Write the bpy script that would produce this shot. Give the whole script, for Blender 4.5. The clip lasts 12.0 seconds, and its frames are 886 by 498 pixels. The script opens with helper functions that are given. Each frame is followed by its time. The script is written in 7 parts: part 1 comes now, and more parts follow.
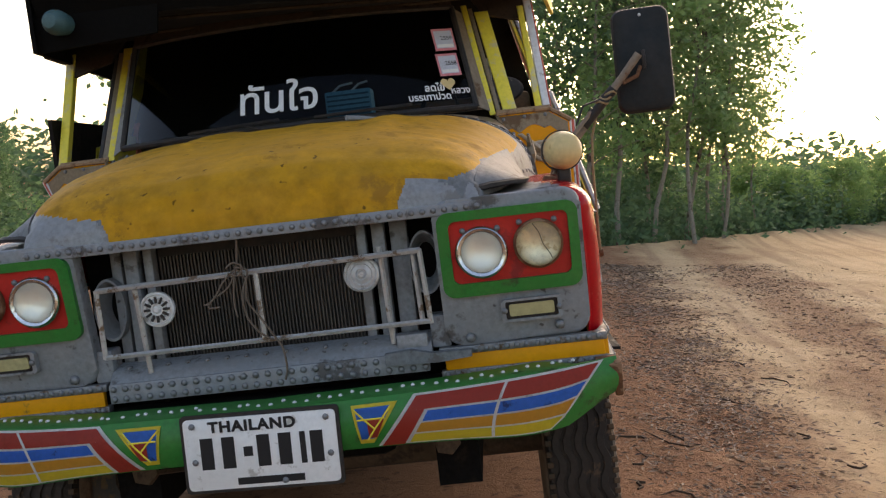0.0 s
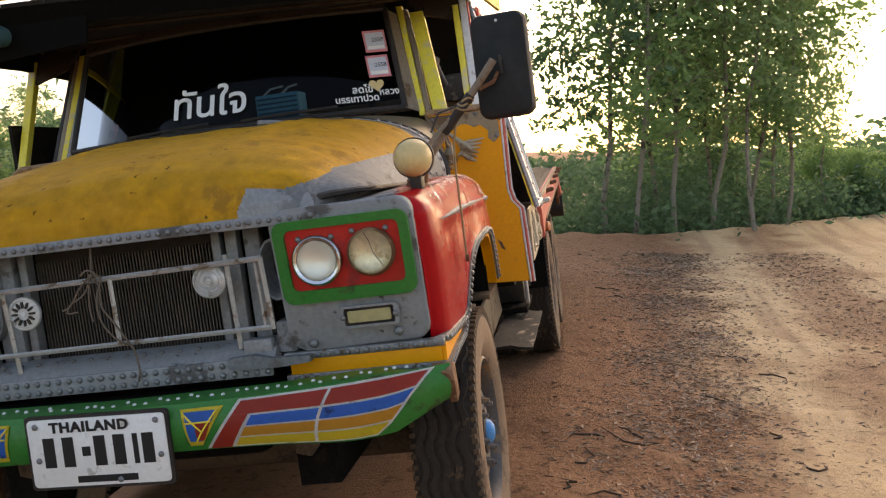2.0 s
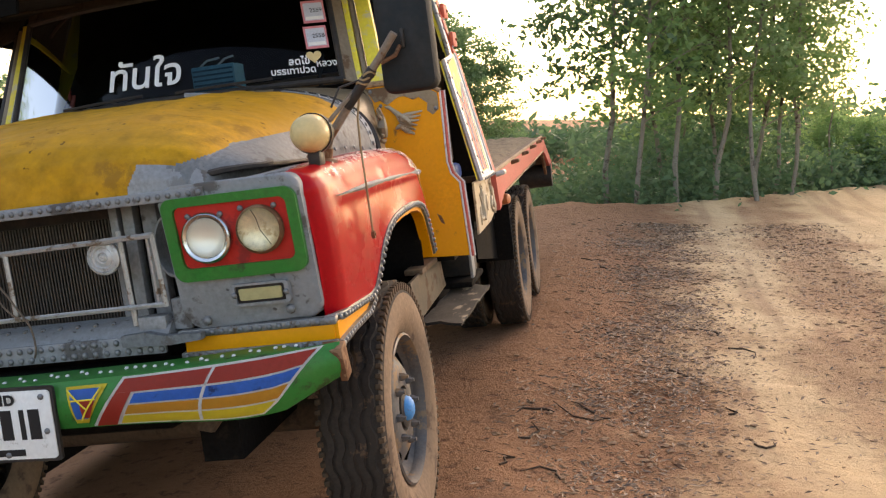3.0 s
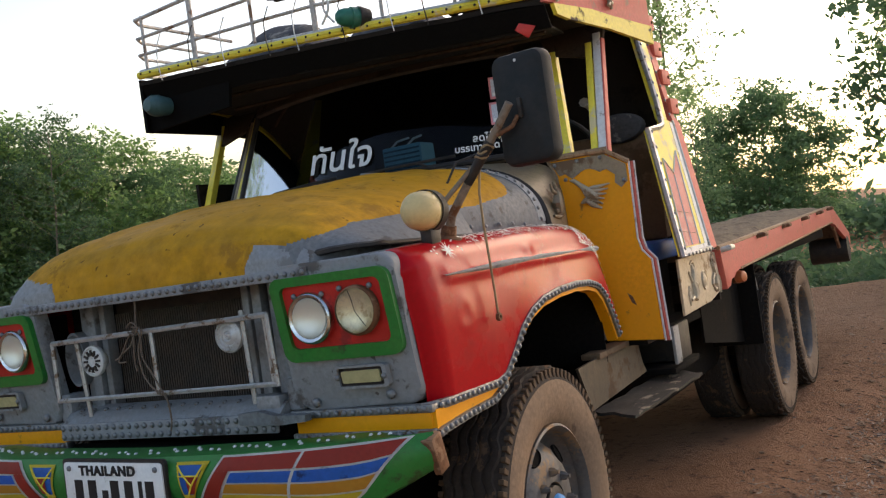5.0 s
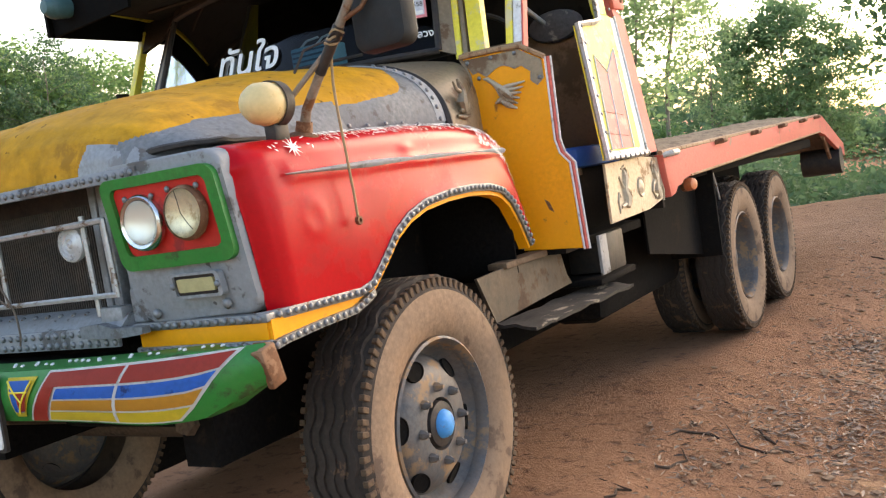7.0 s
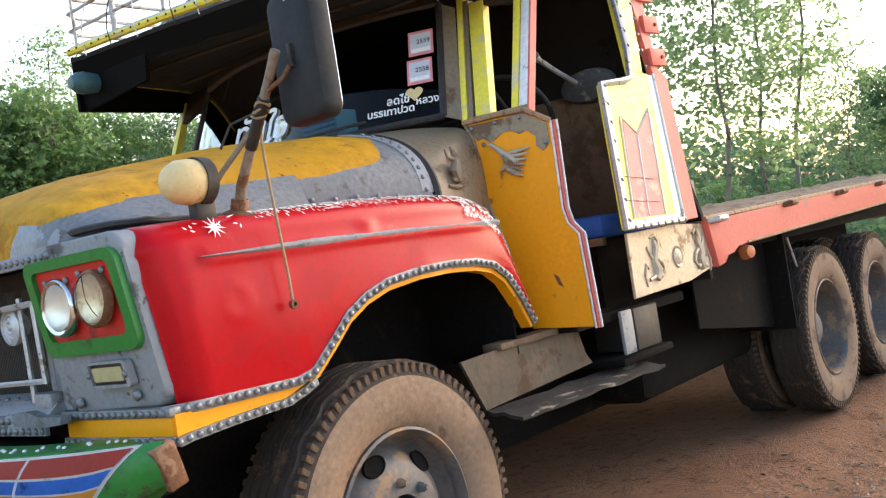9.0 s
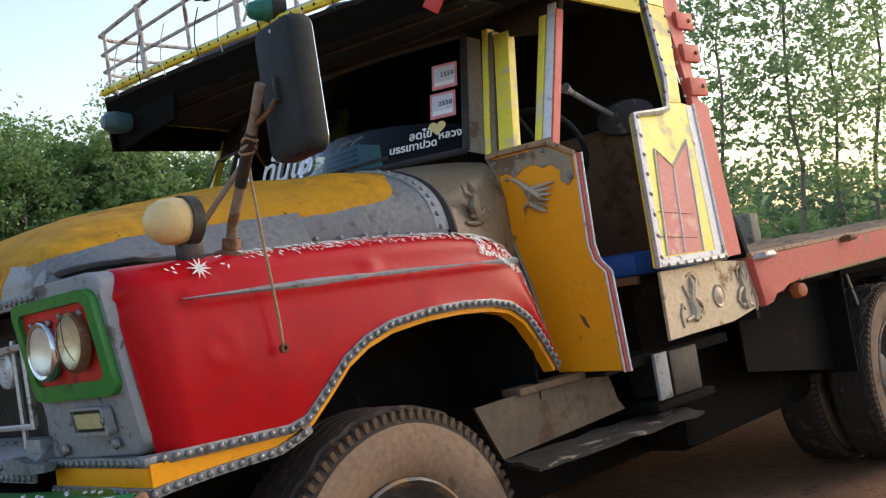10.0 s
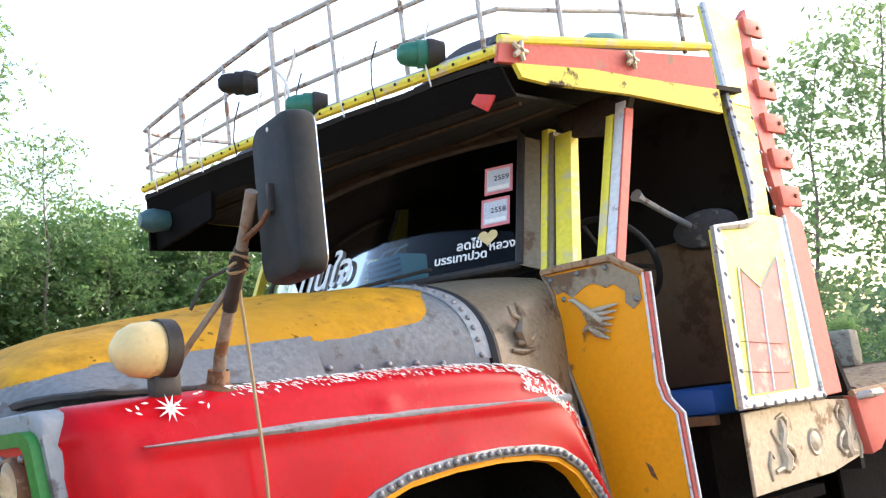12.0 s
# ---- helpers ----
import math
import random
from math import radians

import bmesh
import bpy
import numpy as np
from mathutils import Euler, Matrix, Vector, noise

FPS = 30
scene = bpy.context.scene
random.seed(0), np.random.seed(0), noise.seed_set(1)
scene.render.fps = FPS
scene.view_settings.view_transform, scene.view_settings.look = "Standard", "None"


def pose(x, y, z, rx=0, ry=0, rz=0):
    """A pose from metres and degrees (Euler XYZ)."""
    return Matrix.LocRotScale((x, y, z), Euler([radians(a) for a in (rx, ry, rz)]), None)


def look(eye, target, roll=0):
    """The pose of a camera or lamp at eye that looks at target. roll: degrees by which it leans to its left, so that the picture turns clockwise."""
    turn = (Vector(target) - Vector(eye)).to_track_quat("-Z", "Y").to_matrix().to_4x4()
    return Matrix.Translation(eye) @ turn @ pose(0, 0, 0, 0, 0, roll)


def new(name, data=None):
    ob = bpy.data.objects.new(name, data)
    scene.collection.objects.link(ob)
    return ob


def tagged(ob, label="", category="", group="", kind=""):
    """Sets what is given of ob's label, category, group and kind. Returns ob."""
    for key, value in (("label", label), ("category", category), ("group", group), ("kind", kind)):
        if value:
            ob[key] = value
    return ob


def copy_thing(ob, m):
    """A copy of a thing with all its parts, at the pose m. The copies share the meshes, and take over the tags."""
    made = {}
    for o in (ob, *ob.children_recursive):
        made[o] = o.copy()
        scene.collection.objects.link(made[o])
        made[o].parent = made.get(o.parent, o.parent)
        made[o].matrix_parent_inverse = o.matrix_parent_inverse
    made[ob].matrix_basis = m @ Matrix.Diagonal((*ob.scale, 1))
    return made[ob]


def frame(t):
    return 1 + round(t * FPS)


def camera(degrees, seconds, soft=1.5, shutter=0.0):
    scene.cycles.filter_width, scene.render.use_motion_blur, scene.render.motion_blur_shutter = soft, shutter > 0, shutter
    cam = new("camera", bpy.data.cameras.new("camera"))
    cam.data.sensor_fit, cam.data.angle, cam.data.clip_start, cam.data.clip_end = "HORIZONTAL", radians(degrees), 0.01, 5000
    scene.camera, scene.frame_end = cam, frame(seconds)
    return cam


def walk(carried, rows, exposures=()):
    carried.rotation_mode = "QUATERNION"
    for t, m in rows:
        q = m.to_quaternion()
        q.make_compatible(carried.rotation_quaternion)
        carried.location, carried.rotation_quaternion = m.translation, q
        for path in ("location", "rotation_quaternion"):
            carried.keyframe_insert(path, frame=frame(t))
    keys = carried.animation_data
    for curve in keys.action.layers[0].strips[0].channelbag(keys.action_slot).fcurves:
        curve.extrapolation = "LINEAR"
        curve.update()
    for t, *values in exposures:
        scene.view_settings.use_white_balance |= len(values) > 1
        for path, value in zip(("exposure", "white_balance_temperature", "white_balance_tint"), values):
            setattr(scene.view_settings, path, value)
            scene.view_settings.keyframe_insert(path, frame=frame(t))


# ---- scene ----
cam = camera(50.4, 12.0, 1.25)
# The truck stands on a slope and leans to its right; the path is given in the truck's own frame.
SLOPE = pose(0, 0, 0, 0, -6.6, 0)
PATH = [
    (0, (0.724, -2.566, 1.564), (0.614, -0.576, 1.400), -6.70),
    (0.5, (0.917, -2.565, 1.571), (0.734, -0.579, 1.419), -7.01),
    (1, (1.086, -2.531, 1.558), (0.843, -0.549, 1.446), -7.22),
    (1.5, (1.256, -2.512, 1.561), (0.969, -0.535, 1.466), -7.13),
    (2, (1.495, -2.535, 1.545), (1.190, -0.566, 1.372), -7.33),
    (2.5, (1.667, -2.462, 1.522), (1.370, -0.505, 1.239), -7.21),
    (3, (1.868, -2.434, 1.524), (1.516, -0.479, 1.288), -7.23),
    (3.5, (2.048, -2.380, 1.504), (1.548, -0.447, 1.380), -7.70),
    (3.7, (2.097, -2.334, 1.503), (1.528, -0.419, 1.413), -7.73),
    (5.3, (2.437, -1.945, 1.416), (1.430, -0.217, 1.423), -7.82),
    (5.5, (2.448, -1.891, 1.396), (1.437, -0.165, 1.382), -7.72),
    (6, (2.535, -1.787, 1.353), (1.522, -0.065, 1.273), -8.23),
    (6.5, (2.621, -1.670, 1.314), (1.597, 0.042, 1.180), -8.34),
    (6.7, (2.651, -1.634, 1.304), (1.627, 0.078, 1.159), -8.54),
    (8.3, (2.915, -1.257, 1.269), (1.754, 0.371, 1.228), -9.38),
    (8.5, (2.943, -1.208, 1.266), (1.759, 0.403, 1.246), -9.10),
    (9, (3.008, -1.062, 1.280), (1.752, 0.494, 1.303), -8.99),
    (9.5, (3.028, -0.929, 1.269), (1.718, 0.580, 1.344), -9.05),
    (10, (3.068, -0.823, 1.265), (1.706, 0.636, 1.387), -9.02),
    (10.5, (3.083, -0.718, 1.277), (1.678, 0.696, 1.439), -8.59),
    (11, (3.041, -0.600, 1.303), (1.606, 0.777, 1.517), -8.13),
    (11.5, (2.959, -0.504, 1.342), (1.513, 0.849, 1.617), -7.55),
    (12, (2.880, -0.419, 1.380), (1.430, 0.915, 1.722), -6.75),
]
EXPOSURES = [(0, 1.19, 7750, 18), (0.5, 1.56, 7850, 18), (1, 1.44, 8050, 18), (1.5, 1.27, 8150, 18), (2, 1.3, 8150, 18), (2.5, 1.78, 8150, 18), (3, 1.67, 8150, 18), (3.5, 1.65, 8050, 18), (5.5, 0.94, 7150, 15), (6, 1.59, 7350, 15), (6.5, 2.09, 7450, 15), (8.5, 2.08, 6900, 13), (9.5, 1.78, 6750, 13), (10, 1.2, 6800, 13), (10.5, 1.74, 6700, 13), (11, 1.95, 6650, 13), (12, 2.25, 6600, 13)]
walk(cam, [(t, SLOPE @ look(eye, target, roll)) for t, eye, target, roll in PATH], EXPOSURES)

# ---- world, sun and exposure ----
SUN_AZ, SUN_EL = 13.5, 24.0        # degrees clockwise from +y, and above the horizon
world = bpy.data.worlds.new("sky")
scene.world = world
world.use_nodes = True
wn = world.node_tree
sky = wn.nodes.new("ShaderNodeTexSky")
sky.sky_type, sky.sun_disc = "NISHITA", False
sky.sun_elevation, sky.sun_rotation = radians(SUN_EL), radians(SUN_AZ)
sky.air_density, sky.dust_density, sky.ozone_density = 1.0, 2.5, 1.0
wn.nodes["Background"].inputs["Strength"].default_value = 0.15
wn.links.new(sky.outputs[0], wn.nodes["Background"].inputs[0])
sun_data = bpy.data.lights.new("sun", "SUN")
sun_data.energy, sun_data.angle, sun_data.color = 0.15, radians(50), (1.0, 0.86, 0.68)
sun = new("sun", sun_data)
sun_way = Vector((math.sin(radians(SUN_AZ)) * math.cos(radians(SUN_EL)), math.cos(radians(SUN_AZ)) * math.cos(radians(SUN_EL)), math.sin(radians(SUN_EL))))
sun.matrix_world = Matrix.Translation((0, 0, 30)) @ sun_way.to_track_quat("Z", "Y").to_matrix().to_4x4()


# ---- materials ----
def material(name, colour, rough=0.5, metal=0.0, other=None, amount=0.5, scale=6.0, other_rough=None, fine=60.0, bump=0.25, bump_scale=40.0, vary=0.18, dust=0.0, dust_colour=(0.33, 0.2, 0.11), per_piece=0.0, stretch=(1, 1, 1), shine=0.35, specks=0.0):
    """A worn surface: base colour with fine grain, patches of a second colour, thin dust, and relief."""
    m = bpy.data.materials.new(name)
    m.use_nodes = True
    n, l = m.node_tree.nodes, m.node_tree.links
    b = n["Principled BSDF"]
    tc = n.new("ShaderNodeTexCoord")
    mp = n.new("ShaderNodeMapping")
    mp.inputs["Scale"].default_value = stretch
    l.new(tc.outputs["Object"], mp.inputs["Vector"])

    def noisy(s, detail=6.0, roughness=0.6):
        t = n.new("ShaderNodeTexNoise")
        t.inputs["Scale"].default_value, t.inputs["Detail"].default_value, t.inputs["Roughness"].default_value = s, detail, roughness
        l.new(mp.outputs[0], t.inputs["Vector"])
        return t.outputs["Fac"]

    def ramp(src, lo, hi):
        r = n.new("ShaderNodeMapRange")
        r.inputs["From Min"].default_value, r.inputs["From Max"].default_value = lo, hi
        l.new(src, r.inputs["Value"])
        return r.outputs[0]

    def mix(fac, a, c, mode="MIX"):
        x = n.new("ShaderNodeMix")
        x.data_type, x.blend_type = "RGBA", mode
        for sock, v in ((x.inputs["Factor"], fac), (x.inputs[6], a), (x.inputs[7], c)):
            if isinstance(v, (int, float)):
                sock.default_value = v
            elif isinstance(v, tuple):
                sock.default_value = (*v, 1)
            else:
                l.new(v, sock)
        return x.outputs[2]

    dark = tuple(c * (1 - vary) ** 2 for c in colour)
    light = tuple(min(1.0, c * (1 + vary)) for c in colour)
    col = mix(ramp(noisy(fine), 0.3, 0.7), dark, light)
    col = mix(ramp(noisy(scale * 0.5), 0.35, 0.7), col, tuple(c * (1 - 0.6 * vary) for c in colour))
    r_sock = None
    if other:
        f = ramp(noisy(scale, 9.0, 0.68), 0.66 - 0.3 * amount, 0.72 - 0.3 * amount)
        col = mix(f, col, other)
        rr = n.new("ShaderNodeMapRange")
        rr.inputs["To Min"].default_value, rr.inputs["To Max"].default_value = rough, rough + 0.25 if other_rough is None else other_rough
        l.new(f, rr.inputs["Value"])
        r_sock = rr.outputs[0]
    if specks:
        col = mix(ramp(noisy(specks, 2.0, 0.5), 0.70, 0.74), col, tuple(c * 0.25 for c in colour))
    if dust:
        d = n.new("ShaderNodeMath")
        d.operation = "MULTIPLY"
        d.inputs[1].default_value = dust
        l.new(ramp(noisy(scale * 1.7, 8.0, 0.7), 0.35, 0.75), d.inputs[0])
        col = mix(d.outputs[0], col, dust_colour)
    if per_piece:
        oi = n.new("ShaderNodeObjectInfo")
        col = mix(ramp(oi.outputs["Random"], 0, 1), col, mix(per_piece, col, (0.05, 0.035, 0.025)))
    l.new(col, b.inputs["Base Color"])
    b.inputs["Metallic"].default_value = metal
    b.inputs["Specular IOR Level"].default_value = shine
    if r_sock:
        l.new(r_sock, b.inputs["Roughness"])
    else:
        rr = n.new("ShaderNodeMapRange")
        rr.inputs["To Min"].default_value, rr.inputs["To Max"].default_value = max(0.03, rough - 0.1), min(1, rough + 0.12)
        l.new(noisy(scale * 3), rr.inputs["Value"])
        l.new(rr.outputs[0], b.inputs["Roughness"])
    if bump:
        bp = n.new("ShaderNodeBump")
        bp.inputs["Strength"].default_value, bp.inputs["Distance"].default_value = bump, 0.004
        l.new(noisy(bump_scale, 5.0), bp.inputs["Height"])
        l.new(bp.outputs[0], b.inputs["Normal"])
    return m


YELLOW = material("ochre hood paint", (0.56, 0.27, 0.012), 0.66, other=(0.34, 0.165, 0.02), amount=0.26, scale=5.5, fine=16, vary=0.26, bump=0.9, bump_scale=18, shine=0.12, dust=0.26, dust_colour=(0.30, 0.17, 0.06), specks=26.0)
DOOR_YELLOW = material("orange yellow door paint", (0.86, 0.335, 0.005), 0.5, other=(0.3, 0.13, 0.03), amount=0.10, scale=7.0, vary=0.08, dust=0.04, shine=0.2)
LEMON = material("lemon yellow paint", (0.82, 0.68, 0.07), 0.45, other=(0.62, 0.54, 0.30), amount=0.4, scale=9.0, vary=0.08, dust=0.1)
RED = material("red fender paint", (0.44, 0.004, 0.009), 0.26, other=(0.37, 0.003, 0.008), amount=0.35, scale=3.0, vary=0.08, bump=0.15, bump_scale=9, other_rough=0.36, shine=0.14)
LAMP_RED = material("red lamp panel paint", (0.58, 0.025, 0.02), 0.4, other=(0.3, 0.02, 0.02), amount=0.3, scale=8, vary=0.1, dust=0.08)
FADED_RED = material("faded red board paint", (0.62, 0.12, 0.09), 0.6, other=(0.33, 0.2, 0.14), amount=0.2, scale=9.0, vary=0.14, dust=0.15)
GREEN = material("green paint", (0.008, 0.19, 0.03), 0.42, other=(0.03, 0.07, 0.02), amount=0.22, scale=8, vary=0.15, dust=0.1)
SILVER = material("silver grey paint", (0.265, 0.287, 0.305), 0.58, 0.08, other=(0.10, 0.10, 0.10), amount=0.33, scale=7, vary=0.18, bump=0.35, dust=0.18, specks=24.0)
PALE_SILVER = material("pale worn silver paint", (0.27, 0.285, 0.295), 0.5, 0.25, other=(0.2, 0.2, 0.2), amount=0.36, scale=8, vary=0.2, bump=0.4, dust=0.15)
RIVET = material("grey painted steel", (0.22, 0.225, 0.23), 0.45, 0.5, other=(0.12, 0.08, 0.05), amount=0.35, scale=30, vary=0.2, bump=0)
CHIPPED_WHITE = material("chipped white paint", (0.72, 0.72, 0.70), 0.5, other=(0.3, 0.28, 0.25), amount=0.3, scale=20, vary=0.12, dust=0.15, bump=0.2)
WHITE = material("white sign paint", (0.80, 0.79, 0.76), 0.5, other=(0.5, 0.47, 0.42), amount=0.2, scale=20, vary=0.06, bump=0.1)
BLUE = material("blue sign paint", (0.025, 0.19, 0.66), 0.45, other=(0.02, 0.06, 0.2), amount=0.2, scale=12, vary=0.1, dust=0.06)
SIGN_RED = material("brick red sign paint", (0.52, 0.055, 0.035), 0.45, vary=0.1, dust=0.06)
SIGN_ORANGE = material("orange sign paint", (0.76, 0.38, 0.05), 0.45, vary=0.08, dust=0.06)
SIGN_YELLOW = material("yellow sign paint", (0.85, 0.68, 0.06), 0.45, vary=0.08, dust=0.06)
BLACK = material("dirty black paint", (0.018, 0.018, 0.019), 0.55, vary=0.3, scale=8, dust=0.12, bump=0.4)
# near-black so undersides and recesses look shaded; the shade is in the colour
UNDER = material("shade-dark underbody", (0.009, 0.0078, 0.007), 0.95, other=(0.02, 0.014, 0.010), amount=0.3, scale=6, vary=0.3, bump=0.5, shine=0.1)
RACK = material("weathered pale pipe", (0.50, 0.47, 0.44), 0.6, 0.1, other=(0.24, 0.15, 0.10), amount=0.4, scale=12, vary=0.2)
WORN_GREY = material("worn grey metal", (0.175, 0.19, 0.20), 0.6, 0.1, other=(0.12, 0.115, 0.11), amount=0.30, scale=9, vary=0.22, bump=0.5, bump_scale=30, dust=0.08, shine=0.2)
PLATE_TREAD = material("worn tread plate", (0.022, 0.019, 0.017), 0.8, other=(0.26, 0.22, 0.17), amount=0.30, scale=14, vary=0.3, bump=0.6, stretch=(1.0, 0.4, 1.0))
DUSTY = material("dust-caked steel", (0.11, 0.07, 0.045), 0.95, other=(0.05, 0.033, 0.023), amount=0.4, scale=7, vary=0.25, bump=0.5)
SCORCHED = material("scorched yellow paint", (0.80, 0.64, 0.06), 0.5, other=(0.045, 0.03, 0.02), amount=0.28, scale=9.0, vary=0.1, dust=0.15)
MIRROR_SHELL = material("black plastic shell", (0.009, 0.013, 0.015), 0.7, vary=0.2, dust=0.05, bump=0.15, bump_scale=90)
BARE = material("bare brown cowl metal", (0.245, 0.19, 0.125), 0.42, 0.2, other=(0.13, 0.075, 0.04), amount=0.34, scale=6, vary=0.2, dust=0.15, bump=0.3)
FADED_PINK = material("bleached pink red paint", (0.66, 0.22, 0.18), 0.6, other=(0.72, 0.42, 0.32), amount=0.35, scale=8.0, vary=0.12, dust=0.1)
BRASS = material("tarnished embossed sheet", (0.50, 0.42, 0.31), 0.5, 0.3, other=(0.25, 0.17, 0.10), amount=0.34, scale=7, vary=0.18, bump=0.35, dust=0.1)
CHROME = material("dull chrome", (0.62, 0.62, 0.62), 0.2, 1.0, other=(0.35, 0.3, 0.26), amount=0.3, scale=25, vary=0.1, bump=0.1)
HORN = material("dull silver horn disc", (0.55, 0.55, 0.54), 0.4, 0.3, other=(0.33, 0.31, 0.29), amount=0.3, scale=25, vary=0.12, bump=0.15)
STEEL = material("bare grey bar", (0.50, 0.49, 0.47), 0.42, 0.5, other=(0.22, 0.15, 0.1), amount=0.35, scale=16, vary=0.15, bump=0.2)
RUST = material("rusted steel", (0.17, 0.075, 0.035), 0.75, 0.2, other=(0.30, 0.17, 0.1), amount=0.5, scale=14, vary=0.25, bump=0.5)
RUBBER = material("dusty tyre sidewall", (0.24, 0.16, 0.105), 0.9, other=(0.11, 0.075, 0.055), amount=0.42, scale=5, vary=0.18, bump=0.4, dust=0.25)
TREAD = material("dark tyre tread", (0.042, 0.031, 0.024), 0.85, other=(0.13, 0.078, 0.048), amount=0.30, scale=10, vary=0.3, bump=0.5)
LUG = material("muddy tread lug", (0.11, 0.068, 0.040), 0.9, other=(0.05, 0.04, 0.03), amount=0.42, scale=14, vary=0.3, bump=0.5)
RIM = material("grey painted rim", (0.10, 0.105, 0.11), 0.55, 0.2, other=(0.26, 0.17, 0.1), amount=0.42, scale=9, vary=0.2, bump=0.3, dust=0.3)
HUB_BLUE = material("blue hub paint", (0.05, 0.28, 0.62), 0.5, other=(0.16, 0.1, 0.07), amount=0.35, scale=16, vary=0.12)
WOOD = material("weathered bed planks", (0.20, 0.13, 0.08), 0.85, other=(0.10, 0.065, 0.04), amount=0.4, scale=5, vary=0.3, stretch=(6, 1, 6), bump=0.5, per_piece=0.45)
# lining kept near-black: the cab's shade is put into the brown
CAB_WOOD = material("shade-dark brown cab lining", (0.014, 0.010, 0.007), 0.9, other=(0.007, 0.005, 0.004), amount=0.4, scale=3, vary=0.25, bump=0.3)
# near-black: the shade under the visor is put into this colour
VISOR_SHADE = material("shade-black visor edge", (0.005, 0.0045, 0.004), 0.95, vary=0.3, bump=0.2, shine=0.1)
BATTEN = material("dark brown batten", (0.042, 0.027, 0.017), 0.8, other=(0.02, 0.013, 0.009), amount=0.4, scale=8, vary=0.25, bump=0.3)
# boards darkened to carry the shade below the roof
VISOR_BOARD = material("shade-dark visor boards", (0.006, 0.0045, 0.0032), 0.85, other=(0.008, 0.006, 0.004), amount=0.4, scale=4, vary=0.3, stretch=(1, 6, 6), bump=0.3)
BACK_WOOD = material("brown back wall board", (0.17, 0.105, 0.06), 0.7, other=(0.09, 0.055, 0.03), amount=0.4, scale=3, vary=0.2, bump=0.3)
RAW_WOOD = material("raw wood frame", (0.36, 0.22, 0.12), 0.7, other=(0.2, 0.11, 0.06), amount=0.4, scale=9, vary=0.2, stretch=(4, 4, 1), bump=0.3)
CREAM = material("cream lamp cover", (0.70, 0.52, 0.24), 0.42, other=(0.5, 0.32, 0.12), amount=0.3, scale=12, vary=0.08, bump=0.1, dust=0.1)
AMBER = material("cloudy indicator lens", (0.45, 0.40, 0.20), 0.35, vary=0.12, stretch=(1, 1, 1), bump=0.3, bump_scale=120)
ORANGE_LENS = material("orange marker lens", (0.55, 0.16, 0.06), 0.3, vary=0.1)
LAMP_GREEN = material("green lamp cover", (0.01, 0.16, 0.11), 0.35, vary=0.15, dust=0.1)
ROPE = material("tan cord", (0.38, 0.27, 0.15), 0.9, vary=0.2, bump=0.5, bump_scale=200)
BAMBOO = material("weathered wooden pole", (0.25, 0.19, 0.14), 0.7, other=(0.16, 0.07, 0.03), amount=0.5, scale=9, vary=0.25, bump=0.4)
BLUE_SHEET = material("blue seat sheet", (0.02, 0.12, 0.5), 0.6, vary=0.15)
PAPER_BLUE = material("pale blue basket", (0.16, 0.55, 0.75), 0.6, vary=0.1)
GREY_CLOTH = material("grey tarpaulin", (0.075, 0.075, 0.08), 0.8, other=(0.24, 0.23, 0.21), amount=0.3, scale=7, vary=0.25, bump=0.5)
PLATE_INK = material("black plate ink", (0.015, 0.015, 0.016), 0.5, vary=0.1, bump=0)
STICKER_RED = material("red sticker edge", (0.72, 0.24, 0.26), 0.5, vary=0.1, bump=0)
STICKER_BLUE = material("pale sticker print", (0.60, 0.62, 0.68), 0.5, vary=0.2, fine=200, bump=0)


def glass_material(name, tint, gloss_rough=0.02):
    m = bpy.data.materials.new(name)
    m.use_nodes = True
    n, l = m.node_tree.nodes, m.node_tree.links
    out = n["Material Output"]
    n.remove(n["Principled BSDF"])
    tr, gl, fr, mx = n.new("ShaderNodeBsdfTransparent"), n.new("ShaderNodeBsdfGlossy"), n.new("ShaderNodeFresnel"), n.new("ShaderNodeMixShader")
    tr.inputs[0].default_value = (*tint, 1)
    gl.inputs["Roughness"].default_value = gloss_rough
    fr.inputs["IOR"].default_value = 1.22
    l.new(fr.outputs[0], mx.inputs[0])
    l.new(tr.outputs[0], mx.inputs[1])
    l.new(gl.outputs[0], mx.inputs[2])
    l.new(mx.outputs[0], out.inputs[0])
    return m


# the windscreen's dark tint stands in for shade inside the cab
GLASS = glass_material("dusty shade-tinted windscreen glass", (0.24, 0.29, 0.30), 0.05)
LENS = glass_material("headlamp lens", (0.93, 0.92, 0.86), 0.08)
REFLECTOR = material("headlamp reflector", (0.94, 0.93, 0.90), 0.38, 0.6, vary=0.08, fine=14, bump=0.25, bump_scale=60)
DIM_REFLECTOR = material("tarnished headlamp reflector", (0.84, 0.74, 0.56), 0.36, 0.65, other=(0.58, 0.45, 0.30), amount=0.3, scale=18, vary=0.15, bump=0.25, bump_scale=60)


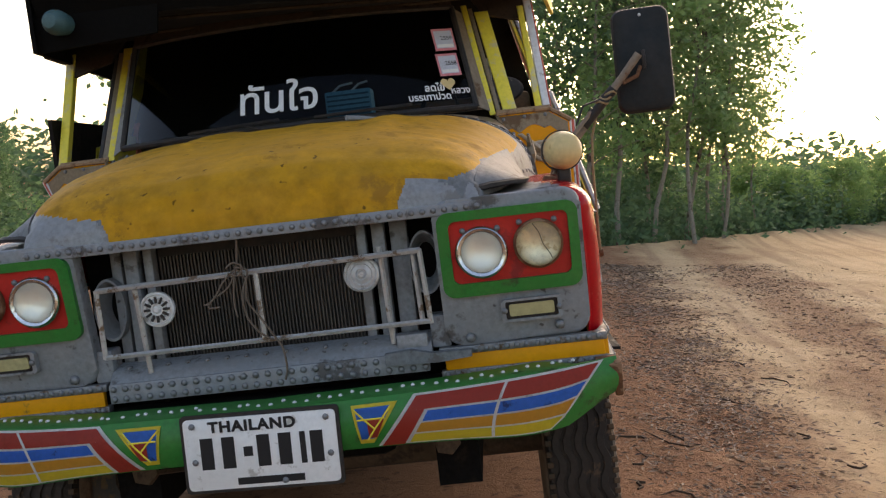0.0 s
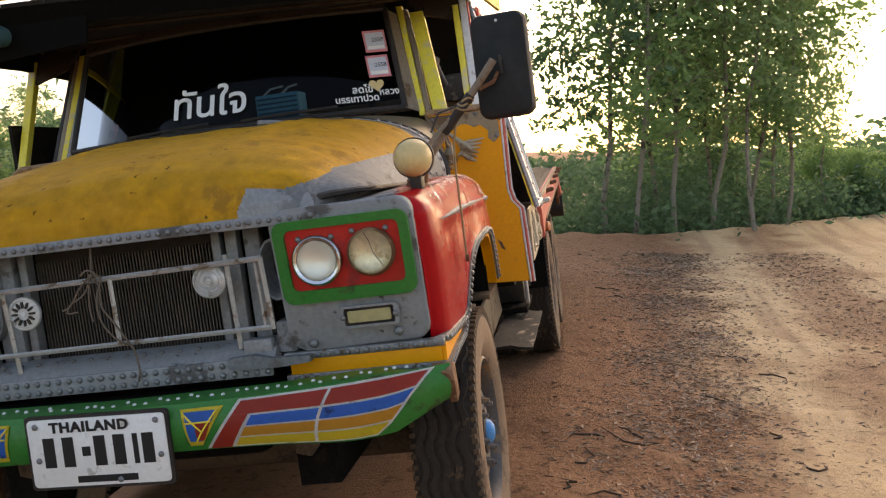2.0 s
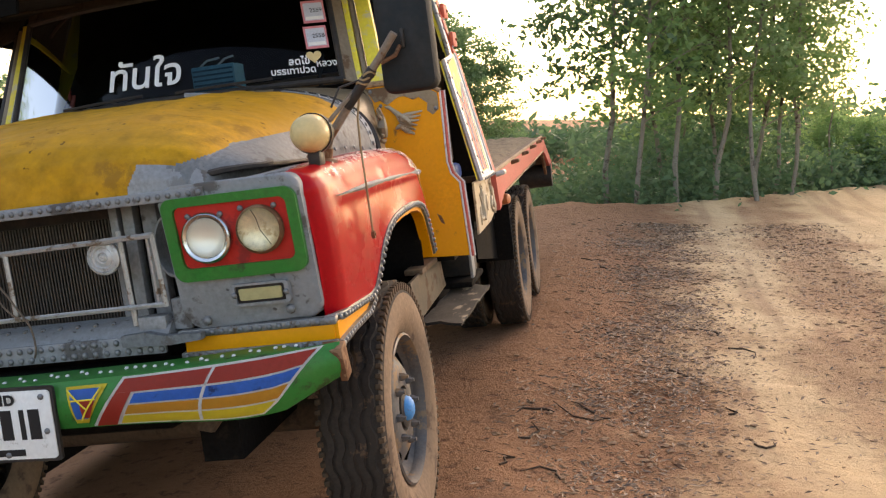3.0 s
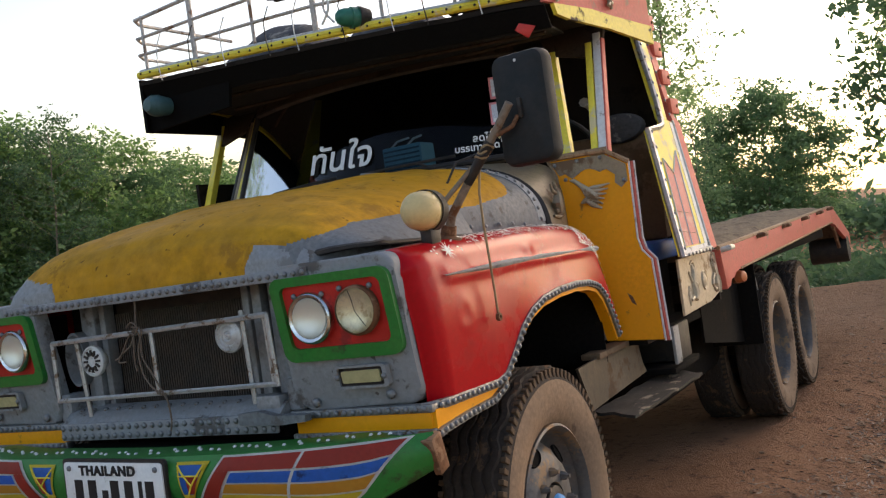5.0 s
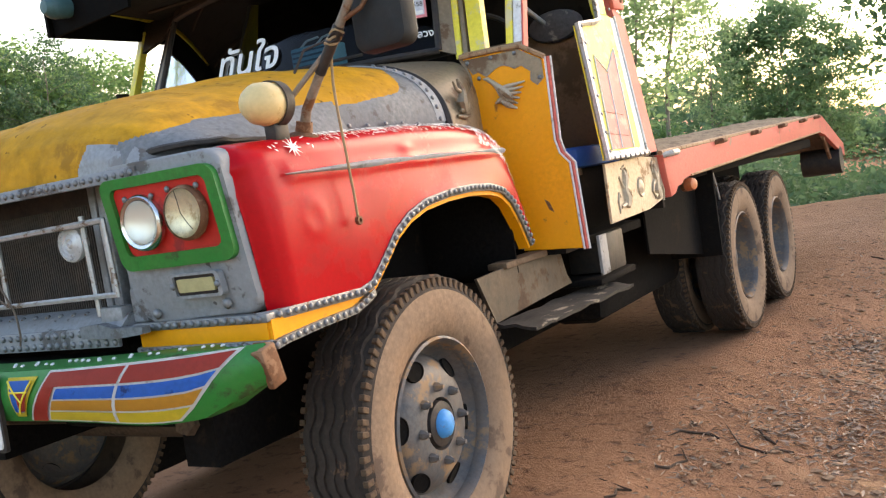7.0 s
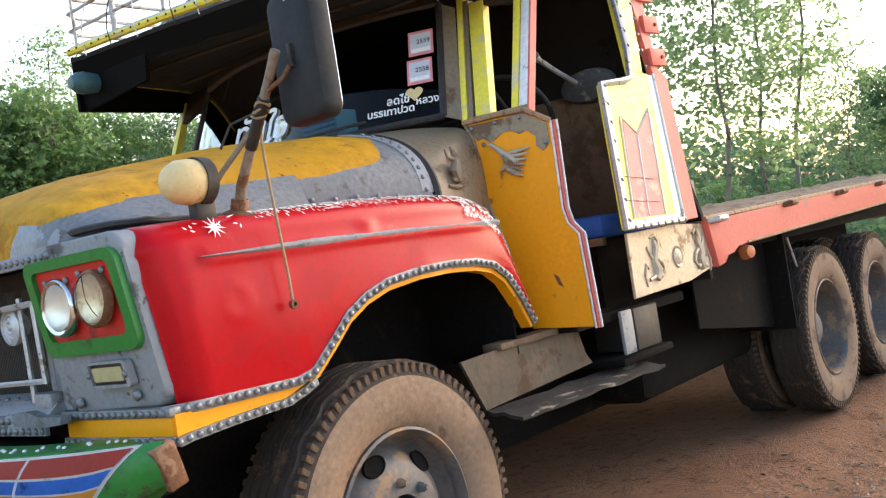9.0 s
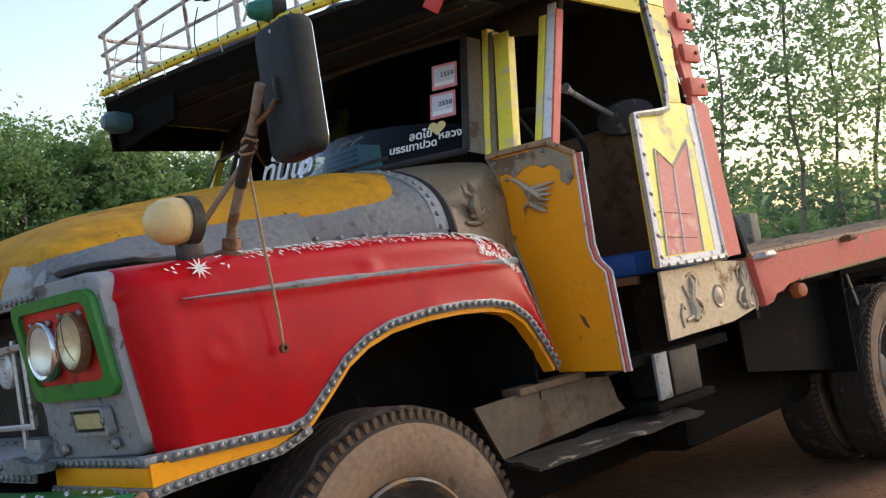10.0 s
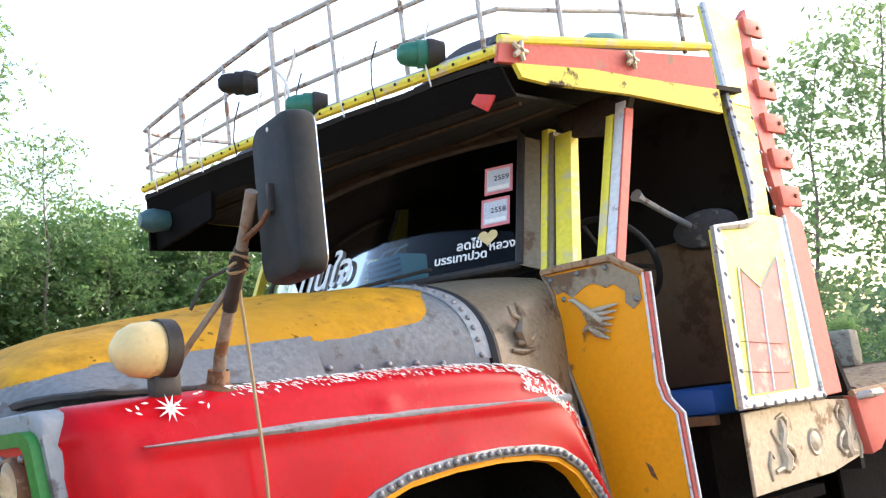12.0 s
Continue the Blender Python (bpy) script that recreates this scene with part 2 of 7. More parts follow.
def earth_material():
    m = bpy.data.materials.new("red laterite earth")
    m.use_nodes = True
    n, l = m.node_tree.nodes, m.node_tree.links
    b = n["Principled BSDF"]
    tc = n.new("ShaderNodeTexCoord")

    def noisy(s, detail=8.0, roughness=0.62):
        t = n.new("ShaderNodeTexNoise")
        t.inputs["Scale"].default_value, t.inputs["Detail"].default_value, t.inputs["Roughness"].default_value = s, detail, roughness
        l.new(tc.outputs["Object"], t.inputs["Vector"])
        return t.outputs["Fac"]

    def ramp(src, lo, hi):
        r = n.new("ShaderNodeMapRange")
        r.inputs["From Min"].default_value, r.inputs["From Max"].default_value = lo, hi
        l.new(src, r.inputs["Value"])
        return r.outputs[0]

    def mix(fac, a, c):
        x = n.new("ShaderNodeMix")
        x.data_type = "RGBA"
        l.new(fac, x.inputs["Factor"])
        for sock, v in ((x.inputs[6], a), (x.inputs[7], c)):
            if isinstance(v, tuple):
                sock.default_value = (*v, 1)
            else:
                l.new(v, sock)
        return x.outputs[2]

    big = ramp(noisy(0.55, 4.0), 0.40, 0.62)
    mid = ramp(noisy(3.2), 0.38, 0.68)
    fine = ramp(noisy(34.0, 10.0, 0.7), 0.35, 0.7)
    # a pale sandy wheel track beside darker, littered soil
    sep = n.new("ShaderNodeSeparateXYZ")
    l.new(tc.outputs["Object"], sep.inputs[0])

    def calc(op, a, c):
        q = n.new("ShaderNodeMath")
        q.operation = op
        for sock, v in zip(q.inputs, (a, c)):
            if isinstance(v, (int, float)):
                sock.default_value = v
            else:
                l.new(v, sock)
        return q.outputs[0]

    off = calc("SUBTRACT", calc("SUBTRACT", sep.outputs[0], calc("MULTIPLY", sep.outputs[1], 0.07)), 2.05)
    track = ramp(calc("ADD", off, calc("MULTIPLY", calc("SUBTRACT", noisy(1.1, 6.0), 0.5), 2.0)), -0.35, 0.40)
    # a second, greyer littered patch beyond the track
    patch = ramp(calc("ADD", calc("ABSOLUTE", calc("SUBTRACT", off, 1.55), 0.0), calc("MULTIPLY", calc("SUBTRACT", noisy(0.8, 6.0), 0.5), 2.2)), 0.25, 0.75)
    track = calc("MULTIPLY", track, calc("ADD", 0.35, calc("MULTIPLY", patch, 0.65)))
    soil = mix(big, (0.30, 0.148, 0.078), (0.42, 0.22, 0.122))
    soil = mix(mid, soil, (0.39, 0.20, 0.11))
    sand = mix(big, (0.54, 0.365, 0.21), (0.70, 0.52, 0.31))
    sand = mix(mid, sand, (0.64, 0.45, 0.255))
    turn = n.new("ShaderNodeCombineXYZ")
    l.new(calc("MULTIPLY", off, 1.0), turn.inputs[0])
    l.new(calc("MULTIPLY", sep.outputs[1], 0.07), turn.inputs[1])
    st = n.new("ShaderNodeTexNoise")
    st.inputs["Scale"].default_value, st.inputs["Detail"].default_value = 3.2, 7.0
    l.new(turn.outputs[0], st.inputs["Vector"])
    sand = mix(calc("MULTIPLY", ramp(st.outputs["Fac"], 0.48, 0.64), 0.6), sand, (0.36, 0.22, 0.13))
    col = mix(track, soil, sand)
    col = mix(calc("MULTIPLY", ramp(noisy(11.0, 9.0, 0.72), 0.53, 0.66), calc("SUBTRACT", 1.0, calc("MULTIPLY", track, 0.65))), col, (0.15, 0.075, 0.045))
    col = mix(ramp(noisy(60.0, 6.0, 0.7), 0.62, 0.7), col, (0.52, 0.36, 0.23))
    l.new(col, b.inputs["Base Color"])
    b.inputs["Roughness"].default_value = 0.95
    b.inputs["Specular IOR Level"].default_value = 0.2
    add = n.new("ShaderNodeMath")
    l.new(fine, add.inputs[0])
    l.new(ramp(noisy(9.0, 9.0, 0.7), 0.3, 0.75), add.inputs[1])
    bp = n.new("ShaderNodeBump")
    bp.inputs["Strength"].default_value, bp.inputs["Distance"].default_value = 0.75, 0.03
    l.new(calc("MULTIPLY", add.outputs[0], calc("SUBTRACT", 1.0, calc("MULTIPLY", track, 0.72))), bp.inputs["Height"])
    l.new(bp.outputs[0], b.inputs["Normal"])
    return m


EARTH = earth_material()
CLOD = material("dry earth clod", (0.30, 0.185, 0.11), 0.95, other=(0.2, 0.1, 0.06), amount=0.4, scale=14, vary=0.25, bump=0.4)
TWIG = material("dry twig", (0.09, 0.055, 0.035), 0.9, vary=0.3)


def leaf_material(name, a, c, glow=0.3):
    m = bpy.data.materials.new(name)
    m.use_nodes = True
    n, l = m.node_tree.nodes, m.node_tree.links
    b = n["Principled BSDF"]
    g = n.new("ShaderNodeNewGeometry")
    x = n.new("ShaderNodeMix")
    x.data_type = "RGBA"
    l.new(g.outputs["Random Per Island"], x.inputs["Factor"])
    x.inputs[6].default_value, x.inputs[7].default_value = (*a, 1), (*c, 1)
    l.new(x.outputs[2], b.inputs["Base Color"])
    b.inputs["Roughness"].default_value = 0.6
    t = n.new("ShaderNodeBsdfTranslucent")
    l.new(x.outputs[2], t.inputs[0])
    mx = n.new("ShaderNodeMixShader")
    mx.inputs[0].default_value = glow
    l.new(b.outputs[0], mx.inputs[1])
    l.new(t.outputs[0], mx.inputs[2])
    l.new(mx.outputs[0], n["Material Output"].inputs[0])
    return m


LEAF = leaf_material("grey green leaves", (0.19, 0.31, 0.13), (0.30, 0.42, 0.20), 0.62)
LEAF_DARK = leaf_material("dark green leaves", (0.065, 0.14, 0.07), (0.12, 0.205, 0.10), 0.5)
LEAF_FRESH = leaf_material("fresh green leaves", (0.16, 0.29, 0.10), (0.25, 0.38, 0.145), 0.62)
LEAF_MID = leaf_material("mid green leaves", (0.10, 0.195, 0.085), (0.175, 0.285, 0.13), 0.55)
LITTER = leaf_material("dry brown litter", (0.06, 0.034, 0.023), (0.44, 0.30, 0.20), 0.1)
BARK = material("pale tree bark", (0.26, 0.23, 0.185), 0.9, other=(0.09, 0.07, 0.05), amount=0.45, scale=3, vary=0.25, bump=0.4)


# ---- mesh helpers ----
def mesh_object(name, bm, mat, smooth=True, angle=40):
    me = bpy.data.meshes.new(name)
    bmesh.ops.recalc_face_normals(bm, faces=bm.faces)
    bm.to_mesh(me)
    bm.free()
    for x in (mat if isinstance(mat, (list, tuple)) else [mat]):
        me.materials.append(x)
    if smooth:
        me.shade_smooth()
        me.set_sharp_from_angle(angle=radians(angle))
    return new(name, me)


def part(name, bm, mat, parent, label="", smooth=True, angle=40):
    ob = mesh_object(name, bm, mat, smooth, angle)
    ob.parent = parent
    if label:
        tagged(ob, label)
    return ob


def piece(name, me, parent, m):
    """An object of its own on shared mesh data."""
    ob = new(name, me)
    ob.parent = parent
    ob.matrix_basis = m
    return ob


def box(bm, x0, x1, y0, y1, z0, z1, bevel=0.0, m=None):
    mm = Matrix.LocRotScale(((x0 + x1) / 2, (y0 + y1) / 2, (z0 + z1) / 2), None, (abs(x1 - x0), abs(y1 - y0), abs(z1 - z0)))
    r = bmesh.ops.create_cube(bm, size=1, matrix=(m @ mm) if m else mm)
    if bevel:
        edges = list({e for v in r["verts"] for e in v.link_edges})
        bmesh.ops.bevel(bm, geom=edges, offset=bevel, segments=2, affect="EDGES", profile=0.5)
    return bm


def boxed(*a, **k):
    return box(bmesh.new(), *a, **k)


def prism(bm, pts, origin, u, v, w, bevel=0.0):
    """A flat board: the outline pts in the plane of u and v from origin, w (a vector) thick."""
    o, u, v, w = Vector(origin), Vector(u), Vector(v), Vector(w)
    front = [bm.verts.new(o + u * a + v * c) for a, c in pts]
    back = [bm.verts.new(o + u * a + v * c + w) for a, c in pts]
    faces = [bm.faces.new(front), bm.faces.new(back[::-1])]
    for i in range(len(pts)):
        j = (i + 1) % len(pts)
        faces.append(bm.faces.new((front[i], back[i], back[j], front[j])))
    if bevel:
        bmesh.ops.bevel(bm, geom=list(faces[0].edges), offset=bevel, segments=2, affect="EDGES", profile=0.5)
    return bm


def tube(bm, pts, r, seg=8, cap=True):
    """A round bar along pts; r is one radius or one for each point."""
    pts = [Vector(p) for p in pts]
    rs = r if isinstance(r, (list, tuple)) else [r] * len(pts)
    rings, side = [], None
    for i, p in enumerate(pts):
        d = (pts[min(i + 1, len(pts) - 1)] - pts[max(i - 1, 0)]).normalized()
        if side is None:
            side = d.orthogonal().normalized()
        side = (side - d * side.dot(d)).normalized()
        up = d.cross(side)
        rings.append([bm.verts.new(p + (side * math.cos(a) + up * math.sin(a)) * rs[i]) for a in (2 * math.pi * k / seg for k in range(seg))])
    for a, c in zip(rings, rings[1:]):
        for k in range(seg):
            bm.faces.new((a[k], a[(k + 1) % seg], c[(k + 1) % seg], c[k]))
    if cap:
        bm.faces.new(rings[0][::-1])
        bm.faces.new(rings[-1])
    return bm


def tubed(pts, r, seg=8):
    return tube(bmesh.new(), pts, r, seg)


def lathe(bm, profile, seg=32, m=None):
    """Turns (distance along the axis, radius) about the local z axis."""
    m = m or Matrix()
    rings = []
    for h, r in profile:
        if r < 1e-5:
            rings.append([bm.verts.new(m @ Vector((0, 0, h)))])
        else:
            rings.append([bm.verts.new(m @ Vector((r * math.cos(2 * math.pi * k / seg), r * math.sin(2 * math.pi * k / seg), h))) for k in range(seg)])
    for a, c in zip(rings, rings[1:]):
        for k in range(seg):
            q = (k + 1) % seg
            if len(a) == 1 and len(c) > 1:
                bm.faces.new((a[0], c[k], c[q]))
            elif len(c) == 1 and len(a) > 1:
                bm.faces.new((a[k], a[q], c[0]))
            elif len(a) > 1:
                bm.faces.new((a[k], a[q], c[q], c[k]))
    return bm


def lathed(profile, seg=32, m=None):
    return lathe(bmesh.new(), profile, seg, m)


def grid(bm, us, vs, f, thick=0.0, mat_of=None):
    """A surface through f(u, v); with thick it gets a back and rims."""
    vv = [[bm.verts.new(f(u, v)) for v in vs] for u in us]
    faces = []
    for i in range(len(us) - 1):
        for j in range(len(vs) - 1):
            q = bm.faces.new((vv[i][j], vv[i + 1][j], vv[i + 1][j + 1], vv[i][j + 1]))
            if mat_of:
                q.material_index = mat_of((us[i] + us[i + 1]) / 2, (vs[j] + vs[j + 1]) / 2)
            faces.append(q)
    if thick:
        bmesh.ops.recalc_face_normals(bm, faces=faces)
        bmesh.ops.solidify(bm, geom=faces, thickness=thick)
    return bm


def curve(table, x):
    """Linear reading of (x, value) rows, eased by neighbours."""
    xs, ys = zip(*table)
    return float(np.interp(x, xs, ys))


def rounded(x0, x1, z0, z1, r, seg=5):
    out = []
    for cx, cz, a0 in ((x1 - r, z1 - r, 0), (x0 + r, z1 - r, 90), (x0 + r, z0 + r, 180), (x1 - r, z0 + r, 270)):
        for k in range(seg + 1):
            a = radians(a0 + 90 * k / seg)
            out.append((cx + r * math.cos(a), cz + r * math.sin(a)))
    return out


def ring_board(bm, outer, inner, f, depth, bevel=0.0):
    """A frame between two outlines of as many points; f(x, z) is the point of its front, depth (a vector) reaches to its back."""
    d = Vector(depth)
    a = [bm.verts.new(f(*p)) for p in outer]
    c = [bm.verts.new(f(*p)) for p in inner]
    a2 = [bm.verts.new(Vector(f(*p)) + d) for p in outer]
    c2 = [bm.verts.new(Vector(f(*p)) + d) for p in inner]
    n = len(outer)
    for i in range(n):
        j = (i + 1) % n
        bm.faces.new((a[i], a[j], c[j], c[i]))
        bm.faces.new((a[i], a2[i], a2[j], a[j]))
        bm.faces.new((c[i], c[j], c2[j], c2[i]))
    if bevel:
        es = [e for e in bm.edges if len(e.link_faces) == 2 and e.calc_face_angle(0) > 0.8]
        bmesh.ops.bevel(bm, geom=es, offset=bevel, segments=2, affect="EDGES", profile=0.5)
    return bm


def lettering(text, size, parent, name, mat, m, thick=0.0015, bold=0.0, gap=1.0):
    cu = bpy.data.curves.new(name, "FONT")
    cu.body, cu.size, cu.extrude, cu.align_x, cu.offset, cu.space_character = text, size, thick, "CENTER", bold, gap
    ob = bpy.data.objects.new(name + " outline", cu)
    scene.collection.objects.link(ob)
    bpy.context.view_layer.update()
    me = bpy.data.meshes.new_from_object(ob.evaluated_get(bpy.context.evaluated_depsgraph_get()))
    bpy.data.objects.remove(ob)
    me.materials.clear()
    me.materials.append(mat)
    out = new(name, me)
    out.parent = parent
    out.matrix_basis = m
    return out


def rivet_mesh(r, mat, name="rivet"):
    bm = lathed([(0, r), (r * 0.35, r * 0.92), (r * 0.62, r * 0.62), (r * 0.75, 0)], 8)
    me = bpy.data.meshes.new(name)
    bm.to_mesh(me)
    bm.free()
    me.materials.append(mat)
    me.shade_smooth()
    return me


RIVET_ME = rivet_mesh(0.0095, RIVET)
BIG_RIVET_ME = rivet_mesh(0.0105, RIVET)
WHITE_RIVET_ME = rivet_mesh(0.0065, CHIPPED_WHITE)


def rivets(pts, way, parent, me=None):
    """Rivet heads at pts, standing out along way (a vector, or one for each)."""
    for i, p in enumerate(pts):
        w = Vector(way[i] if isinstance(way, list) else way)
        piece("rivet", me or RIVET_ME, parent, Matrix.Translation(p) @ w.to_track_quat("Z", "Y").to_matrix().to_4x4())


def along(pts, step, start=0.0):
    """Points every step metres along a line of points."""
    pts = [Vector(p) for p in pts]
    out, left = [], start
    for a, c in zip(pts, pts[1:]):
        d = (c - a).length
        while left <= d:
            out.append(a.lerp(c, left / d))
            left += step
        left -= d
    return out


# ---- ground ----
def wave(x, y, s, seed):
    """Smooth noise of numpy arrays, cells s metres wide."""
    gx, gy = np.floor(x / s), np.floor(y / s)
    fx, fy = x / s - gx, y / s - gy
    fx, fy = fx * fx * (3 - 2 * fx), fy * fy * (3 - 2 * fy)

    def h(a, c):
        v = np.sin(a * 127.1 + c * 311.7 + seed * 74.7) * 43758.5453
        return v - np.floor(v)

    return (h(gx, gy) * (1 - fx) + h(gx + 1, gy) * fx) * (1 - fy) + (h(gx, gy + 1) * (1 - fx) + h(gx + 1, gy + 1) * fx) * fy - 0.5


def edge_y(x):
    """Where the bare clearing ends and the scrub begins."""
    return np.interp(x, [-60, -12, -5, 0, 3, 11, 30], [4.0, 9.0, 12.5, 13.5, 15.2, 23.3, 34.0])


def ground_z(x, y):
    x, y = np.asarray(x, float), np.asarray(y, float)
    side = np.interp(x, [-60, -6, -2.2, -1.2, 1.2, 1.9, 3.0, 60], [-0.3, -0.3, -0.2, -0.139, 0.139, 0.05, 0.0, 0.0])
    near = np.exp(-((x - 2.5) / 9) ** 2 - ((y - 5) / 12) ** 2)
    z = side + 0.10 * wave(x, y, 2.3, 1) * near + 0.05 * wave(x, y, 0.7, 2) * near + 0.028 * wave(x, y, 0.23, 3) * near + 0.012 * wave(x, y, 0.11, 4) * near
    calm = np.clip(1 - np.abs(x) / 1.5, 0, 1)
    z = z * (1 - calm) + side * calm
    out = y - edge_y(x)
    return z + 0.14 * np.exp(-(out / 1.2) ** 2) - 0.55 * np.clip(out / 4, 0, 1) + 0.35 * wave(x, y, 9, 6) * np.clip(out / 6, 0, 1)


def build_ground():
    def axis(lo, hi, fine, far):
        mid = np.arange(lo, hi, fine)
        grow = np.cumsum(fine * 1.16 ** np.arange(1, 75))
        grow = grow[grow < far]
        return np.concatenate([lo - grow[::-1], mid, mid[-1] + grow])

    xs, ys = axis(-1.5, 7.0, 0.045, 900), axis(-1.0, 12.0, 0.055, 900)
    gx, gy = np.meshgrid(xs, ys)
    v = np.stack([gx.ravel(), gy.ravel(), ground_z(gx, gy).ravel()], 1)
    nx = len(xs)
    i = (np.arange(len(ys) - 1)[:, None] * nx + np.arange(nx - 1)[None]).ravel()
    me = bpy.data.meshes.new("ground")
    me.from_pydata(v.tolist(), [], np.stack([i, i + 1, i + nx + 1, i + nx], 1).tolist())
    me.materials.append(EARTH)
    me.shade_smooth()
    tagged(new("ground", me), "bare red laterite ground with dry ruts", "ground", kind="structure")


build_ground()


def scattered(name, items, mat, smooth=True):
    """One mesh out of many (verts, faces)."""
    vs, fs, k = [], [], 0
    for v, f in items:
        vs.append(v)
        fs += [tuple(a + k for a in q) for q in f]
        k += len(v)
    me = bpy.data.meshes.new(name)
    me.from_pydata(np.concatenate(vs).tolist(), [], fs)
    me.materials.append(mat)
    if smooth:
        me.shade_smooth()
    return new(name, me)


def clods():
    rng = np.random.default_rng(5)
    base = np.array([[1, 0, 0], [-1, 0, 0], [0, 1, 0], [0, -1, 0], [0, 0, 0.7], [0, 0, -0.6], [0.6, 0.6, 0.4], [-0.6, 0.6, 0.35], [0.6, -0.6, 0.35], [-0.6, -0.6, 0.4]])
    faces = [(4, 6, 7), (4, 7, 9), (4, 9, 8), (4, 8, 6), (6, 0, 2), (6, 2, 7), (7, 2, 1), (7, 1, 9), (9, 1, 3), (9, 3, 8), (8, 3, 0), (8, 0, 6), (5, 2, 0), (5, 1, 2), (5, 3, 1), (5, 0, 3)]
    items = []
    while len(items) < 4200:
        x, y = rng.uniform(1.1, 7.5), rng.uniform(-0.5, 13)
        strip = math.exp(-((x - 1.7 - 0.07 * y) / 0.45) ** 2) + 0.35 * math.exp(-((x - 3.6 - 0.07 * y) / 0.4) ** 2)
        if rng.random() > 0.02 + strip:
            continue
        s = min(0.007 + rng.exponential(0.006), 0.028) * (0.8 + 0.05 * y)
        v = base * s * rng.uniform(0.6, 1.3, (10, 3)) * [1.3, 1.0, 0.6]
        a = rng.uniform(0, 6.3)
        v = v @ np.array([[math.cos(a), -math.sin(a), 0], [math.sin(a), math.cos(a), 0], [0, 0, 1]])
        items.append((v + [x, y, float(ground_z(x, y)) + s * 0.15], faces))
    tagged(scattered("earth_clods", items, CLOD, False), "small dry clods strewn over the red ground", "clods", kind="stuff")


def twigs():
    rng = random.Random(8)
    for _ in range(14):
        x, y, a, n = rng.uniform(1.15, 2.7), rng.uniform(1.6, 8.5), rng.uniform(0, 6.3), rng.uniform(0.12, 0.34)
        pts = []
        for k in range(5):
            px, py = x + math.cos(a) * n * k / 4, y + math.sin(a) * n * k / 4
            a += rng.uniform(-0.9, 0.9)
            pts.append((px, py, float(ground_z(px, py)) + 0.006))
        tagged(mesh_object("twig", tubed(pts, [0.005, 0.007, 0.006, 0.005, 0.002], 5), TWIG), "thin dark dry twig lying on the earth", "twig", "twigs on the ground")


def litter():
    """Dry leaves and crumbs, too many to count."""
    g = np.random.default_rng(17)
    n = 34000
    y = g.uniform(-0.3, 13.0, n)
    pick = g.random(n)
    x = 1.72 + 0.07 * y + g.normal(0, 0.34, n) + (pick < 0.12) * (1.9 + g.normal(0, 0.35, n)) + (pick > 0.96) * g.normal(1.0, 1.4, n)
    keep = (x > 1.12) & (wave(x, y, 0.6, 9) + 0.5 * wave(x, y, 1.7, 12) + 0.25 * g.normal(size=n) > -0.05)
    x, y = x[keep], y[keep]
    n = len(x)
    z = ground_z(x, y) + 0.006
    s = g.uniform(0.010, 0.034, (n, 1)) * (0.8 + 0.05 * y[:, None])
    a = g.uniform(0, 6.3, n)
    d = np.stack([np.cos(a), np.sin(a), g.uniform(-0.2, 0.35, n)], 1)
    e = np.stack([-np.sin(a), np.cos(a), g.uniform(-0.3, 0.3, n)], 1)
    c = np.stack([x, y, z], 1)
    v = np.stack([c - d * s, c + e * s * 0.24 + [0, 0, 0.004], c + d * s, c - e * s * 0.24], 1).reshape(-1, 3)
    me = bpy.data.meshes.new("leaf_litter")
    me.from_pydata(v.tolist(), [], np.arange(4 * n).reshape(n, 4).tolist())
    me.materials.append(LITTER)
    tagged(new("leaf_litter", me), "dry brown leaf litter scattered over the earth", "leaves", kind="stuff")


clods()
twigs()
litter()

# ---- the truck: an Empty with its parts, all in its own frame (x to its left, y to its back, z up) ----
truck = new("truck")
truck.matrix_basis = SLOPE
tagged(truck, "old flatbed truck, ochre hood, red fenders, painted green bumper", "truck")
F = Vector((0, -1, 0))


# bumper: bowed back towards its ends
def bump_y(x):
    a = abs(x)
    return 0.02 if a < 0.45 else 0.02 + 0.17 * ((a - 0.45) / 0.55) ** 1.8


def bump_low(x):
    return 0.815 - 0.03 * math.exp(-((abs(x) - 0.8) / 0.2) ** 2) + 0.05 * max(0, abs(x) - 0.88) / 0.15


def bump_high(x):
    return 0.952 + 0.010 * min(1, abs(x) / 0.6)


def bump_at(x, f, out=0.0):
    """A point of the bumper's face: f 0 at its lower, 1 at its upper edge."""
    z0, z1 = bump_low(x), bump_high(x)
    bulge = 0.022 * (1 - (2 * f - 1) ** 2)
    return Vector((x, bump_y(x) - bulge - out, z0 + (z1 - z0) * f))


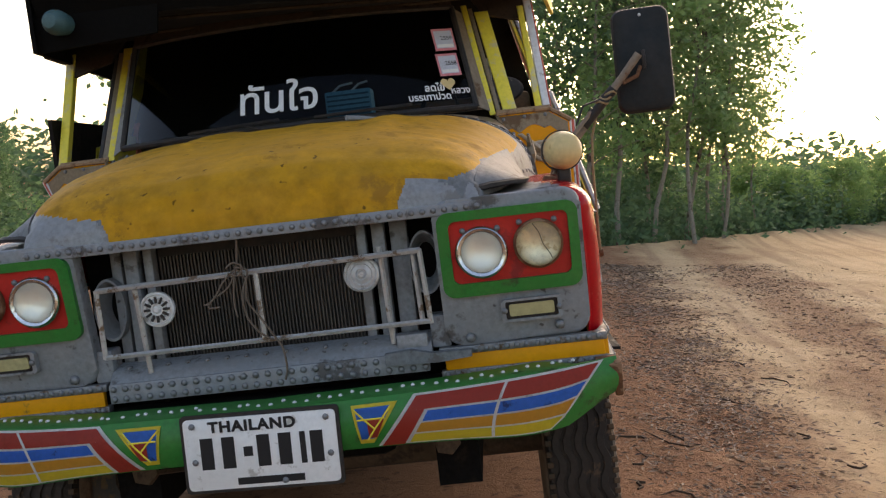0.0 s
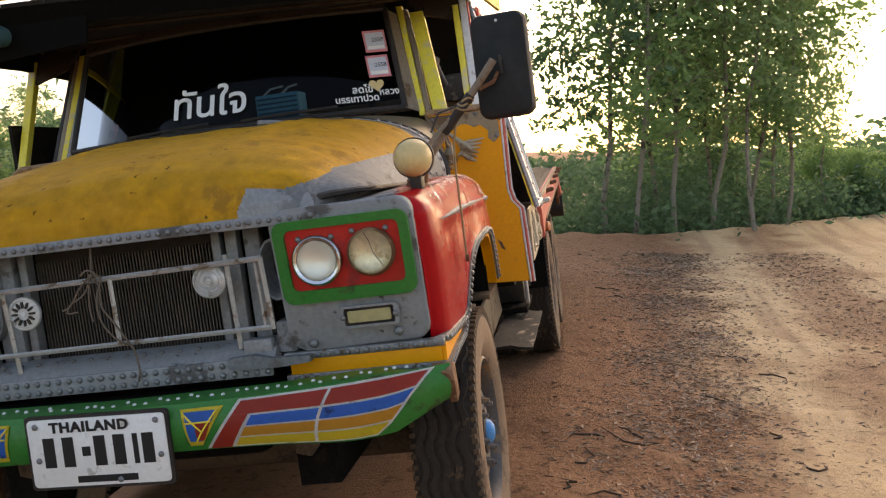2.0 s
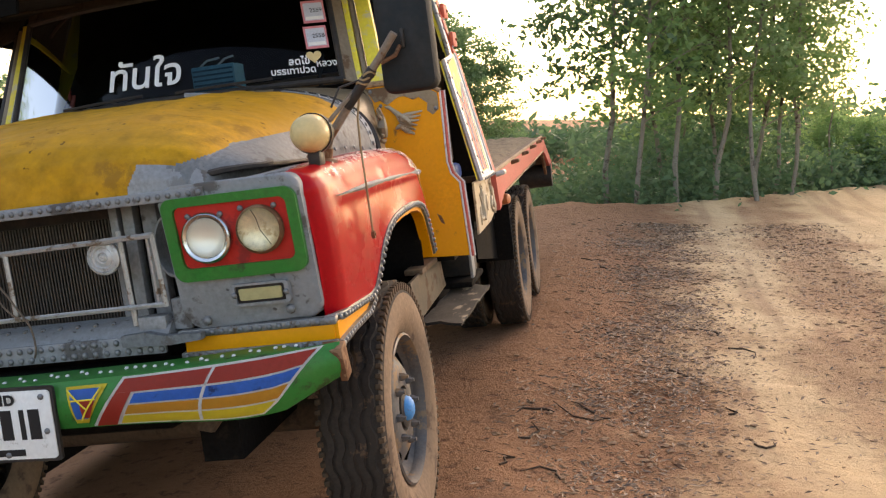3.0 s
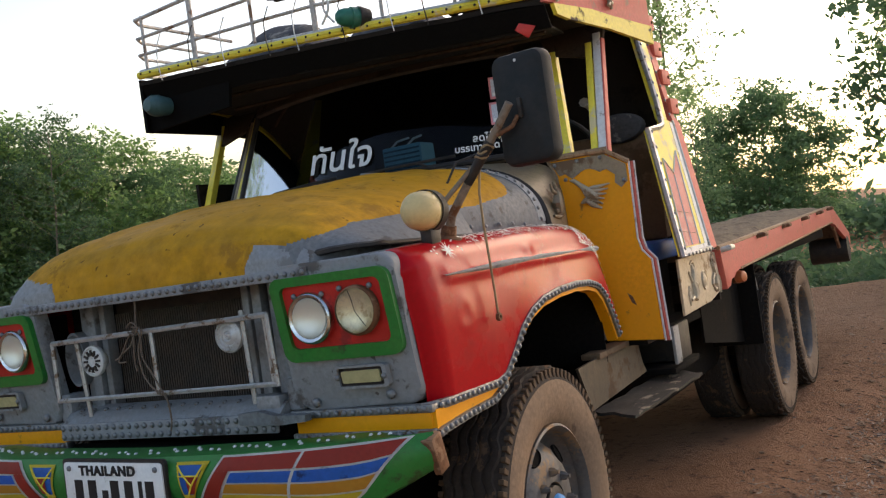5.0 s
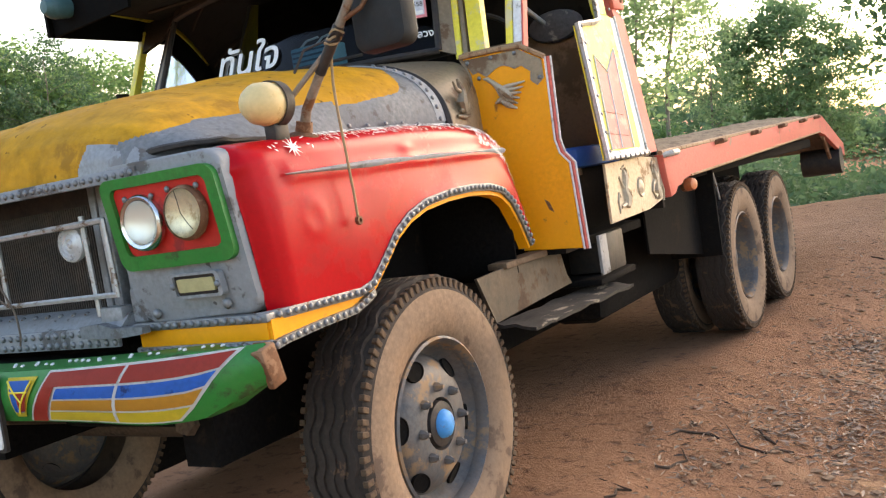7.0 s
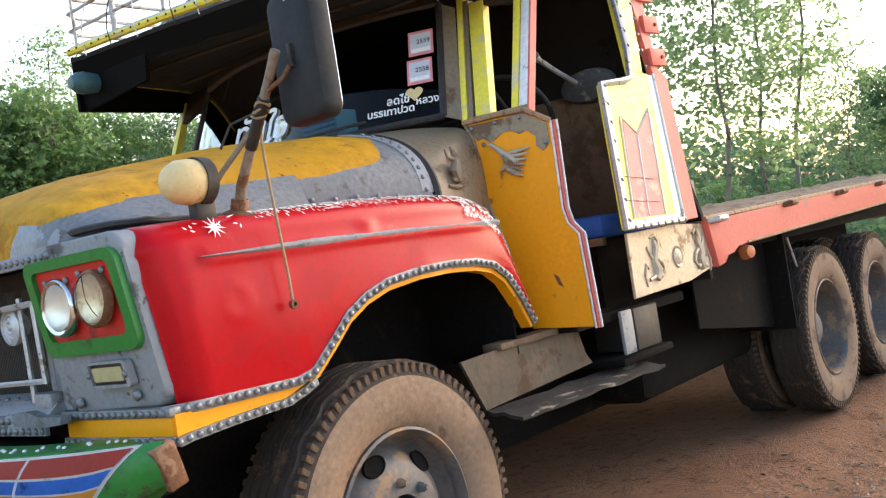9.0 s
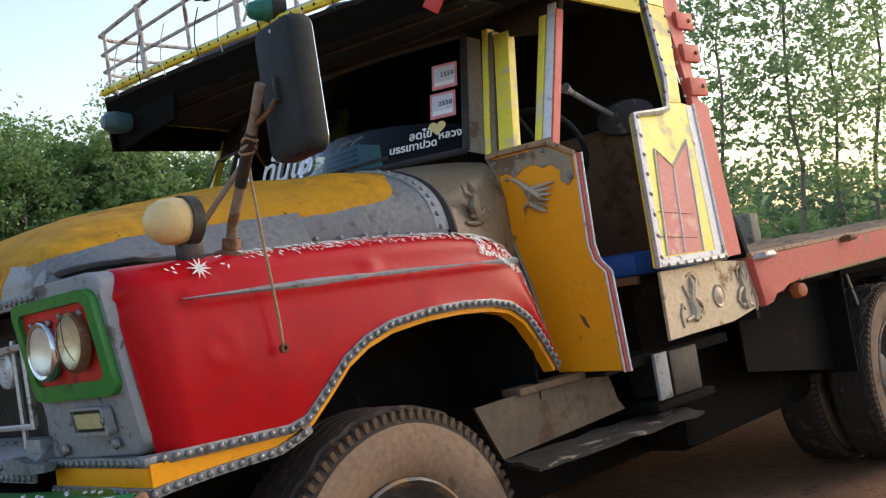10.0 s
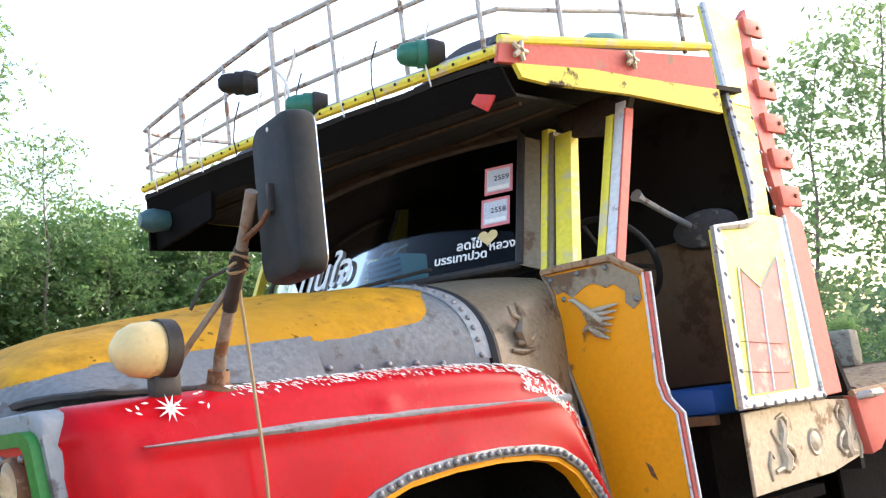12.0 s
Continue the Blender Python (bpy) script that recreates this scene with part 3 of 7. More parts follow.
def build_bumper():
    bm = bmesh.new()
    xs = [(-1.045 + 2.09 * i / 76) for i in range(77)]
    prof = [("b", 0.16), ("b", 0.10), ("b", 0.03)] + [("f", k / 8) for k in range(9)] + [("t", 0.02), ("t", 0.08), ("t", 0.17)]

    def at(x, k):
        kind, v = prof[int(k)]
        if kind == "f":
            return bump_at(x, v)
        z = bump_low(x) - 0.004 if kind == "b" else bump_high(x) + 0.004 - 0.05 * v - max(0.0, abs(x) - 0.84) * 0.22 * min(1.0, 8 * v)
        return Vector((x, bump_y(x) + v * (1 - 0.85 * max(0.0, abs(x) - 0.86) / 0.185), z))

    grid(bm, xs, list(range(len(prof))), at, 0.0015)
    b = part("bumper", bm, GREEN, truck, "green bumper with hand-painted wings")
    jit = random.Random(6)
    rivets([Vector((x + jit.uniform(-0.008, 0.008), bump_y(x) + 0.045 + 0.05 * jit.random(), bump_high(x) + 0.002)) for x in np.arange(-0.92, 0.93, 0.034)], (0, -0.3, 1), b, WHITE_RIVET_ME)
    for s in (-1, 1):
        def decal(name, poly, mat, out=0.004, cut=10):
            """poly: rows of (f, x from, x to)."""
            g = bmesh.new()
            rows = []
            for f, xa, xb in poly:
                rows.append([g.verts.new(bump_at(s * (xa + (xb - xa) * k / cut), f, out)) for k in range(cut + 1)])
            for a, c in zip(rows, rows[1:]):
                for k in range(cut):
                    g.faces.new((a[k], a[k + 1], c[k + 1], c[k]))
            fs = list(g.faces)
            bmesh.ops.solidify(g, geom=fs, thickness=0.0025)
            part(name, g, mat, b)

        def xr(f):
            return 0.80 + 0.195 * max(0, f) ** 0.75

        def xo(f):
            return 0.345 + 0.12 * f

        def xi(f):
            return 0.415 + 0.10 * f

        def rows(f0, f1, left, right, n=6):
            return [(f0 + (f1 - f0) * k / n, left(f0 + (f1 - f0) * k / n), right(f0 + (f1 - f0) * k / n)) for k in range(n + 1)]

        decal("wing_outline", rows(0.03, 0.985, lambda f: xo(f) - 0.012, lambda f: xr(f) + 0.012), WHITE, 0.003)
        decal("red_band", rows(0.70, 0.95, xo, xr), SIGN_RED, 0.006)
        decal("red_foot", rows(0.03, 0.70, xo, lambda f: xi(f) - 0.006), SIGN_RED, 0.006, 3)
        decal("blue_band", rows(0.475, 0.665, lambda f: xi(f) + 0.006 - 0.02 * min(0, f - 0.55), xr), BLUE, 0.006)
        decal("orange_band", rows(0.26, 0.445, lambda f: xi(f) + 0.006, xr), SIGN_ORANGE, 0.006)
        decal("yellow_band", rows(0.06, 0.23, lambda f: xi(f) + 0.006, xr), SIGN_YELLOW, 0.006)
        decal("divider", rows(0.05, 0.96, lambda f: 0.655 + 0.06 * f * f, lambda f: 0.664 + 0.06 * f * f), WHITE, 0.0075, 2)
        # shield between plate and wing
        decal("shield", rows(0.12, 0.90, lambda f: 0.292 - 0.022 * f, lambda f: 0.315 + 0.10 * f), SIGN_YELLOW, 0.004)
        decal("shield_blue", rows(0.22, 0.84, lambda f: 0.298 - 0.018 * f, lambda f: 0.312 + 0.088 * f), BLUE, 0.0062)
        decal("shield_red", rows(0.24, 0.60, lambda f: 0.318 - 0.005 * f, lambda f: 0.322 + 0.07 * f), SIGN_RED, 0.0078)
        for f0, xa, f1, xb in ((0.84, 0.278, 0.42, 0.335), (0.84, 0.385, 0.42, 0.335), (0.42, 0.335, 0.2, 0.312), (0.62, 0.288, 0.62, 0.365)):
            g = bmesh.new()
            tube(g, [bump_at(s * (xa + (xb - xa) * k / 4), f0 + (f1 - f0) * k / 4, 0.0085) for k in range(5)], 0.0028, 6)
            part("shield_line", g, SIGN_YELLOW, b)
        # rusty hook at the bumper's end
        g = bmesh.new()
        tilt = pose(s * 1.045, 0.225, 0.905, 14, 0, 0)
        box(g, -0.012, 0.012, -0.028, 0.028, -0.062, 0.050, 0.006, tilt)
        box(g, -0.030, 0.012, -0.030, -0.012, -0.020, 0.046, 0.005, tilt)
        box(g, *sorted((-s * 0.06, 0.0)), 0.0, 0.03, 0.030, 0.050, 0.004, tilt)
        part("bumper_bracket", g, RUST, b, "rusted steel bracket")


build_bumper()


def build_plate():
    m = pose(0.012, -0.012, 0.848, 0, 1.3, 0)

    def at(x, z, y=0.0):
        return m @ Vector((x, y, z))

    g = bmesh.new()
    prism(g, rounded(-0.226, 0.226, -0.112, 0.112, 0.012), at(0, 0), (m.to_3x3() @ Vector((1, 0, 0))), (m.to_3x3() @ Vector((0, 0, 1))), (0, 0.012, 0))
    plate = part("number_plate", g, BLACK, truck, "white embossed number plate in a black frame")
    g = bmesh.new()
    prism(g, rounded(-0.216, 0.216, -0.102, 0.102, 0.012), at(0, 0, -0.005), (m.to_3x3() @ Vector((1, 0, 0))), (m.to_3x3() @ Vector((0, 0, 1))), (0, 0.008, 0), 0.002)
    part("plate_face", g, WHITE, plate)
    face = m @ pose(0, -0.0065, 0, 90, 0, 0)
    lettering("THAILAND", 0.042, plate, "plate_word", PLATE_INK, face @ pose(-0.02, 0.063, 0) @ Matrix.Diagonal((1.1, 1, 1, 1)), 0.0015, 0.0016, 1.12)
    x = -0.172
    for w in (0.048, 0.048, 0.026, 0.048, 0.048, 0.016, 0.048):
        low = 0.014 if w == 0.026 else 0.045
        g = bmesh.new()
        for a, c in ((x, x + min(w, 0.036)),):
            prism(g, [(a, -low), (c, -low), (c, low), (a, low)], at(0, 0.002, -0.0065), (m.to_3x3() @ Vector((1, 0, 0))), (m.to_3x3() @ Vector((0, 0, 1))), (0, 0.003, 0))
        part("plate_bar", g, PLATE_INK, plate)
        x += w + 0.013
    g = bmesh.new()
    prism(g, [(-0.075, -0.092), (0.115, -0.092), (0.115, -0.072), (-0.075, -0.072)], at(0, 0, -0.0065), (m.to_3x3() @ Vector((1, 0, 0))), (m.to_3x3() @ Vector((0, 0, 1))), (0, 0.003, 0))
    part("plate_bar", g, PLATE_INK, plate)
    rivets([at(-0.19, 0.083, -0.006), at(0.19, 0.083, -0.006), at(-0.19, -0.02, -0.006), at(0.195, -0.02, -0.006), at(0.06, -0.088, -0.006)], F, plate)


build_plate()


# headlamp panels, sheared back towards their foot
def lamp_y(z, x=0.75):
    return 0.205 + (1.45 - z) * 0.16 + 0.35 * max(0.0, abs(x) - 0.86) ** 1.5


def build_lamp_panel(s):
    def f(x, z, out=0.0):
        return Vector((s * x, lamp_y(z, x) - out, z))

    def plate(name, outline, mat, out, depth, label="", bev=0.006, parent=None, cells=10):
        g = bmesh.new()
        front = [g.verts.new(f(x, z, out)) for x, z in outline]
        back = [g.verts.new(f(x, z, out - depth)) for x, z in outline]
        face = g.faces.new(front)
        n = len(outline)
        for i in range(n):
            g.faces.new((front[i], back[i], back[(i + 1) % n], front[(i + 1) % n]))
        if bev:
            bmesh.ops.bevel(g, geom=list(face.edges), offset=bev, segments=3, affect="EDGES", profile=0.5)
        return part(name, g, mat, parent or truck, label)

    p = plate("headlamp_panel", rounded(0.546, 0.988, 1.028, 1.478, 0.05), SILVER, 0.0, 0.06, "grey headlamp panel with a green and red surround", 0.016)
    g = bmesh.new()
    ring_board(g, rounded(0.558, 0.975, 1.182, 1.440, 0.035), rounded(0.592, 0.945, 1.222, 1.412, 0.022), lambda x, z: f(x, z, 0.020), (0, 0.03, 0), 0.006)
    part("surround", g, GREEN, p)
    plate("lamp_board", rounded(0.585, 0.95, 1.215, 1.418, 0.02), LAMP_RED, 0.006, 0.014, "", 0, p)
    for x, z, worn in ((0.683, 1.313, 0), (0.852, 1.321, 1)):
        to_front = Matrix.Translation(f(x, z, 0.006)) @ F.to_track_quat("Z", "Y").to_matrix().to_4x4()
        ring = 0.074 if worn else 0.079
        hl = part("headlamp", lathed([(0.0, ring), (0.012, ring), (0.020, ring - 0.003), (0.023, ring - 0.008), (0.019, ring - (0.008 if worn else 0.018))], 36, to_front), RUST if worn else CHROME, p, "round sealed headlamp in a thin rusted ring" if worn else "round sealed headlamp in a broad chrome ring")
        rr = ring - (0.006 if worn else 0.017)
        part("reflector", lathed([(0.001 + 0.018 * (q / 10) ** 2, rr * q / 10) for q in range(11)], 36, to_front), DIM_REFLECTOR if worn else REFLECTOR, hl)
        part("lens", lathed([(0.0200, rr), (0.028, rr * 0.85), (0.035, rr * 0.54), (0.038, 0.0)], 36, to_front), LENS, hl)
        if worn:
            part("crack", tubed([to_front @ Vector(q) for q in ((-0.012, 0.060, 0.027), (0.004, 0.034, 0.0365), (0.012, 0.0, 0.0388), (0.030, -0.030, 0.036), (0.036, -0.046, 0.028))], 0.0012, 5), PLATE_INK, hl)
        rivets([f(x + 0.085 * math.cos(a), min(z + 0.085 * math.sin(a), 1.405), 0.007) for a in (0.9, 2.2)], F, p)
    # indicator
    g = bmesh.new()
    ring_board(g, rounded(0.722, 0.905, 1.090, 1.160, 0.012), rounded(0.735, 0.892, 1.098, 1.153, 0.006), lambda x, z: f(x, z, 0.022), (0, 0.022, 0), 0.003)
    ind = part("indicator", g, SILVER, p, "oblong indicator with a cloudy lens in a worn chrome frame")
    plate("gasket", rounded(0.73, 0.897, 1.095, 1.156, 0.006), BLACK, 0.012, 0.008, "", 0, ind)
    g = bmesh.new()
    pts = rounded(0.746, 0.881, 1.107, 1.144, 0.006)
    front, back = [g.verts.new(f(x, z, 0.019)) for x, z in pts], [g.verts.new(f(x, z, 0.003)) for x, z in pts]
    g.faces.new(front)
    for i in range(len(pts)):
        g.faces.new((front[i], back[i], back[(i + 1) % len(pts)], front[(i + 1) % len(pts)]))
    part("indicator_lens", g, AMBER, ind)
    rivets([f(0.732, 1.126, 0.023), f(0.896, 1.124, 0.023)], F, ind)
    rivets([f(0.620, 1.052, 0.004), f(0.893, 1.065, 0.004)], F, p, rivet_mesh(0.016, RIVET))
    # yellow apron and riveted strips under the panel
    g = bmesh.new()
    box(g, *sorted((s * 0.535, s * 1.02)), 0.262, 0.285, 0.952, 1.010, 0.004)
    ap = part("front_apron", g, DOOR_YELLOW, truck, "ochre apron strip between two rows of rivets")
    for z in (1.018, 0.948):
        g = bmesh.new()
        box(g, *sorted((s * 0.52, s * 1.03)), 0.255, 0.29, z - 0.012, z + 0.012, 0.004)
        st = part("rivet_strip", g, RIVET, truck)
        rivets([Vector((s * x, 0.254, z)) for x in np.arange(0.54, 1.02, 0.031)], F, st)


for side in (-1, 1):
    build_lamp_panel(side)

# hood: bowed across and along
HOOD_TOP = [(0.215, 1.462), (0.222, 1.52), (0.245, 1.585), (0.29, 1.635), (0.36, 1.675), (0.46, 1.706), (0.7, 1.748), (1.05, 1.79), (1.35, 1.822), (1.56, 1.838)]
HOOD_HALF = [(0.215, 0.70), (0.4, 0.73), (0.8, 0.80), (1.2, 0.88), (1.56, 0.935)]
HOOD_LOW = [(0.215, 1.448), (0.4, 1.472), (1.0, 1.488), (1.3, 1.475), (1.56, 1.43)]


def hood_at(t, y):
    """t from -1 to 1 across."""
    hw, top, low = curve(HOOD_HALF, y), curve(HOOD_TOP, y), curve(HOOD_LOW, y)
    a = t * math.pi / 2
    c = math.copysign(abs(math.sin(a)) ** 0.78, a)
    if t < 0:
        hw += 0.24 * (y - 0.215) / 1.345        # the cab end sits a little to the truck's right
    x = hw * c
    z = low + (top - low) * max(0.0, math.cos(a)) ** 0.62
    dent = noise.noise((x * 2.3, y * 2.3, 3.1)) * 0.014 + noise.noise((x * 7, y * 7, 7.7)) * 0.006
    ridge = 0.012 * math.exp(-((abs(x) - 0.36) / 0.06) ** 2) * min(1, max(0, (y - 0.3) / 0.2))
    return Vector((x, y, z + (dent + ridge) * min(1, (y - 0.215) / 0.1)))


def hood_paint(y, t):
    p = hood_at(t, y)
    j = noise.noise((p.x * 5, p.y * 5, 1.3)) * 0.06 + noise.noise((p.x * 19, p.y * 19, 5)) * 0.025
    a = abs(p.x) + 0.4 * j
    if a > 0.44 + 0.5 * max(0, p.z - 1.485) and p.z + 0.22 * j < curve([(0.2, 1.53), (0.26, 1.555), (0.46, 1.588), (0.64, 1.594), (0.85, 1.600), (1.0, 1.605), (1.2, 1.628), (1.32, 1.645), (1.37, 1.68), (1.42, 1.735), (1.48, 1.76), (1.52, 1.80)], p.y):
        return 2 if p.y + 2.5 * j < 0.30 else 1
    return 0


ys = sorted({0.215, 0.2165, 0.218, 0.2195, 0.221, 0.2225, 0.2255, 0.229, 0.2325, 0.236, 0.2405, 0.245, 0.2525, 0.26, 0.27, 0.28, 0.29, 0.305, 0.32, 0.34, 0.36, 0.385, 0.41} | set(np.round(np.linspace(0.43, 1.51, 150), 4)))
ts = [-1 + 2 * k / 300 for k in range(301)]
bm = bmesh.new()
grid(bm, ys, ts, lambda y, t: hood_at(t, y), 0.004, hood_paint)
hood = part("hood", bm, [YELLOW, WORN_GREY, PALE_SILVER], truck, "dented ochre hood with bare silver patches", angle=60)
g = bmesh.new()
box(g, -0.70, 0.70, 0.199, 0.216, 1.434, 1.468, 0.004)
lip = part("hood_lip", g, SILVER, hood)
rivets([Vector((x, 0.198, 1.452)) for x in np.arange(-0.68, 0.69, 0.0325)], F, lip)
for s in (-1, 1):
    # rear hood strap with rivets
    bm = bmesh.new()
    grid(bm, [1.465, 1.485, 1.505, 1.525], [s * (0.35 + 0.6 * k / 24) for k in range(25)], lambda y, t: hood_at(t, min(y, 1.51)) + Vector((0, max(0, y - 1.51), 0.006)), 0.004)
    strap = part("hood_strap", bm, SILVER, hood)
    rivets([hood_at(s * t, 1.485) + Vector((0, 0, 0.008)) for t in np.arange(0.45, 0.96, 0.055)], [Vector((s * t, 0, 1.05 - t)) for t in np.arange(0.45, 0.96, 0.055)], strap)
    rivets([hood_at(s * 0.97, y) + Vector((s * 0.006, 0, 0.0)) for y in np.arange(0.75, 1.5, 0.085)], (s, 0, 0.4), hood)
    # black rubber seal behind the hood
    part("rubber_seal", tubed([hood_at(s * t, 1.51) + Vector((0, 0.026, -0.004)) for t in np.linspace(0.3, 0.99, 20)], 0.017, 6), BLACK, truck)
    # folded crack line above the lamps
    seam = [(0.664, 0.220, 1.452), (0.668, 0.236, 1.485), (0.69, 0.262, 1.500), (0.73, 0.285, 1.506), (0.80, 0.32, 1.509), (0.835, 0.36, 1.507), (0.846, 0.40, 1.510), (0.836, 0.45, 1.506), (0.85, 0.52, 1.505), (0.865, 0.99, 1.502)]
    part("hood_seam", tubed([(s * x, y, z) for x, y, z in seam], [0.006, 0.009, 0.011, 0.011, 0.009, 0.009, 0.009, 0.008, 0.007, 0.004], 6), BLACK, truck)
    bm = bmesh.new()
    grid(bm, [k / 24 for k in range(25)], [k / 6 for k in range(7)], lambda u, v: hood_at(s * 0.82, 0.26 + 0.72 * u).lerp(Vector((s * curve([(a[1], a[0]) for a in seam], 0.26 + 0.72 * u), 0.26 + 0.72 * u, 1.502 + 0.004 * noise.noise((u * 9, v, s)))), v) + Vector((0, 0, 0.004)), 0.003)
    part("hood_flap", bm, WORN_GREY, hood, "folded grey metal edge of the hood")

# hinge marks and wipers on the scuttle
for x0, y0 in ((-0.56, 1.30), (0.17, 1.36)):
    part("hinge_bar", tubed([Vector((x0 + 0.13 * k, y0 + 0.12 * k, hood_at((x0 + 0.13 * k) / 0.95, y0 + 0.12 * k).z + 0.012)) for k in (0, 0.4, 0.8, 1.2)], 0.011, 6), SILVER, hood)

# ---- fenders ----
FEND_TOP = [(0.19, 1.44), (0.24, 1.462), (0.28, 1.482), (0.5, 1.492), (1.1, 1.508), (1.32, 1.506), (1.46, 1.500), (1.56, 1.488), (1.62, 1.472), (1.664, 1.450), (1.693, 1.41), (1.719, 1.365), (1.769, 1.225), (1.80, 1.12), (1.815, 1.02)]
ARCH = [(0.19, 1.022), (0.66, 1.015), (0.72, 1.03), (0.80, 1.10), (0.87, 1.165), (0.95, 1.21), (1.05, 1.242), (1.20, 1.260), (1.36, 1.264), (1.50, 1.256), (1.60, 1.237), (1.68, 1.19), (1.75, 1.105), (1.815, 1.003)]


def fend_side(y):
    return curve([(0.19, 0.965), (0.25, 0.985), (0.265, 1.003), (0.29, 1.020), (0.34, 1.034), (0.5, 1.038), (1.0, 1.045), (1.8, 1.058)], y)


RY, RZ = 0.491, 1.257        # a round pressed dent


def fend_at(k, y):
    """k runs from 0 at the inner edge over the crown to 1 at the lower edge."""
    top, low, xs = curve(FEND_TOP, y), min(curve(ARCH, y), curve(FEND_TOP, y) - 0.015), fend_side(y)
    xin = min(curve(HOOD_HALF, y) - 0.06, 0.82)
    if k < 0.35:
        q = k / 0.35
        return Vector((xin + (xs - 0.09 - xin) * q, y, top - 0.025 * (1 - q) ** 2))
    if k < 0.55:
        a = (k - 0.35) / 0.2 * math.pi / 2
        h = min(0.075, (top - low) * 0.5)
        return Vector((xs - 0.09 + 0.09 * math.sin(a), y, top - h * (1 - math.cos(a))))
    q = (k - 0.55) / 0.45
    h = min(0.075, (top - low) * 0.5)
    z = top - h + (low - top + h) * q
    arch = max(0.0, 1 - abs(y - 1.25) / 0.62) * 0.035 * q ** 3
    crease = 0.008 * math.exp(-((z - 1.385) / 0.02) ** 2) if 0.4 < y < 1.7 else 0
    dent = 0.006 * noise.noise((y * 3, z * 3, 2)) * min(1, q * 4) + 0.008 * math.exp(-((y - 1.02) / 0.035) ** 2 - ((z - 1.44) / 0.045) ** 2) + 0.003 * math.exp(-((math.hypot(y - RY, z - RZ) - 0.045) / 0.012) ** 2)
    rake = 0.16 * max(0.0, 1.45 - z) * max(0.0, 1 - (y - 0.245) / 0.30)
    return Vector((xs + arch + crease + dent + 0.012 * math.sin(math.pi * q), y + rake, z))


def fend_paint(y, k):
    p = fend_at(k, y)
    wob = 0.012 * noise.noise((p.x * 12, p.y * 12, 4))
    return 1 if p.x < curve([(0.19, 0.955), (0.3, 0.935), (0.5, 0.90), (0.7, 0.86), (1.6, 0.86)], y) + wob and k < 0.45 else 0


FY = [0.245, 0.250, 0.256, 0.262, 0.270, 0.278, 0.288, 0.30] + [0.30 + 1.515 * k / 78 for k in range(1, 79)]
FK = [0.35 * k / 10 for k in range(10)] + [0.35 + 0.2 * k / 10 for k in range(10)] + [0.55 + 0.45 * k / 22 for k in range(23)]
for s in (-1, 1):
    bm = bmesh.new()
    grid(bm, FY, FK, lambda y, k: Vector((s, 1, 1)) * fend_at(k, y), 0.003, fend_paint)
    fender = part("front_fender", bm, [RED, SILVER], truck, "glossy red fender with white brush marks along its edge", angle=50)
    # beltline strip, tapering to a point at the front
    bm = bmesh.new()
    n = 40
    rowsv = []
    for k in range(n + 1):
        y = 0.40 + 1.275 * k / n
        z = 1.383 + 0.006 * math.sin(3 * k / n)
        w = 0.002 + 0.009 * min(1, k / 12)
        x = fend_side(y) + 0.0115
        rowsv.append([bm.verts.new((s * x, y, z - w)), bm.verts.new((s * (x + 0.007), y, z - 0.2 * w)), bm.verts.new((s * (x + 0.007), y, z + 0.3 * w)), bm.verts.new((s * (x - 0.004), y, z + w))])
    for a, c in zip(rowsv, rowsv[1:]):
        for q in range(3):
            bm.faces.new((a[q], c[q], c[q + 1], a[q + 1]))
    part("belt_strip", bm, SILVER, fender)

    # arch: riveted lip, ochre inner lip, and the strips under the front end
    dense = [Vector((0, *p)) for p in zip(np.linspace(0.255, 1.815, 120), [curve(ARCH, y) for y in np.linspace(0.255, 1.815, 120)])]

    def lip_x(y):
        return fend_at(1.0, y).x

    def normal(i):
        a, c = dense[max(0, i - 1)], dense[min(len(dense) - 1, i + 1)]
        d = (c - a).normalized()
        return Vector((0, d.z, -d.y))          # towards the wheel

    def ribbon(name, o0, o1, dx, mat, first=0, bulge=0.004, depth=0.02):
        bm = bmesh.new()
        rows_ = []
        for i in range(first, len(dense)):
            p, nn = dense[i], normal(i)
            x = lip_x(p.y) + dx
            rows_.append([bm.verts.new((s * (x - depth), *(p + nn * o0).yz)), bm.verts.new((s * x, *(p + nn * o0).yz)), bm.verts.new((s * (x + bulge), *(p + nn * (o0 + o1) / 2).yz)), bm.verts.new((s * x, *(p + nn * o1).yz)), bm.verts.new((s * (x - depth), *(p + nn * o1).yz))])
        for a, c in zip(rows_, rows_[1:]):
            for q in range(4):
                bm.faces.new((a[q], c[q], c[q + 1], a[q + 1]))
        return part(name, bm, mat, fender)

    lipo = ribbon("riveted_lip", -0.012, 0.014, 0.004, RIVET)
    pts = along([Vector((s * (lip_x(p.y) + 0.009), *(p + normal(i) * 0.001).yz)) for i, p in enumerate(dense)], 0.030)
    rivets(pts, (s, 0, 0), lipo)
    first = next(i for i, p in enumerate(dense) if p.y > 0.70)
    ribbon("ochre_lip", 0.014, 0.029, -0.006, DOOR_YELLOW, first, 0.0, 0.045)
    bm = bmesh.new()
    poly = [(0.268, 0.958), (0.30, 0.962), (0.45, 0.970), (0.62, 0.976), (0.70, 1.004), (0.66, 1.008), (0.268, 1.012)]
    prism(bm, [(y, z) for y, z in poly], (s * 1.032, 0, 0), (0, 1, 0), (0, 0, 1), (-s * 0.03, 0, 0))
    apron = part("side_apron", bm, DOOR_YELLOW, fender, "ochre strip under the fender")
    bm = bmesh.new()
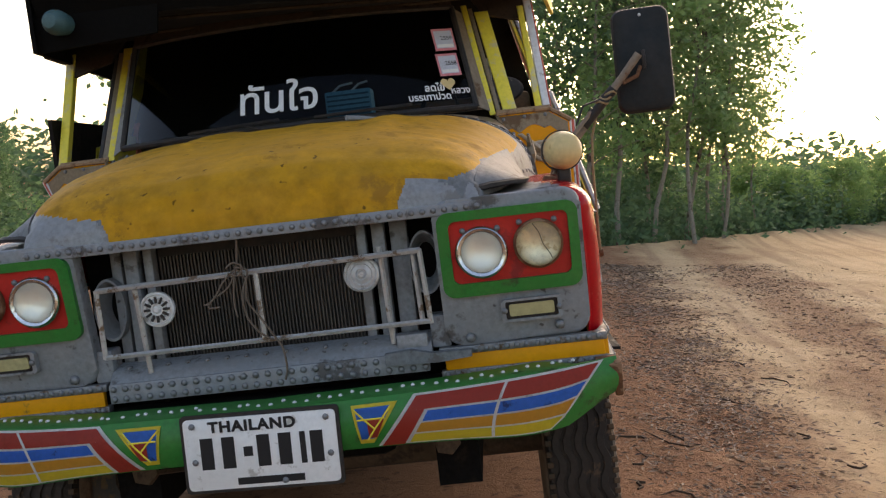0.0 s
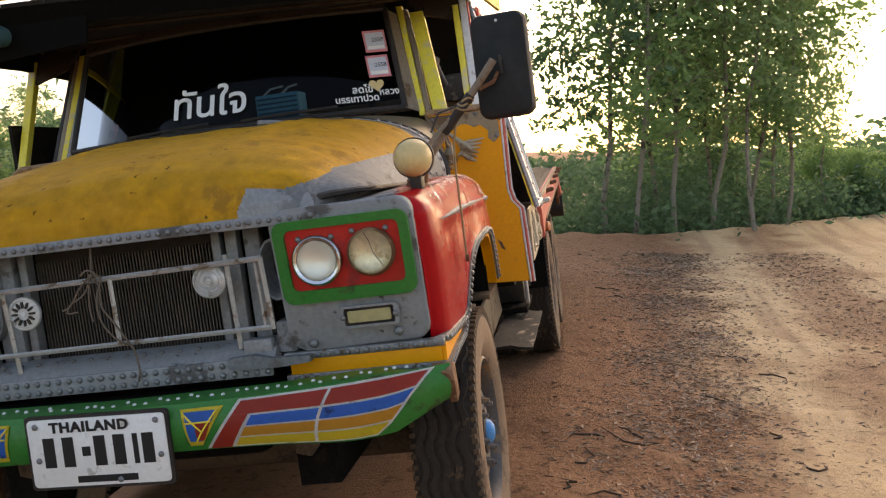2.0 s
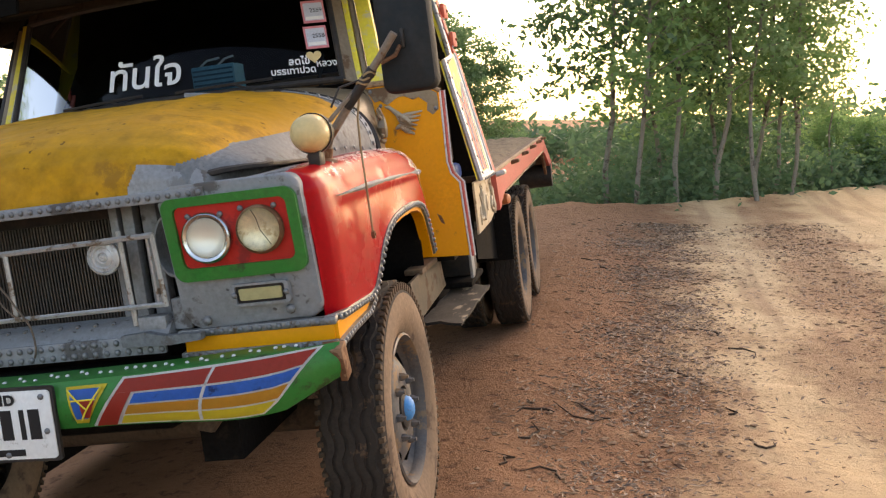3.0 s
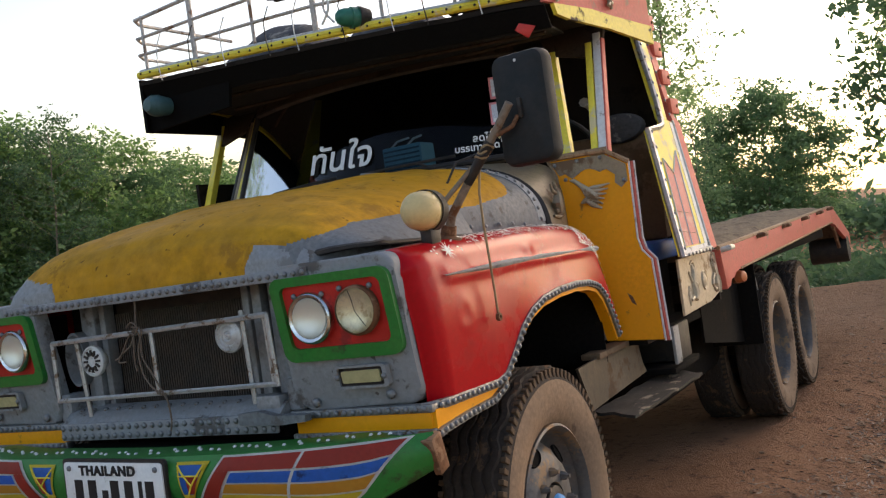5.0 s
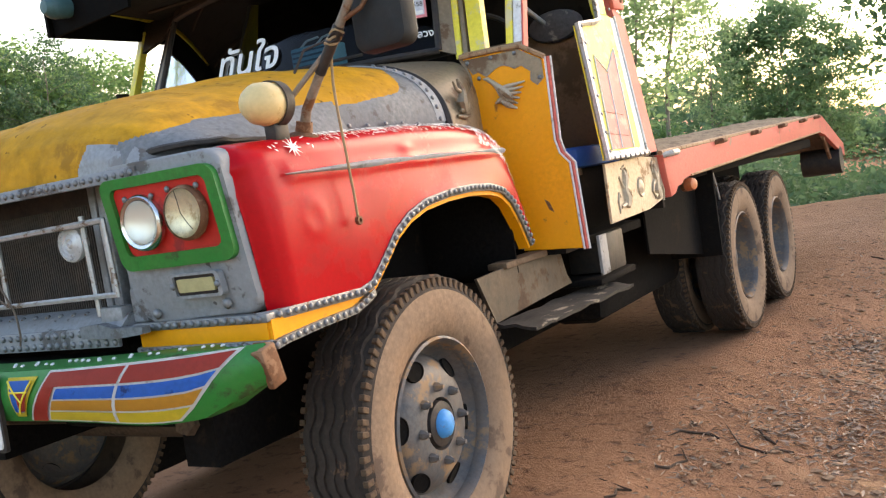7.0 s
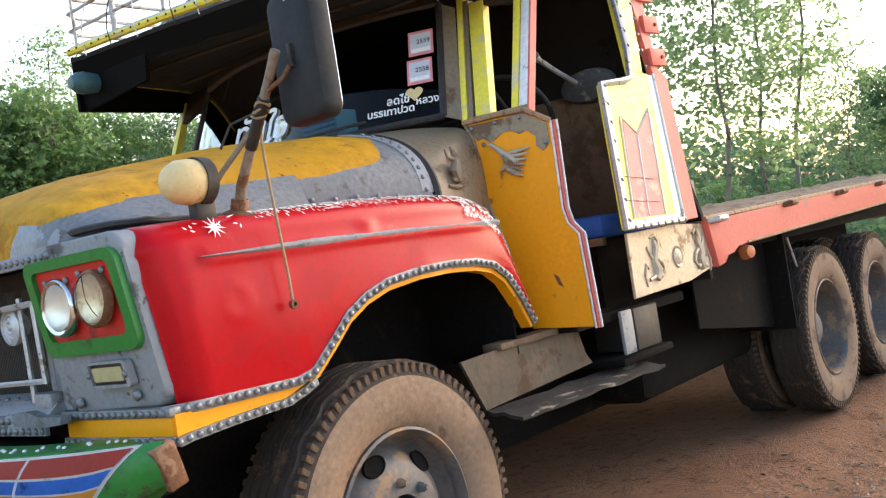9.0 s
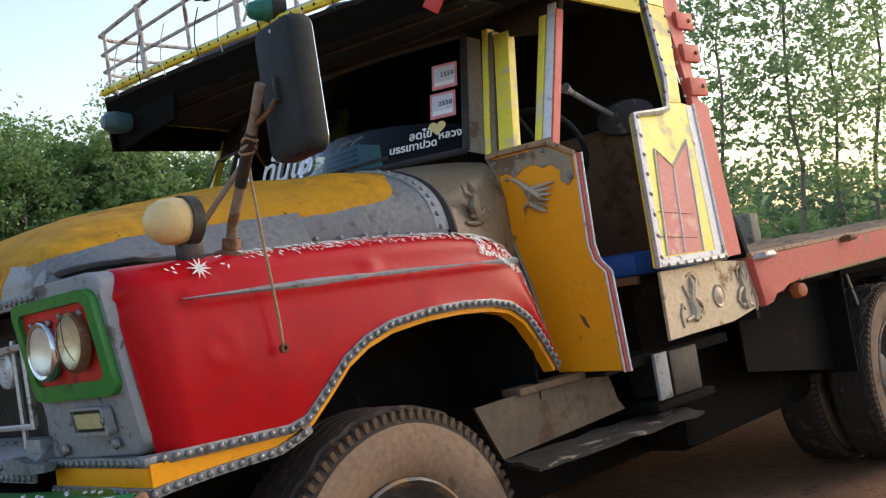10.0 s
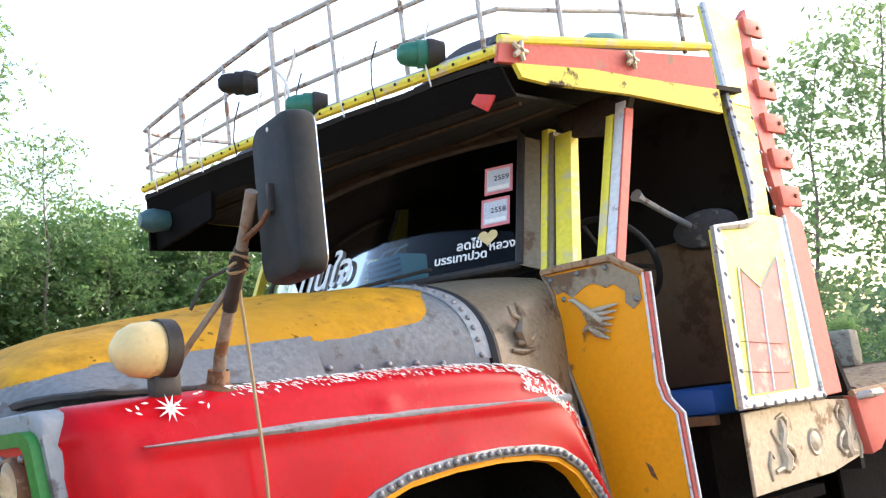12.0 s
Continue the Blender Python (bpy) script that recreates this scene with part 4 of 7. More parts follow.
    low = [(0.262, 0.956), (0.30, 0.962), (0.45, 0.972), (0.62, 0.978), (0.69, 0.998), (0.73, 1.014)]
    prism(bm, low + [(y + 0.004, z - 0.022) for y, z in low[::-1]], (s * 1.045, 0, 0), (0, 1, 0), (0, 0, 1), (-s * 0.03, 0, 0))
    strip = part("lower_strip", bm, RIVET, fender)
    rivets(along([Vector((s * 1.046, y, z - 0.011)) for y, z in low], 0.03), (s, 0, 0), strip)

    # white brush flecks along the crown and the rear edge, and a star near the lamp
    rng = random.Random(4)
    vs, fs = [], []

    def fleck(k, y, length, width, a):
        o = fend_at(k, y)
        du, dv = (fend_at(min(1, k + 0.01), y) - o).normalized(), (fend_at(k, y + 0.01) - o).normalized()
        nn = du.cross(dv)
        if nn.x < 0 and nn.z < 0 or (nn.x + nn.z) < 0:
            nn = -nn
        d = du * math.cos(a) + dv * math.sin(a)
        e = nn.cross(d)
        b0 = len(vs)
        for q in (-d * length, e * width + d * length * 0.1, d * length, -e * width):
            p = o + q + nn * 0.0075
            vs.append((s * p.x, p.y, p.z))
        fs.append((b0, b0 + 1, b0 + 2, b0 + 3))

    for _ in range(520):
        y = 0.62 + 0.95 * rng.random()
        fleck(0.40 + 0.065 * rng.random() ** 1.8 + 0.05 * max(0, y - 1.3), y, rng.uniform(0.004, 0.011), rng.uniform(0.0010, 0.0022), rng.uniform(0.2, 1.1))
    for _ in range(620):
        q = rng.random()
        fleck(0.40 + (0.16 + 0.16 * q) * rng.random() ** 1.3, 1.50 + 0.29 * q, rng.uniform(0.004, 0.010), rng.uniform(0.0012, 0.0028), rng.uniform(0, 3.1))
    for _ in range(10):
        fleck(0.42 + 0.08 * rng.random(), 0.27 + 0.3 * rng.random(), 0.008, 0.003, rng.uniform(0, 3))
    for a in (0.1, 0.75, 1.4, 2.1, 2.75):
        fleck(0.485, 0.47, 0.036, 0.0042, a)
    me = bpy.data.meshes.new("brushwork")
    me.from_pydata(vs, [], fs)
    me.materials.append(WHITE)
    mk = new("brushwork", me)
    mk.parent = fender
    tagged(mk, "white brush marks", kind="stuff")
    # wheel well and added inner walls, near-black to stand for its shade
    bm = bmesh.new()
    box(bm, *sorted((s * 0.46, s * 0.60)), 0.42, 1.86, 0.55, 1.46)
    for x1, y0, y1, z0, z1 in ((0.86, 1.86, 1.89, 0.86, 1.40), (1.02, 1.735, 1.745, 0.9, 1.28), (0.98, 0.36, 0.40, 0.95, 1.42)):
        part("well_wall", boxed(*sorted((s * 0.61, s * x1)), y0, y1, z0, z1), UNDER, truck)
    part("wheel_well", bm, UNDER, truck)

# ---- grille opening ----
def build_radiator():
    g = bmesh.new()
    box(g, -0.36, 0.30, 0.42, 0.50, 1.06, 1.45)
    rad = part("radiator", g, BLACK, truck, "exposed black radiator core with fine fins")
    g = bmesh.new()
    for k in range(58):
        x = -0.352 + 0.01122 * k
        box(g, x, x + 0.0042, 0.404, 0.421, 1.065, 1.395)
    tagged(part("finning", g, material("radiator fins", (0.075, 0.068, 0.062), 0.6, 0.2, vary=0.3, dust=0.2), rad), kind="stuff")
    for x0, x1, y, mat in ((0.295, 0.325, 0.36, PALE_SILVER), (0.345, 0.385, 0.35, PALE_SILVER), (0.40, 0.455, 0.37, SILVER), (-0.39, -0.36, 0.36, PALE_SILVER), (-0.45, -0.405, 0.35, SILVER), (-0.50, -0.465, 0.37, SILVER)):
        part("radiator_post", boxed(x0, x1, y, y + 0.05, 1.04, 1.455, 0.005), mat, truck)
    for s in (-1, 1):
        to_front = Matrix.Translation((s * 0.505, 0.34, 1.29 if s > 0 else 1.25)) @ F.to_track_quat("Z", "Y").to_matrix().to_4x4() @ Matrix.Diagonal((0.7, 1.35, 1, 1))
        part("air_duct", lathed([(-0.10, 0.03), (-0.06, 0.055), (0.0, 0.062), (0.012, 0.068), (0.012, 0.074), (-0.02, 0.074), (-0.1, 0.07)], 28, to_front), SILVER, truck, "grey oval duct mouth")
        # near-black backing put where only shade shows beside the radiator
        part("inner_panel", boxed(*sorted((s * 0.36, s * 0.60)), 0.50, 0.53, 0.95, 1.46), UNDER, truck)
        part("wing_stay", boxed(*sorted((s * 0.50, s * 0.56)), 0.28, 0.36, 1.03, 1.13, 0.006), SILVER, truck)
    # cross beam and its riveted flange
    g = bmesh.new()
    prism(g, [(0.27, 1.062), (0.36, 1.075), (0.36, 1.02), (0.235, 1.018), (0.235, 1.03)], (-0.50, 0, 0), (0, 1, 0), (0, 0, 1), (1.0, 0, 0))
    part("cross_beam", g, SILVER, truck, "grey folded beam below the radiator")
    g = bmesh.new()
    box(g, -0.50, 0.49, 0.222, 0.236, 0.972, 1.032, 0.004)
    fl = part("riveted_flange", g, SILVER, truck, "grey flange with two rows of rivets")
    rivets([Vector((x, 0.221, z)) for z in (0.987, 1.017) for x in np.arange(-0.485, 0.48, 0.037)], F, fl, BIG_RIVET_ME)
    rivets([Vector((x, 0.285, 1.068)) for x in np.arange(-0.45, 0.3, 0.062)], (0, -0.4, 1), fl)
    part("beam_bracket", boxed(0.395, 0.49, 0.25, 0.30, 1.02, 1.085, 0.006), PALE_SILVER, truck)
    g = bmesh.new()
    prism(g, [(0.36, 1.005), (0.52, 1.000), (0.62, 1.008), (0.62, 1.028), (0.50, 1.030), (0.44, 1.045), (0.36, 1.04)], (0, 0.20, 0), (1, 0, 0), (0, 0, 1), (0, 0.03, 0))
    part("bent_bracket", g, WORN_GREY, truck, "bent grey bracket")
    # bar frame
    def bar(a, c, w=0.0085):
        part("grille_bar", tubed([a, c], w, 6), STEEL, guard)
    guard = part("grille_guard", tubed([(-0.5, 0.235, 1.322), (0.5, 0.235, 1.338)], 0.0095, 6), STEEL, truck, "plain welded bar frame in the grille opening")
    for a, c in (((-0.5, 0.235, 1.115), (0.51, 0.235, 1.122)), ((-0.5, 0.235, 1.325), (-0.5, 0.235, 1.112)), ((0.497, 0.235, 1.342), (0.508, 0.235, 1.115)), ((-0.004, 0.235, 1.325), (-0.002, 0.235, 1.118)), ((0.475, 0.25, 1.34), (0.482, 0.25, 1.12)), ((-0.385, 0.245, 1.325), (-0.375, 0.26, 1.05)), ((0.375, 0.26, 1.36), (0.385, 0.26, 1.06))):
        bar(a, c)
    for x, z, slots in ((-0.327, 1.245, True), (0.313, 1.283, False)):
        m = Matrix.Translation((x, 0.262, z)) @ F.to_track_quat("Z", "Y").to_matrix().to_4x4()
        horn = part("horn", lathed([(-0.04, 0.0), (-0.04, 0.03), (-0.012, 0.052), (0, 0.056), (0.008, 0.054), (0.012, 0.047), (0.005, 0.044), (0.009, 0.034), (0.004, 0.03), (0.010, 0.018), (0.006, 0.014), (0.014, 0.008), (0.015, 0)], 36, m), CHIPPED_WHITE if slots else HORN, truck, "round horn with a slotted cover" if slots else "round dull silver horn disc")
        if slots:
            g = bmesh.new()
            for k in range(12):
                a = 2 * math.pi * k / 12
                box(g, -0.0035, 0.0035, 0.020, 0.040, 0.006, 0.0135, 0, m @ Matrix.Rotation(a, 4, "Z"))
            part("horn_slots", g, BLACK, horn)
    # tangled wire hung over the bar: short loops and one long end
    wire = material("brown wire", (0.16, 0.12, 0.09), 0.8, vary=0.2, bump=0)
    strands = (
        ((-0.045, 1.44), (-0.05, 1.385), (-0.06, 1.34), (-0.09, 1.29), (-0.14, 1.26), (-0.155, 1.235), (-0.12, 1.235)),
        ((-0.06, 1.345), (-0.10, 1.31), (-0.13, 1.27), (-0.15, 1.25), (-0.17, 1.245)),
        ((-0.06, 1.34), (-0.07, 1.29), (-0.075, 1.24), (-0.07, 1.20)),
        ((-0.055, 1.345), (-0.03, 1.31), (-0.035, 1.25), (0.0, 1.19), (0.035, 1.13), (0.055, 1.09), (0.06, 1.03), (0.05, 0.995)),
        ((-0.06, 1.35), (-0.02, 1.335), (-0.045, 1.27), (-0.04, 1.20), (-0.01, 1.15), (0.03, 1.12)),
        ((-0.085, 1.35), (-0.06, 1.365), (-0.035, 1.35), (-0.05, 1.325), (-0.08, 1.335)),
    )
    for q, pts in enumerate(strands):
        pts = [Vector((x, 0.222 - 0.003 * q, z)) for x, z in pts]
        ends = [pts[0], *pts, pts[-1]]
        fine = []
        for p0, p1, p2, p3 in zip(ends, ends[1:], ends[2:], ends[3:]):
            for k in range(4):
                t = k / 4
                fine.append(0.5 * (2 * p1 + (p2 - p0) * t + (2 * p0 - 5 * p1 + 4 * p2 - p3) * t * t + (3 * p1 - p0 - 3 * p2 + p3) * t ** 3))
        part("loose_wire", tubed(fine + [pts[-1]], 0.0034, 5), wire, guard)


build_radiator()

# ---- cab ----
def lean_x(s, x, z):
    """The cab leans a little to its right: the mirrored side follows."""
    return x if s > 0 else -x - 0.29 * min(1.0, max(0.0, (z - 1.0) / 0.7))


def wind_y(x, z):
    return 1.70 + 0.30 * (x + 0.145) ** 2 + 0.42 * (z - 1.85)


def wind_at(u, v, out=0.0):
    """u from 0 (its right) to 1 (its left), v from foot to head."""
    z = 1.848 + 0.50 * v
    xa, xb = -1.002 + 0.07 * v, 0.712 - 0.07 * v
    x = xa + (xb - xa) * u
    return Vector((x, wind_y(x, z) - out, z))


bm = bmesh.new()
grid(bm, [k / 24 for k in range(25)], [k / 6 for k in range(7)], lambda u, v: wind_at(u, v))
wind = part("windscreen", bm, GLASS, truck, "dusty one-piece windscreen with white lettering")
wind.visible_shadow = False
for (u0, v0), (u1, v1) in (((0, 0), (1, 0)), ((1, 0), (1, 1)), ((1, 1), (0, 1)), ((0, 1), (0, 0))):
    part("rubber_frame", tubed([wind_at(u0 + (u1 - u0) * k / 16, v0 + (v1 - v0) * k / 16) for k in range(17)], 0.015, 8), BLACK, wind)


def on_glass(x, z, roll=0.0):
    """A frame on the glass: x along it, y up it."""
    p = Vector((x, wind_y(x, z) - 0.006, z))
    ux = Vector((1, 0.60 * (x + 0.145), 0)).normalized()
    uz = Vector((0, 0.42, 1)).normalized()
    n = ux.cross(uz).normalized()
    uz = n.cross(ux)
    m = Matrix((ux, uz, n)).transposed().to_4x4()
    return Matrix.Translation(p) @ m @ Matrix.Rotation(radians(roll), 4, "Z")


lettering("\u0e17\u0e31\u0e19\u0e43\u0e08", 0.188, wind, "slogan", WHITE, on_glass(-0.185, 1.920, -1), 0.0015, 0.0022)
lettering("\u0e25\u0e14\u0e44\u0e02\u0e49", 0.050, wind, "slogan", WHITE, on_glass(0.530, 1.938, -1), 0.001, 0.001)
lettering("\u0e1a\u0e23\u0e23\u0e40\u0e17\u0e32\u0e1b\u0e27\u0e14", 0.046, wind, "slogan", WHITE, on_glass(0.505, 1.897, -1), 0.001, 0.001)
lettering("\u0e2b\u0e25\u0e27\u0e07", 0.046, wind, "slogan", WHITE, on_glass(0.648, 1.918, -1), 0.001, 0.0006)
g = bmesh.new()
m = on_glass(0.592, 1.968)
prism(g, [(0.036 * math.sin(a) ** 3, 0.0022 * (13 * math.cos(a) - 5 * math.cos(2 * a) - 2 * math.cos(3 * a) - math.cos(4 * a))) for a in (2 * math.pi * k / 30 for k in range(30))], m.translation, m.col[0].xyz, m.col[1].xyz, m.col[2].xyz * 0.002)
part("heart_sticker", g, CREAM, wind, "cream heart sticker")
for (x, z), word in (((0.592, 2.185), "2559"), ((0.602, 2.060), "2558")):
    m = on_glass(x, z)

    def card(name, w, h, lift, mat, parent, dx=0.0, dy=0.0):
        g = bmesh.new()
        prism(g, [(dx - w, dy - h), (dx + w, dy - h), (dx + w, dy + h), (dx - w, dy + h)], m.translation + m.col[2].xyz * lift, m.col[0].xyz, m.col[1].xyz, m.col[2].xyz * -0.002)
        return part(name, g, mat, parent)

    st = card("tax_sticker", 0.054, 0.058, 0.001, STICKER_RED, wind)
    card("sticker_print", 0.045, 0.046, 0.0025, STICKER_BLUE, st)
    card("sticker_band", 0.040, 0.008, 0.0035, WHITE, st, 0, -0.034)
    lettering(word, 0.030, st, "sticker_year", PLATE_INK, m @ pose(0.012, -0.004, 0.004), 0.0005)
# papers on the dashboard; its near-black colour carries the cab's shade
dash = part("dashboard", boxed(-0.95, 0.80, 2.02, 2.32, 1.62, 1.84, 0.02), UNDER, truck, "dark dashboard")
basket = part("basket", boxed(0.02, 0.235, 1.80, 1.93, 1.855, 1.985, 0.008), PAPER_BLUE, dash, "light blue plastic basket behind the glass")
for k in range(5):
    part("basket_slot", boxed(0.03, 0.225, 1.796, 1.8005, 1.872 + 0.022 * k, 1.880 + 0.022 * k), material("dark blue slot", (0.03, 0.14, 0.24), 0.6) if k == 0 else bpy.data.materials["dark blue slot"], basket)
for k in range(2):
    part("basket_handle", tubed([(0.05 + 0.09 * k, 1.83, 1.98), (0.09 + 0.09 * k, 1.84, 2.012), (0.15 + 0.07 * k, 1.85, 2.02)], 0.005, 6), WHITE, basket)
part("paper", boxed(-0.10, 0.06, 2.05, 2.055, 1.86, 2.02, 0, pose(0.05, 0.02, 0.0, -10, 12, 0)), WHITE, dash)

for x0, x1, z, y in ((-0.62, -0.18, 1.868, 1.66), (-0.02, 0.42, 1.872, 1.66)):
    pts = [Vector((x0 + (x1 - x0) * k / 5, wind_y(x0 + (x1 - x0) * k / 5, z) - 0.028, z + 0.012 * k / 5)) for k in range(6)]
    wiper = part("wiper", tubed(pts, 0.007, 6), BLACK, truck, "thin black wiper at rest")
    part("wiper_arm", tubed([(x1 - 0.05, 1.66, 1.835), pts[3] + Vector((0, -0.014, 0))], 0.005, 6), BLACK, wiper)

# scuttle and cowl sides
bm = bmesh.new()
COWL = [k / 40 * 2 - 1 for k in range(41)]


def cowl_at(t, q):
    """From the hood's back edge (q 0) to the foot of the windscreen (q 1)."""
    a = hood_at(t, 1.51) + Vector((0, 0.035, -0.012))
    x = a.x * (1.0 if abs(t) > 0.6 else 0.98)
    b = Vector((x * (0.98 - 0.075 * min(1.0, max(0.0, (abs(t) - 0.55) / 0.35))), min(wind_y(x, 1.84), 1.93), min(1.845, 1.525 + (1.845 - 1.525) * max(0, math.cos(t * math.pi / 2)) ** 0.35)))
    p = a.lerp(b, q)
    p.x += math.copysign(0.025 * math.sin(math.pi * q) * abs(t) ** 3, t)
    return p


grid(bm, [k / 10 for k in range(11)], COWL, lambda q, t: cowl_at(t, q), 0.004)
cowl = part("cowl", bm, BARE, truck, "bare brown metal cowl below the windscreen", angle=60)
for s in (-1, 1):
    # cowl side down to the fender
    bm = bmesh.new()
    grid(bm, [k / 8 for k in range(9)], [k / 6 for k in range(7)], lambda q, v: cowl_at(s * (0.90 + 0.1 * min(1, 2 * v)), q) + Vector((s * 0.012 * v, 0.03 * q, -0.30 * max(0, v - 0.3) * (0.7 + 0.6 * q))), 0.003)
    part("cowl_side", bm, BARE, truck)
    # embossed ornament, a plain flowing shape
    g = bmesh.new()
    o = Vector((s * 0.925, 1.655, 1.615))
    for pts, r in (([(0, 0.02, -0.06), (0.005, 0.0, -0.02), (0.006, 0.012, 0.02), (0, -0.005, 0.07)], [0.020, 0.024, 0.015, 0.006]), ([(0.001, -0.045, -0.075), (0.005, 0.0, -0.082), (0.002, 0.05, -0.075)], [0.006, 0.010, 0.006]), ([(0.002, -0.02, -0.055), (0.006, 0.03, -0.05), (0, 0.06, -0.03)], [0.008, 0.014, 0.006]), ([(0.004, 0.01, 0.015), (0.002, -0.03, 0.03), (0, -0.04, 0.06)], [0.01, 0.007, 0.004])):
        tube(g, [o + Vector((s * a, c, d)) for a, c, d in pts], r, 8)
    part("embossed_ornament", g, BARE, cowl)


# quarter panels beside the cowl, facing forward and outward
def quarter(s, x, z, out=0.0):
    y = 1.93 + (x - 0.80) * 0.194
    n = Vector((0.19, -0.98, 0))
    p = Vector((x, y, z)) + n * out
    return Vector((lean_x(s, p.x, z), p.y, z))


def board(s, f, pts, mat, parent, name, lift=0.0, thick=0.02, label="", bevel=0.003):
    g = bmesh.new()
    front = [g.verts.new(f(s, x, z, lift)) for x, z in pts]
    back = [g.verts.new(f(s, x, z, lift - thick)) for x, z in pts]
    face = g.faces.new(front)
    g.faces.new(back[::-1])
    n = len(pts)
    for i in range(n):
        g.faces.new((front[i], back[i], back[(i + 1) % n], front[(i + 1) % n]))
    if bevel:
        bmesh.ops.bevel(g, geom=list(face.edges), offset=bevel, segments=1, affect="EDGES")
    return part(name, g, mat, parent, label)


PANEL = [(0.80, 1.795), (1.055, 1.793), (1.145, 1.735), (1.138, 1.40), (1.15, 1.345), (1.185, 1.30), (1.195, 0.945), (0.95, 0.962), (0.90, 1.30), (0.845, 1.50), (0.835, 1.72)]


def upper(s, x, z, out=0.0):
    """The plane of the posts above the quarter panel, leaning back."""
    y = 1.95 + (x - 0.80) * 0.14 + 0.4 * (z - 1.8) - out
    return Vector((lean_x(s, x, z), y, z))


for s in (-1, 1):
    q = board(s, quarter, PANEL, DOOR_YELLOW, truck, "quarter_panel", 0, 0.025, "orange-yellow cab panel with red and white edging")
    top = [(0.81, 1.785), (1.05, 1.785), (1.135, 1.73), (1.135, 1.655), (1.105, 1.63), (1.08, 1.655), (1.085, 1.69), (1.05, 1.72)] + [(1.02 - 0.02 * k, 1.712 + 0.022 * math.sin(math.pi * k / 5)) for k in range(6)] + [(0.90, 1.70), (0.87, 1.725), (0.845, 1.72)]
    board(s, quarter, top, BARE, q, "scalloped_trim", 0.005, 0.004, "brown scalloped metal trim", 0)
    edge = [(1.055, 1.800), (1.150, 1.738), (1.143, 1.40), (1.155, 1.345), (1.190, 1.30), (1.20, 0.94)]
    for dx, mat, r in ((0.0, CHIPPED_WHITE, 0.005), (0.010, FADED_RED, 0.008), (0.021, CHIPPED_WHITE, 0.0045)):
        part("edging", tubed([quarter(s, x + dx, z, -0.4 * dx) for x, z in edge[1:]], r, 6), mat, q)
    part("sill_edging", tubed([quarter(s, x, z, 0.008) for x, z in ((0.80, 1.80), (0.95, 1.803), (1.055, 1.800), (1.150, 1.738))], 0.011, 6), RAW_WOOD, q)
    part("inner_edging", tubed([quarter(s, x, z, 0.004) for x, z in ((0.80, 1.80), (0.83, 1.72), (0.842, 1.50), (0.895, 1.30), (0.948, 0.97))], 0.008, 6), BARE, q)
    rivets([quarter(s, x, z, 0.007) for x, z in ((0.83, 1.77), (0.93, 1.775), (1.03, 1.775), (1.12, 1.66), (0.87, 1.70))], F, q)
    # bird ornament: body, neck and a fanned wing
    g = bmesh.new()

    def put(pts, r):
        tube(g, [quarter(s, x, z, 0.012) for x, z in pts], r, 8)

    put([(0.888, 1.693), (0.905, 1.690), (0.925, 1.672), (0.948, 1.648), (0.975, 1.622), (0.995, 1.600)], [0.003, 0.009, 0.010, 0.014, 0.019, 0.012])
    for k in range(6):
        put([(0.935 + 0.004 * k, 1.640 - 0.010 * k), (0.985, 1.646 - 0.015 * k), (1.058 - 0.010 * k, 1.655 - 0.021 * k)], [0.006, 0.010, 0.003])
    put([(0.965, 1.605), (0.940, 1.592), (0.925, 1.585)], [0.012, 0.011, 0.004])
    put([(0.955, 1.592), (0.975, 1.570), (1.012, 1.552)], [0.012, 0.012, 0.004])
    part("bird_ornament", g, BRASS, q, "embossed bird ornament")
    # a torn hole near the panel's foot
    board(s, quarter, [(1.065, 1.165), (1.085, 1.15), (1.10, 1.105), (1.08, 1.12)], RUST, q, "rust_hole", 0.001, 0.004, "", 0)
    # posts beside the quarter window
    for x0, x1, z0, z1, mat, nm in ((0.772, 0.800, 1.80, 2.36, LEMON, "screen_post"), (0.806, 0.826, 1.80, 2.34, BARE, "post_gap"), (0.836, 0.902, 1.81, 2.32, LEMON, "window_jamb"), (0.992, 1.022, 1.81, 2.33, LEMON, "window_jamb"), (1.026, 1.062, 1.79, 2.37, CHIPPED_WHITE, "corner_post"), (1.063, 1.071, 1.77, 2.34, FADED_RED, "corner_post")):
        lean = -0.085 if x0 < 0.95 else -0.03
        if s < 0:       # the far side has other posts
            if x0 > 1.06 or 0.95 < x0 < 1.02:
                continue
            x1 = 0.86 if nm == "window_jamb" else x1 + 0.012
            mat = {"window_jamb": BLACK, "corner_post": LEMON}.get(nm, mat)
        board(s, upper, [(x0, z0), (x1, z0), (x1 + lean, z1), (x0 + lean, z1)], mat, truck, nm, 0.0, 0.045)
    board(s, upper, [(0.80, 2.30), (1.03, 2.24), (1.05, 2.42), (0.72, 2.42)], BATTEN, truck, "window_head", -0.01, 0.03)
    board(s, upper, [(0.80, 1.785), (1.06, 1.785), (1.06, 1.82), (0.80, 1.82)], RAW_WOOD, truck, "window_sill", 0.006, 0.05)
    # frame metal between the glass and the first post
    part("screen_surround", grid(bmesh.new(), [0, 0.5, 1], [k / 8 for k in range(9)], lambda a, v: (wind_at(1 if s > 0 else 0, v, 0.004)).lerp(upper(s, 0.775 - 0.085 * v, 1.82 + 0.5 * v, 0.002), a), 0.004), BARE if s > 0 else PALE_SILVER, truck)
bm = bmesh.new()
grid(bm, [k / 24 for k in range(25)], [0, 0.5, 1], lambda u, v: wind_at(u, 1.0, 0.01) + Vector((0, 0.045 * v, 0.13 * v)), 0.004)
part("screen_header", bm, BATTEN, truck, "brown metal above the windscreen")

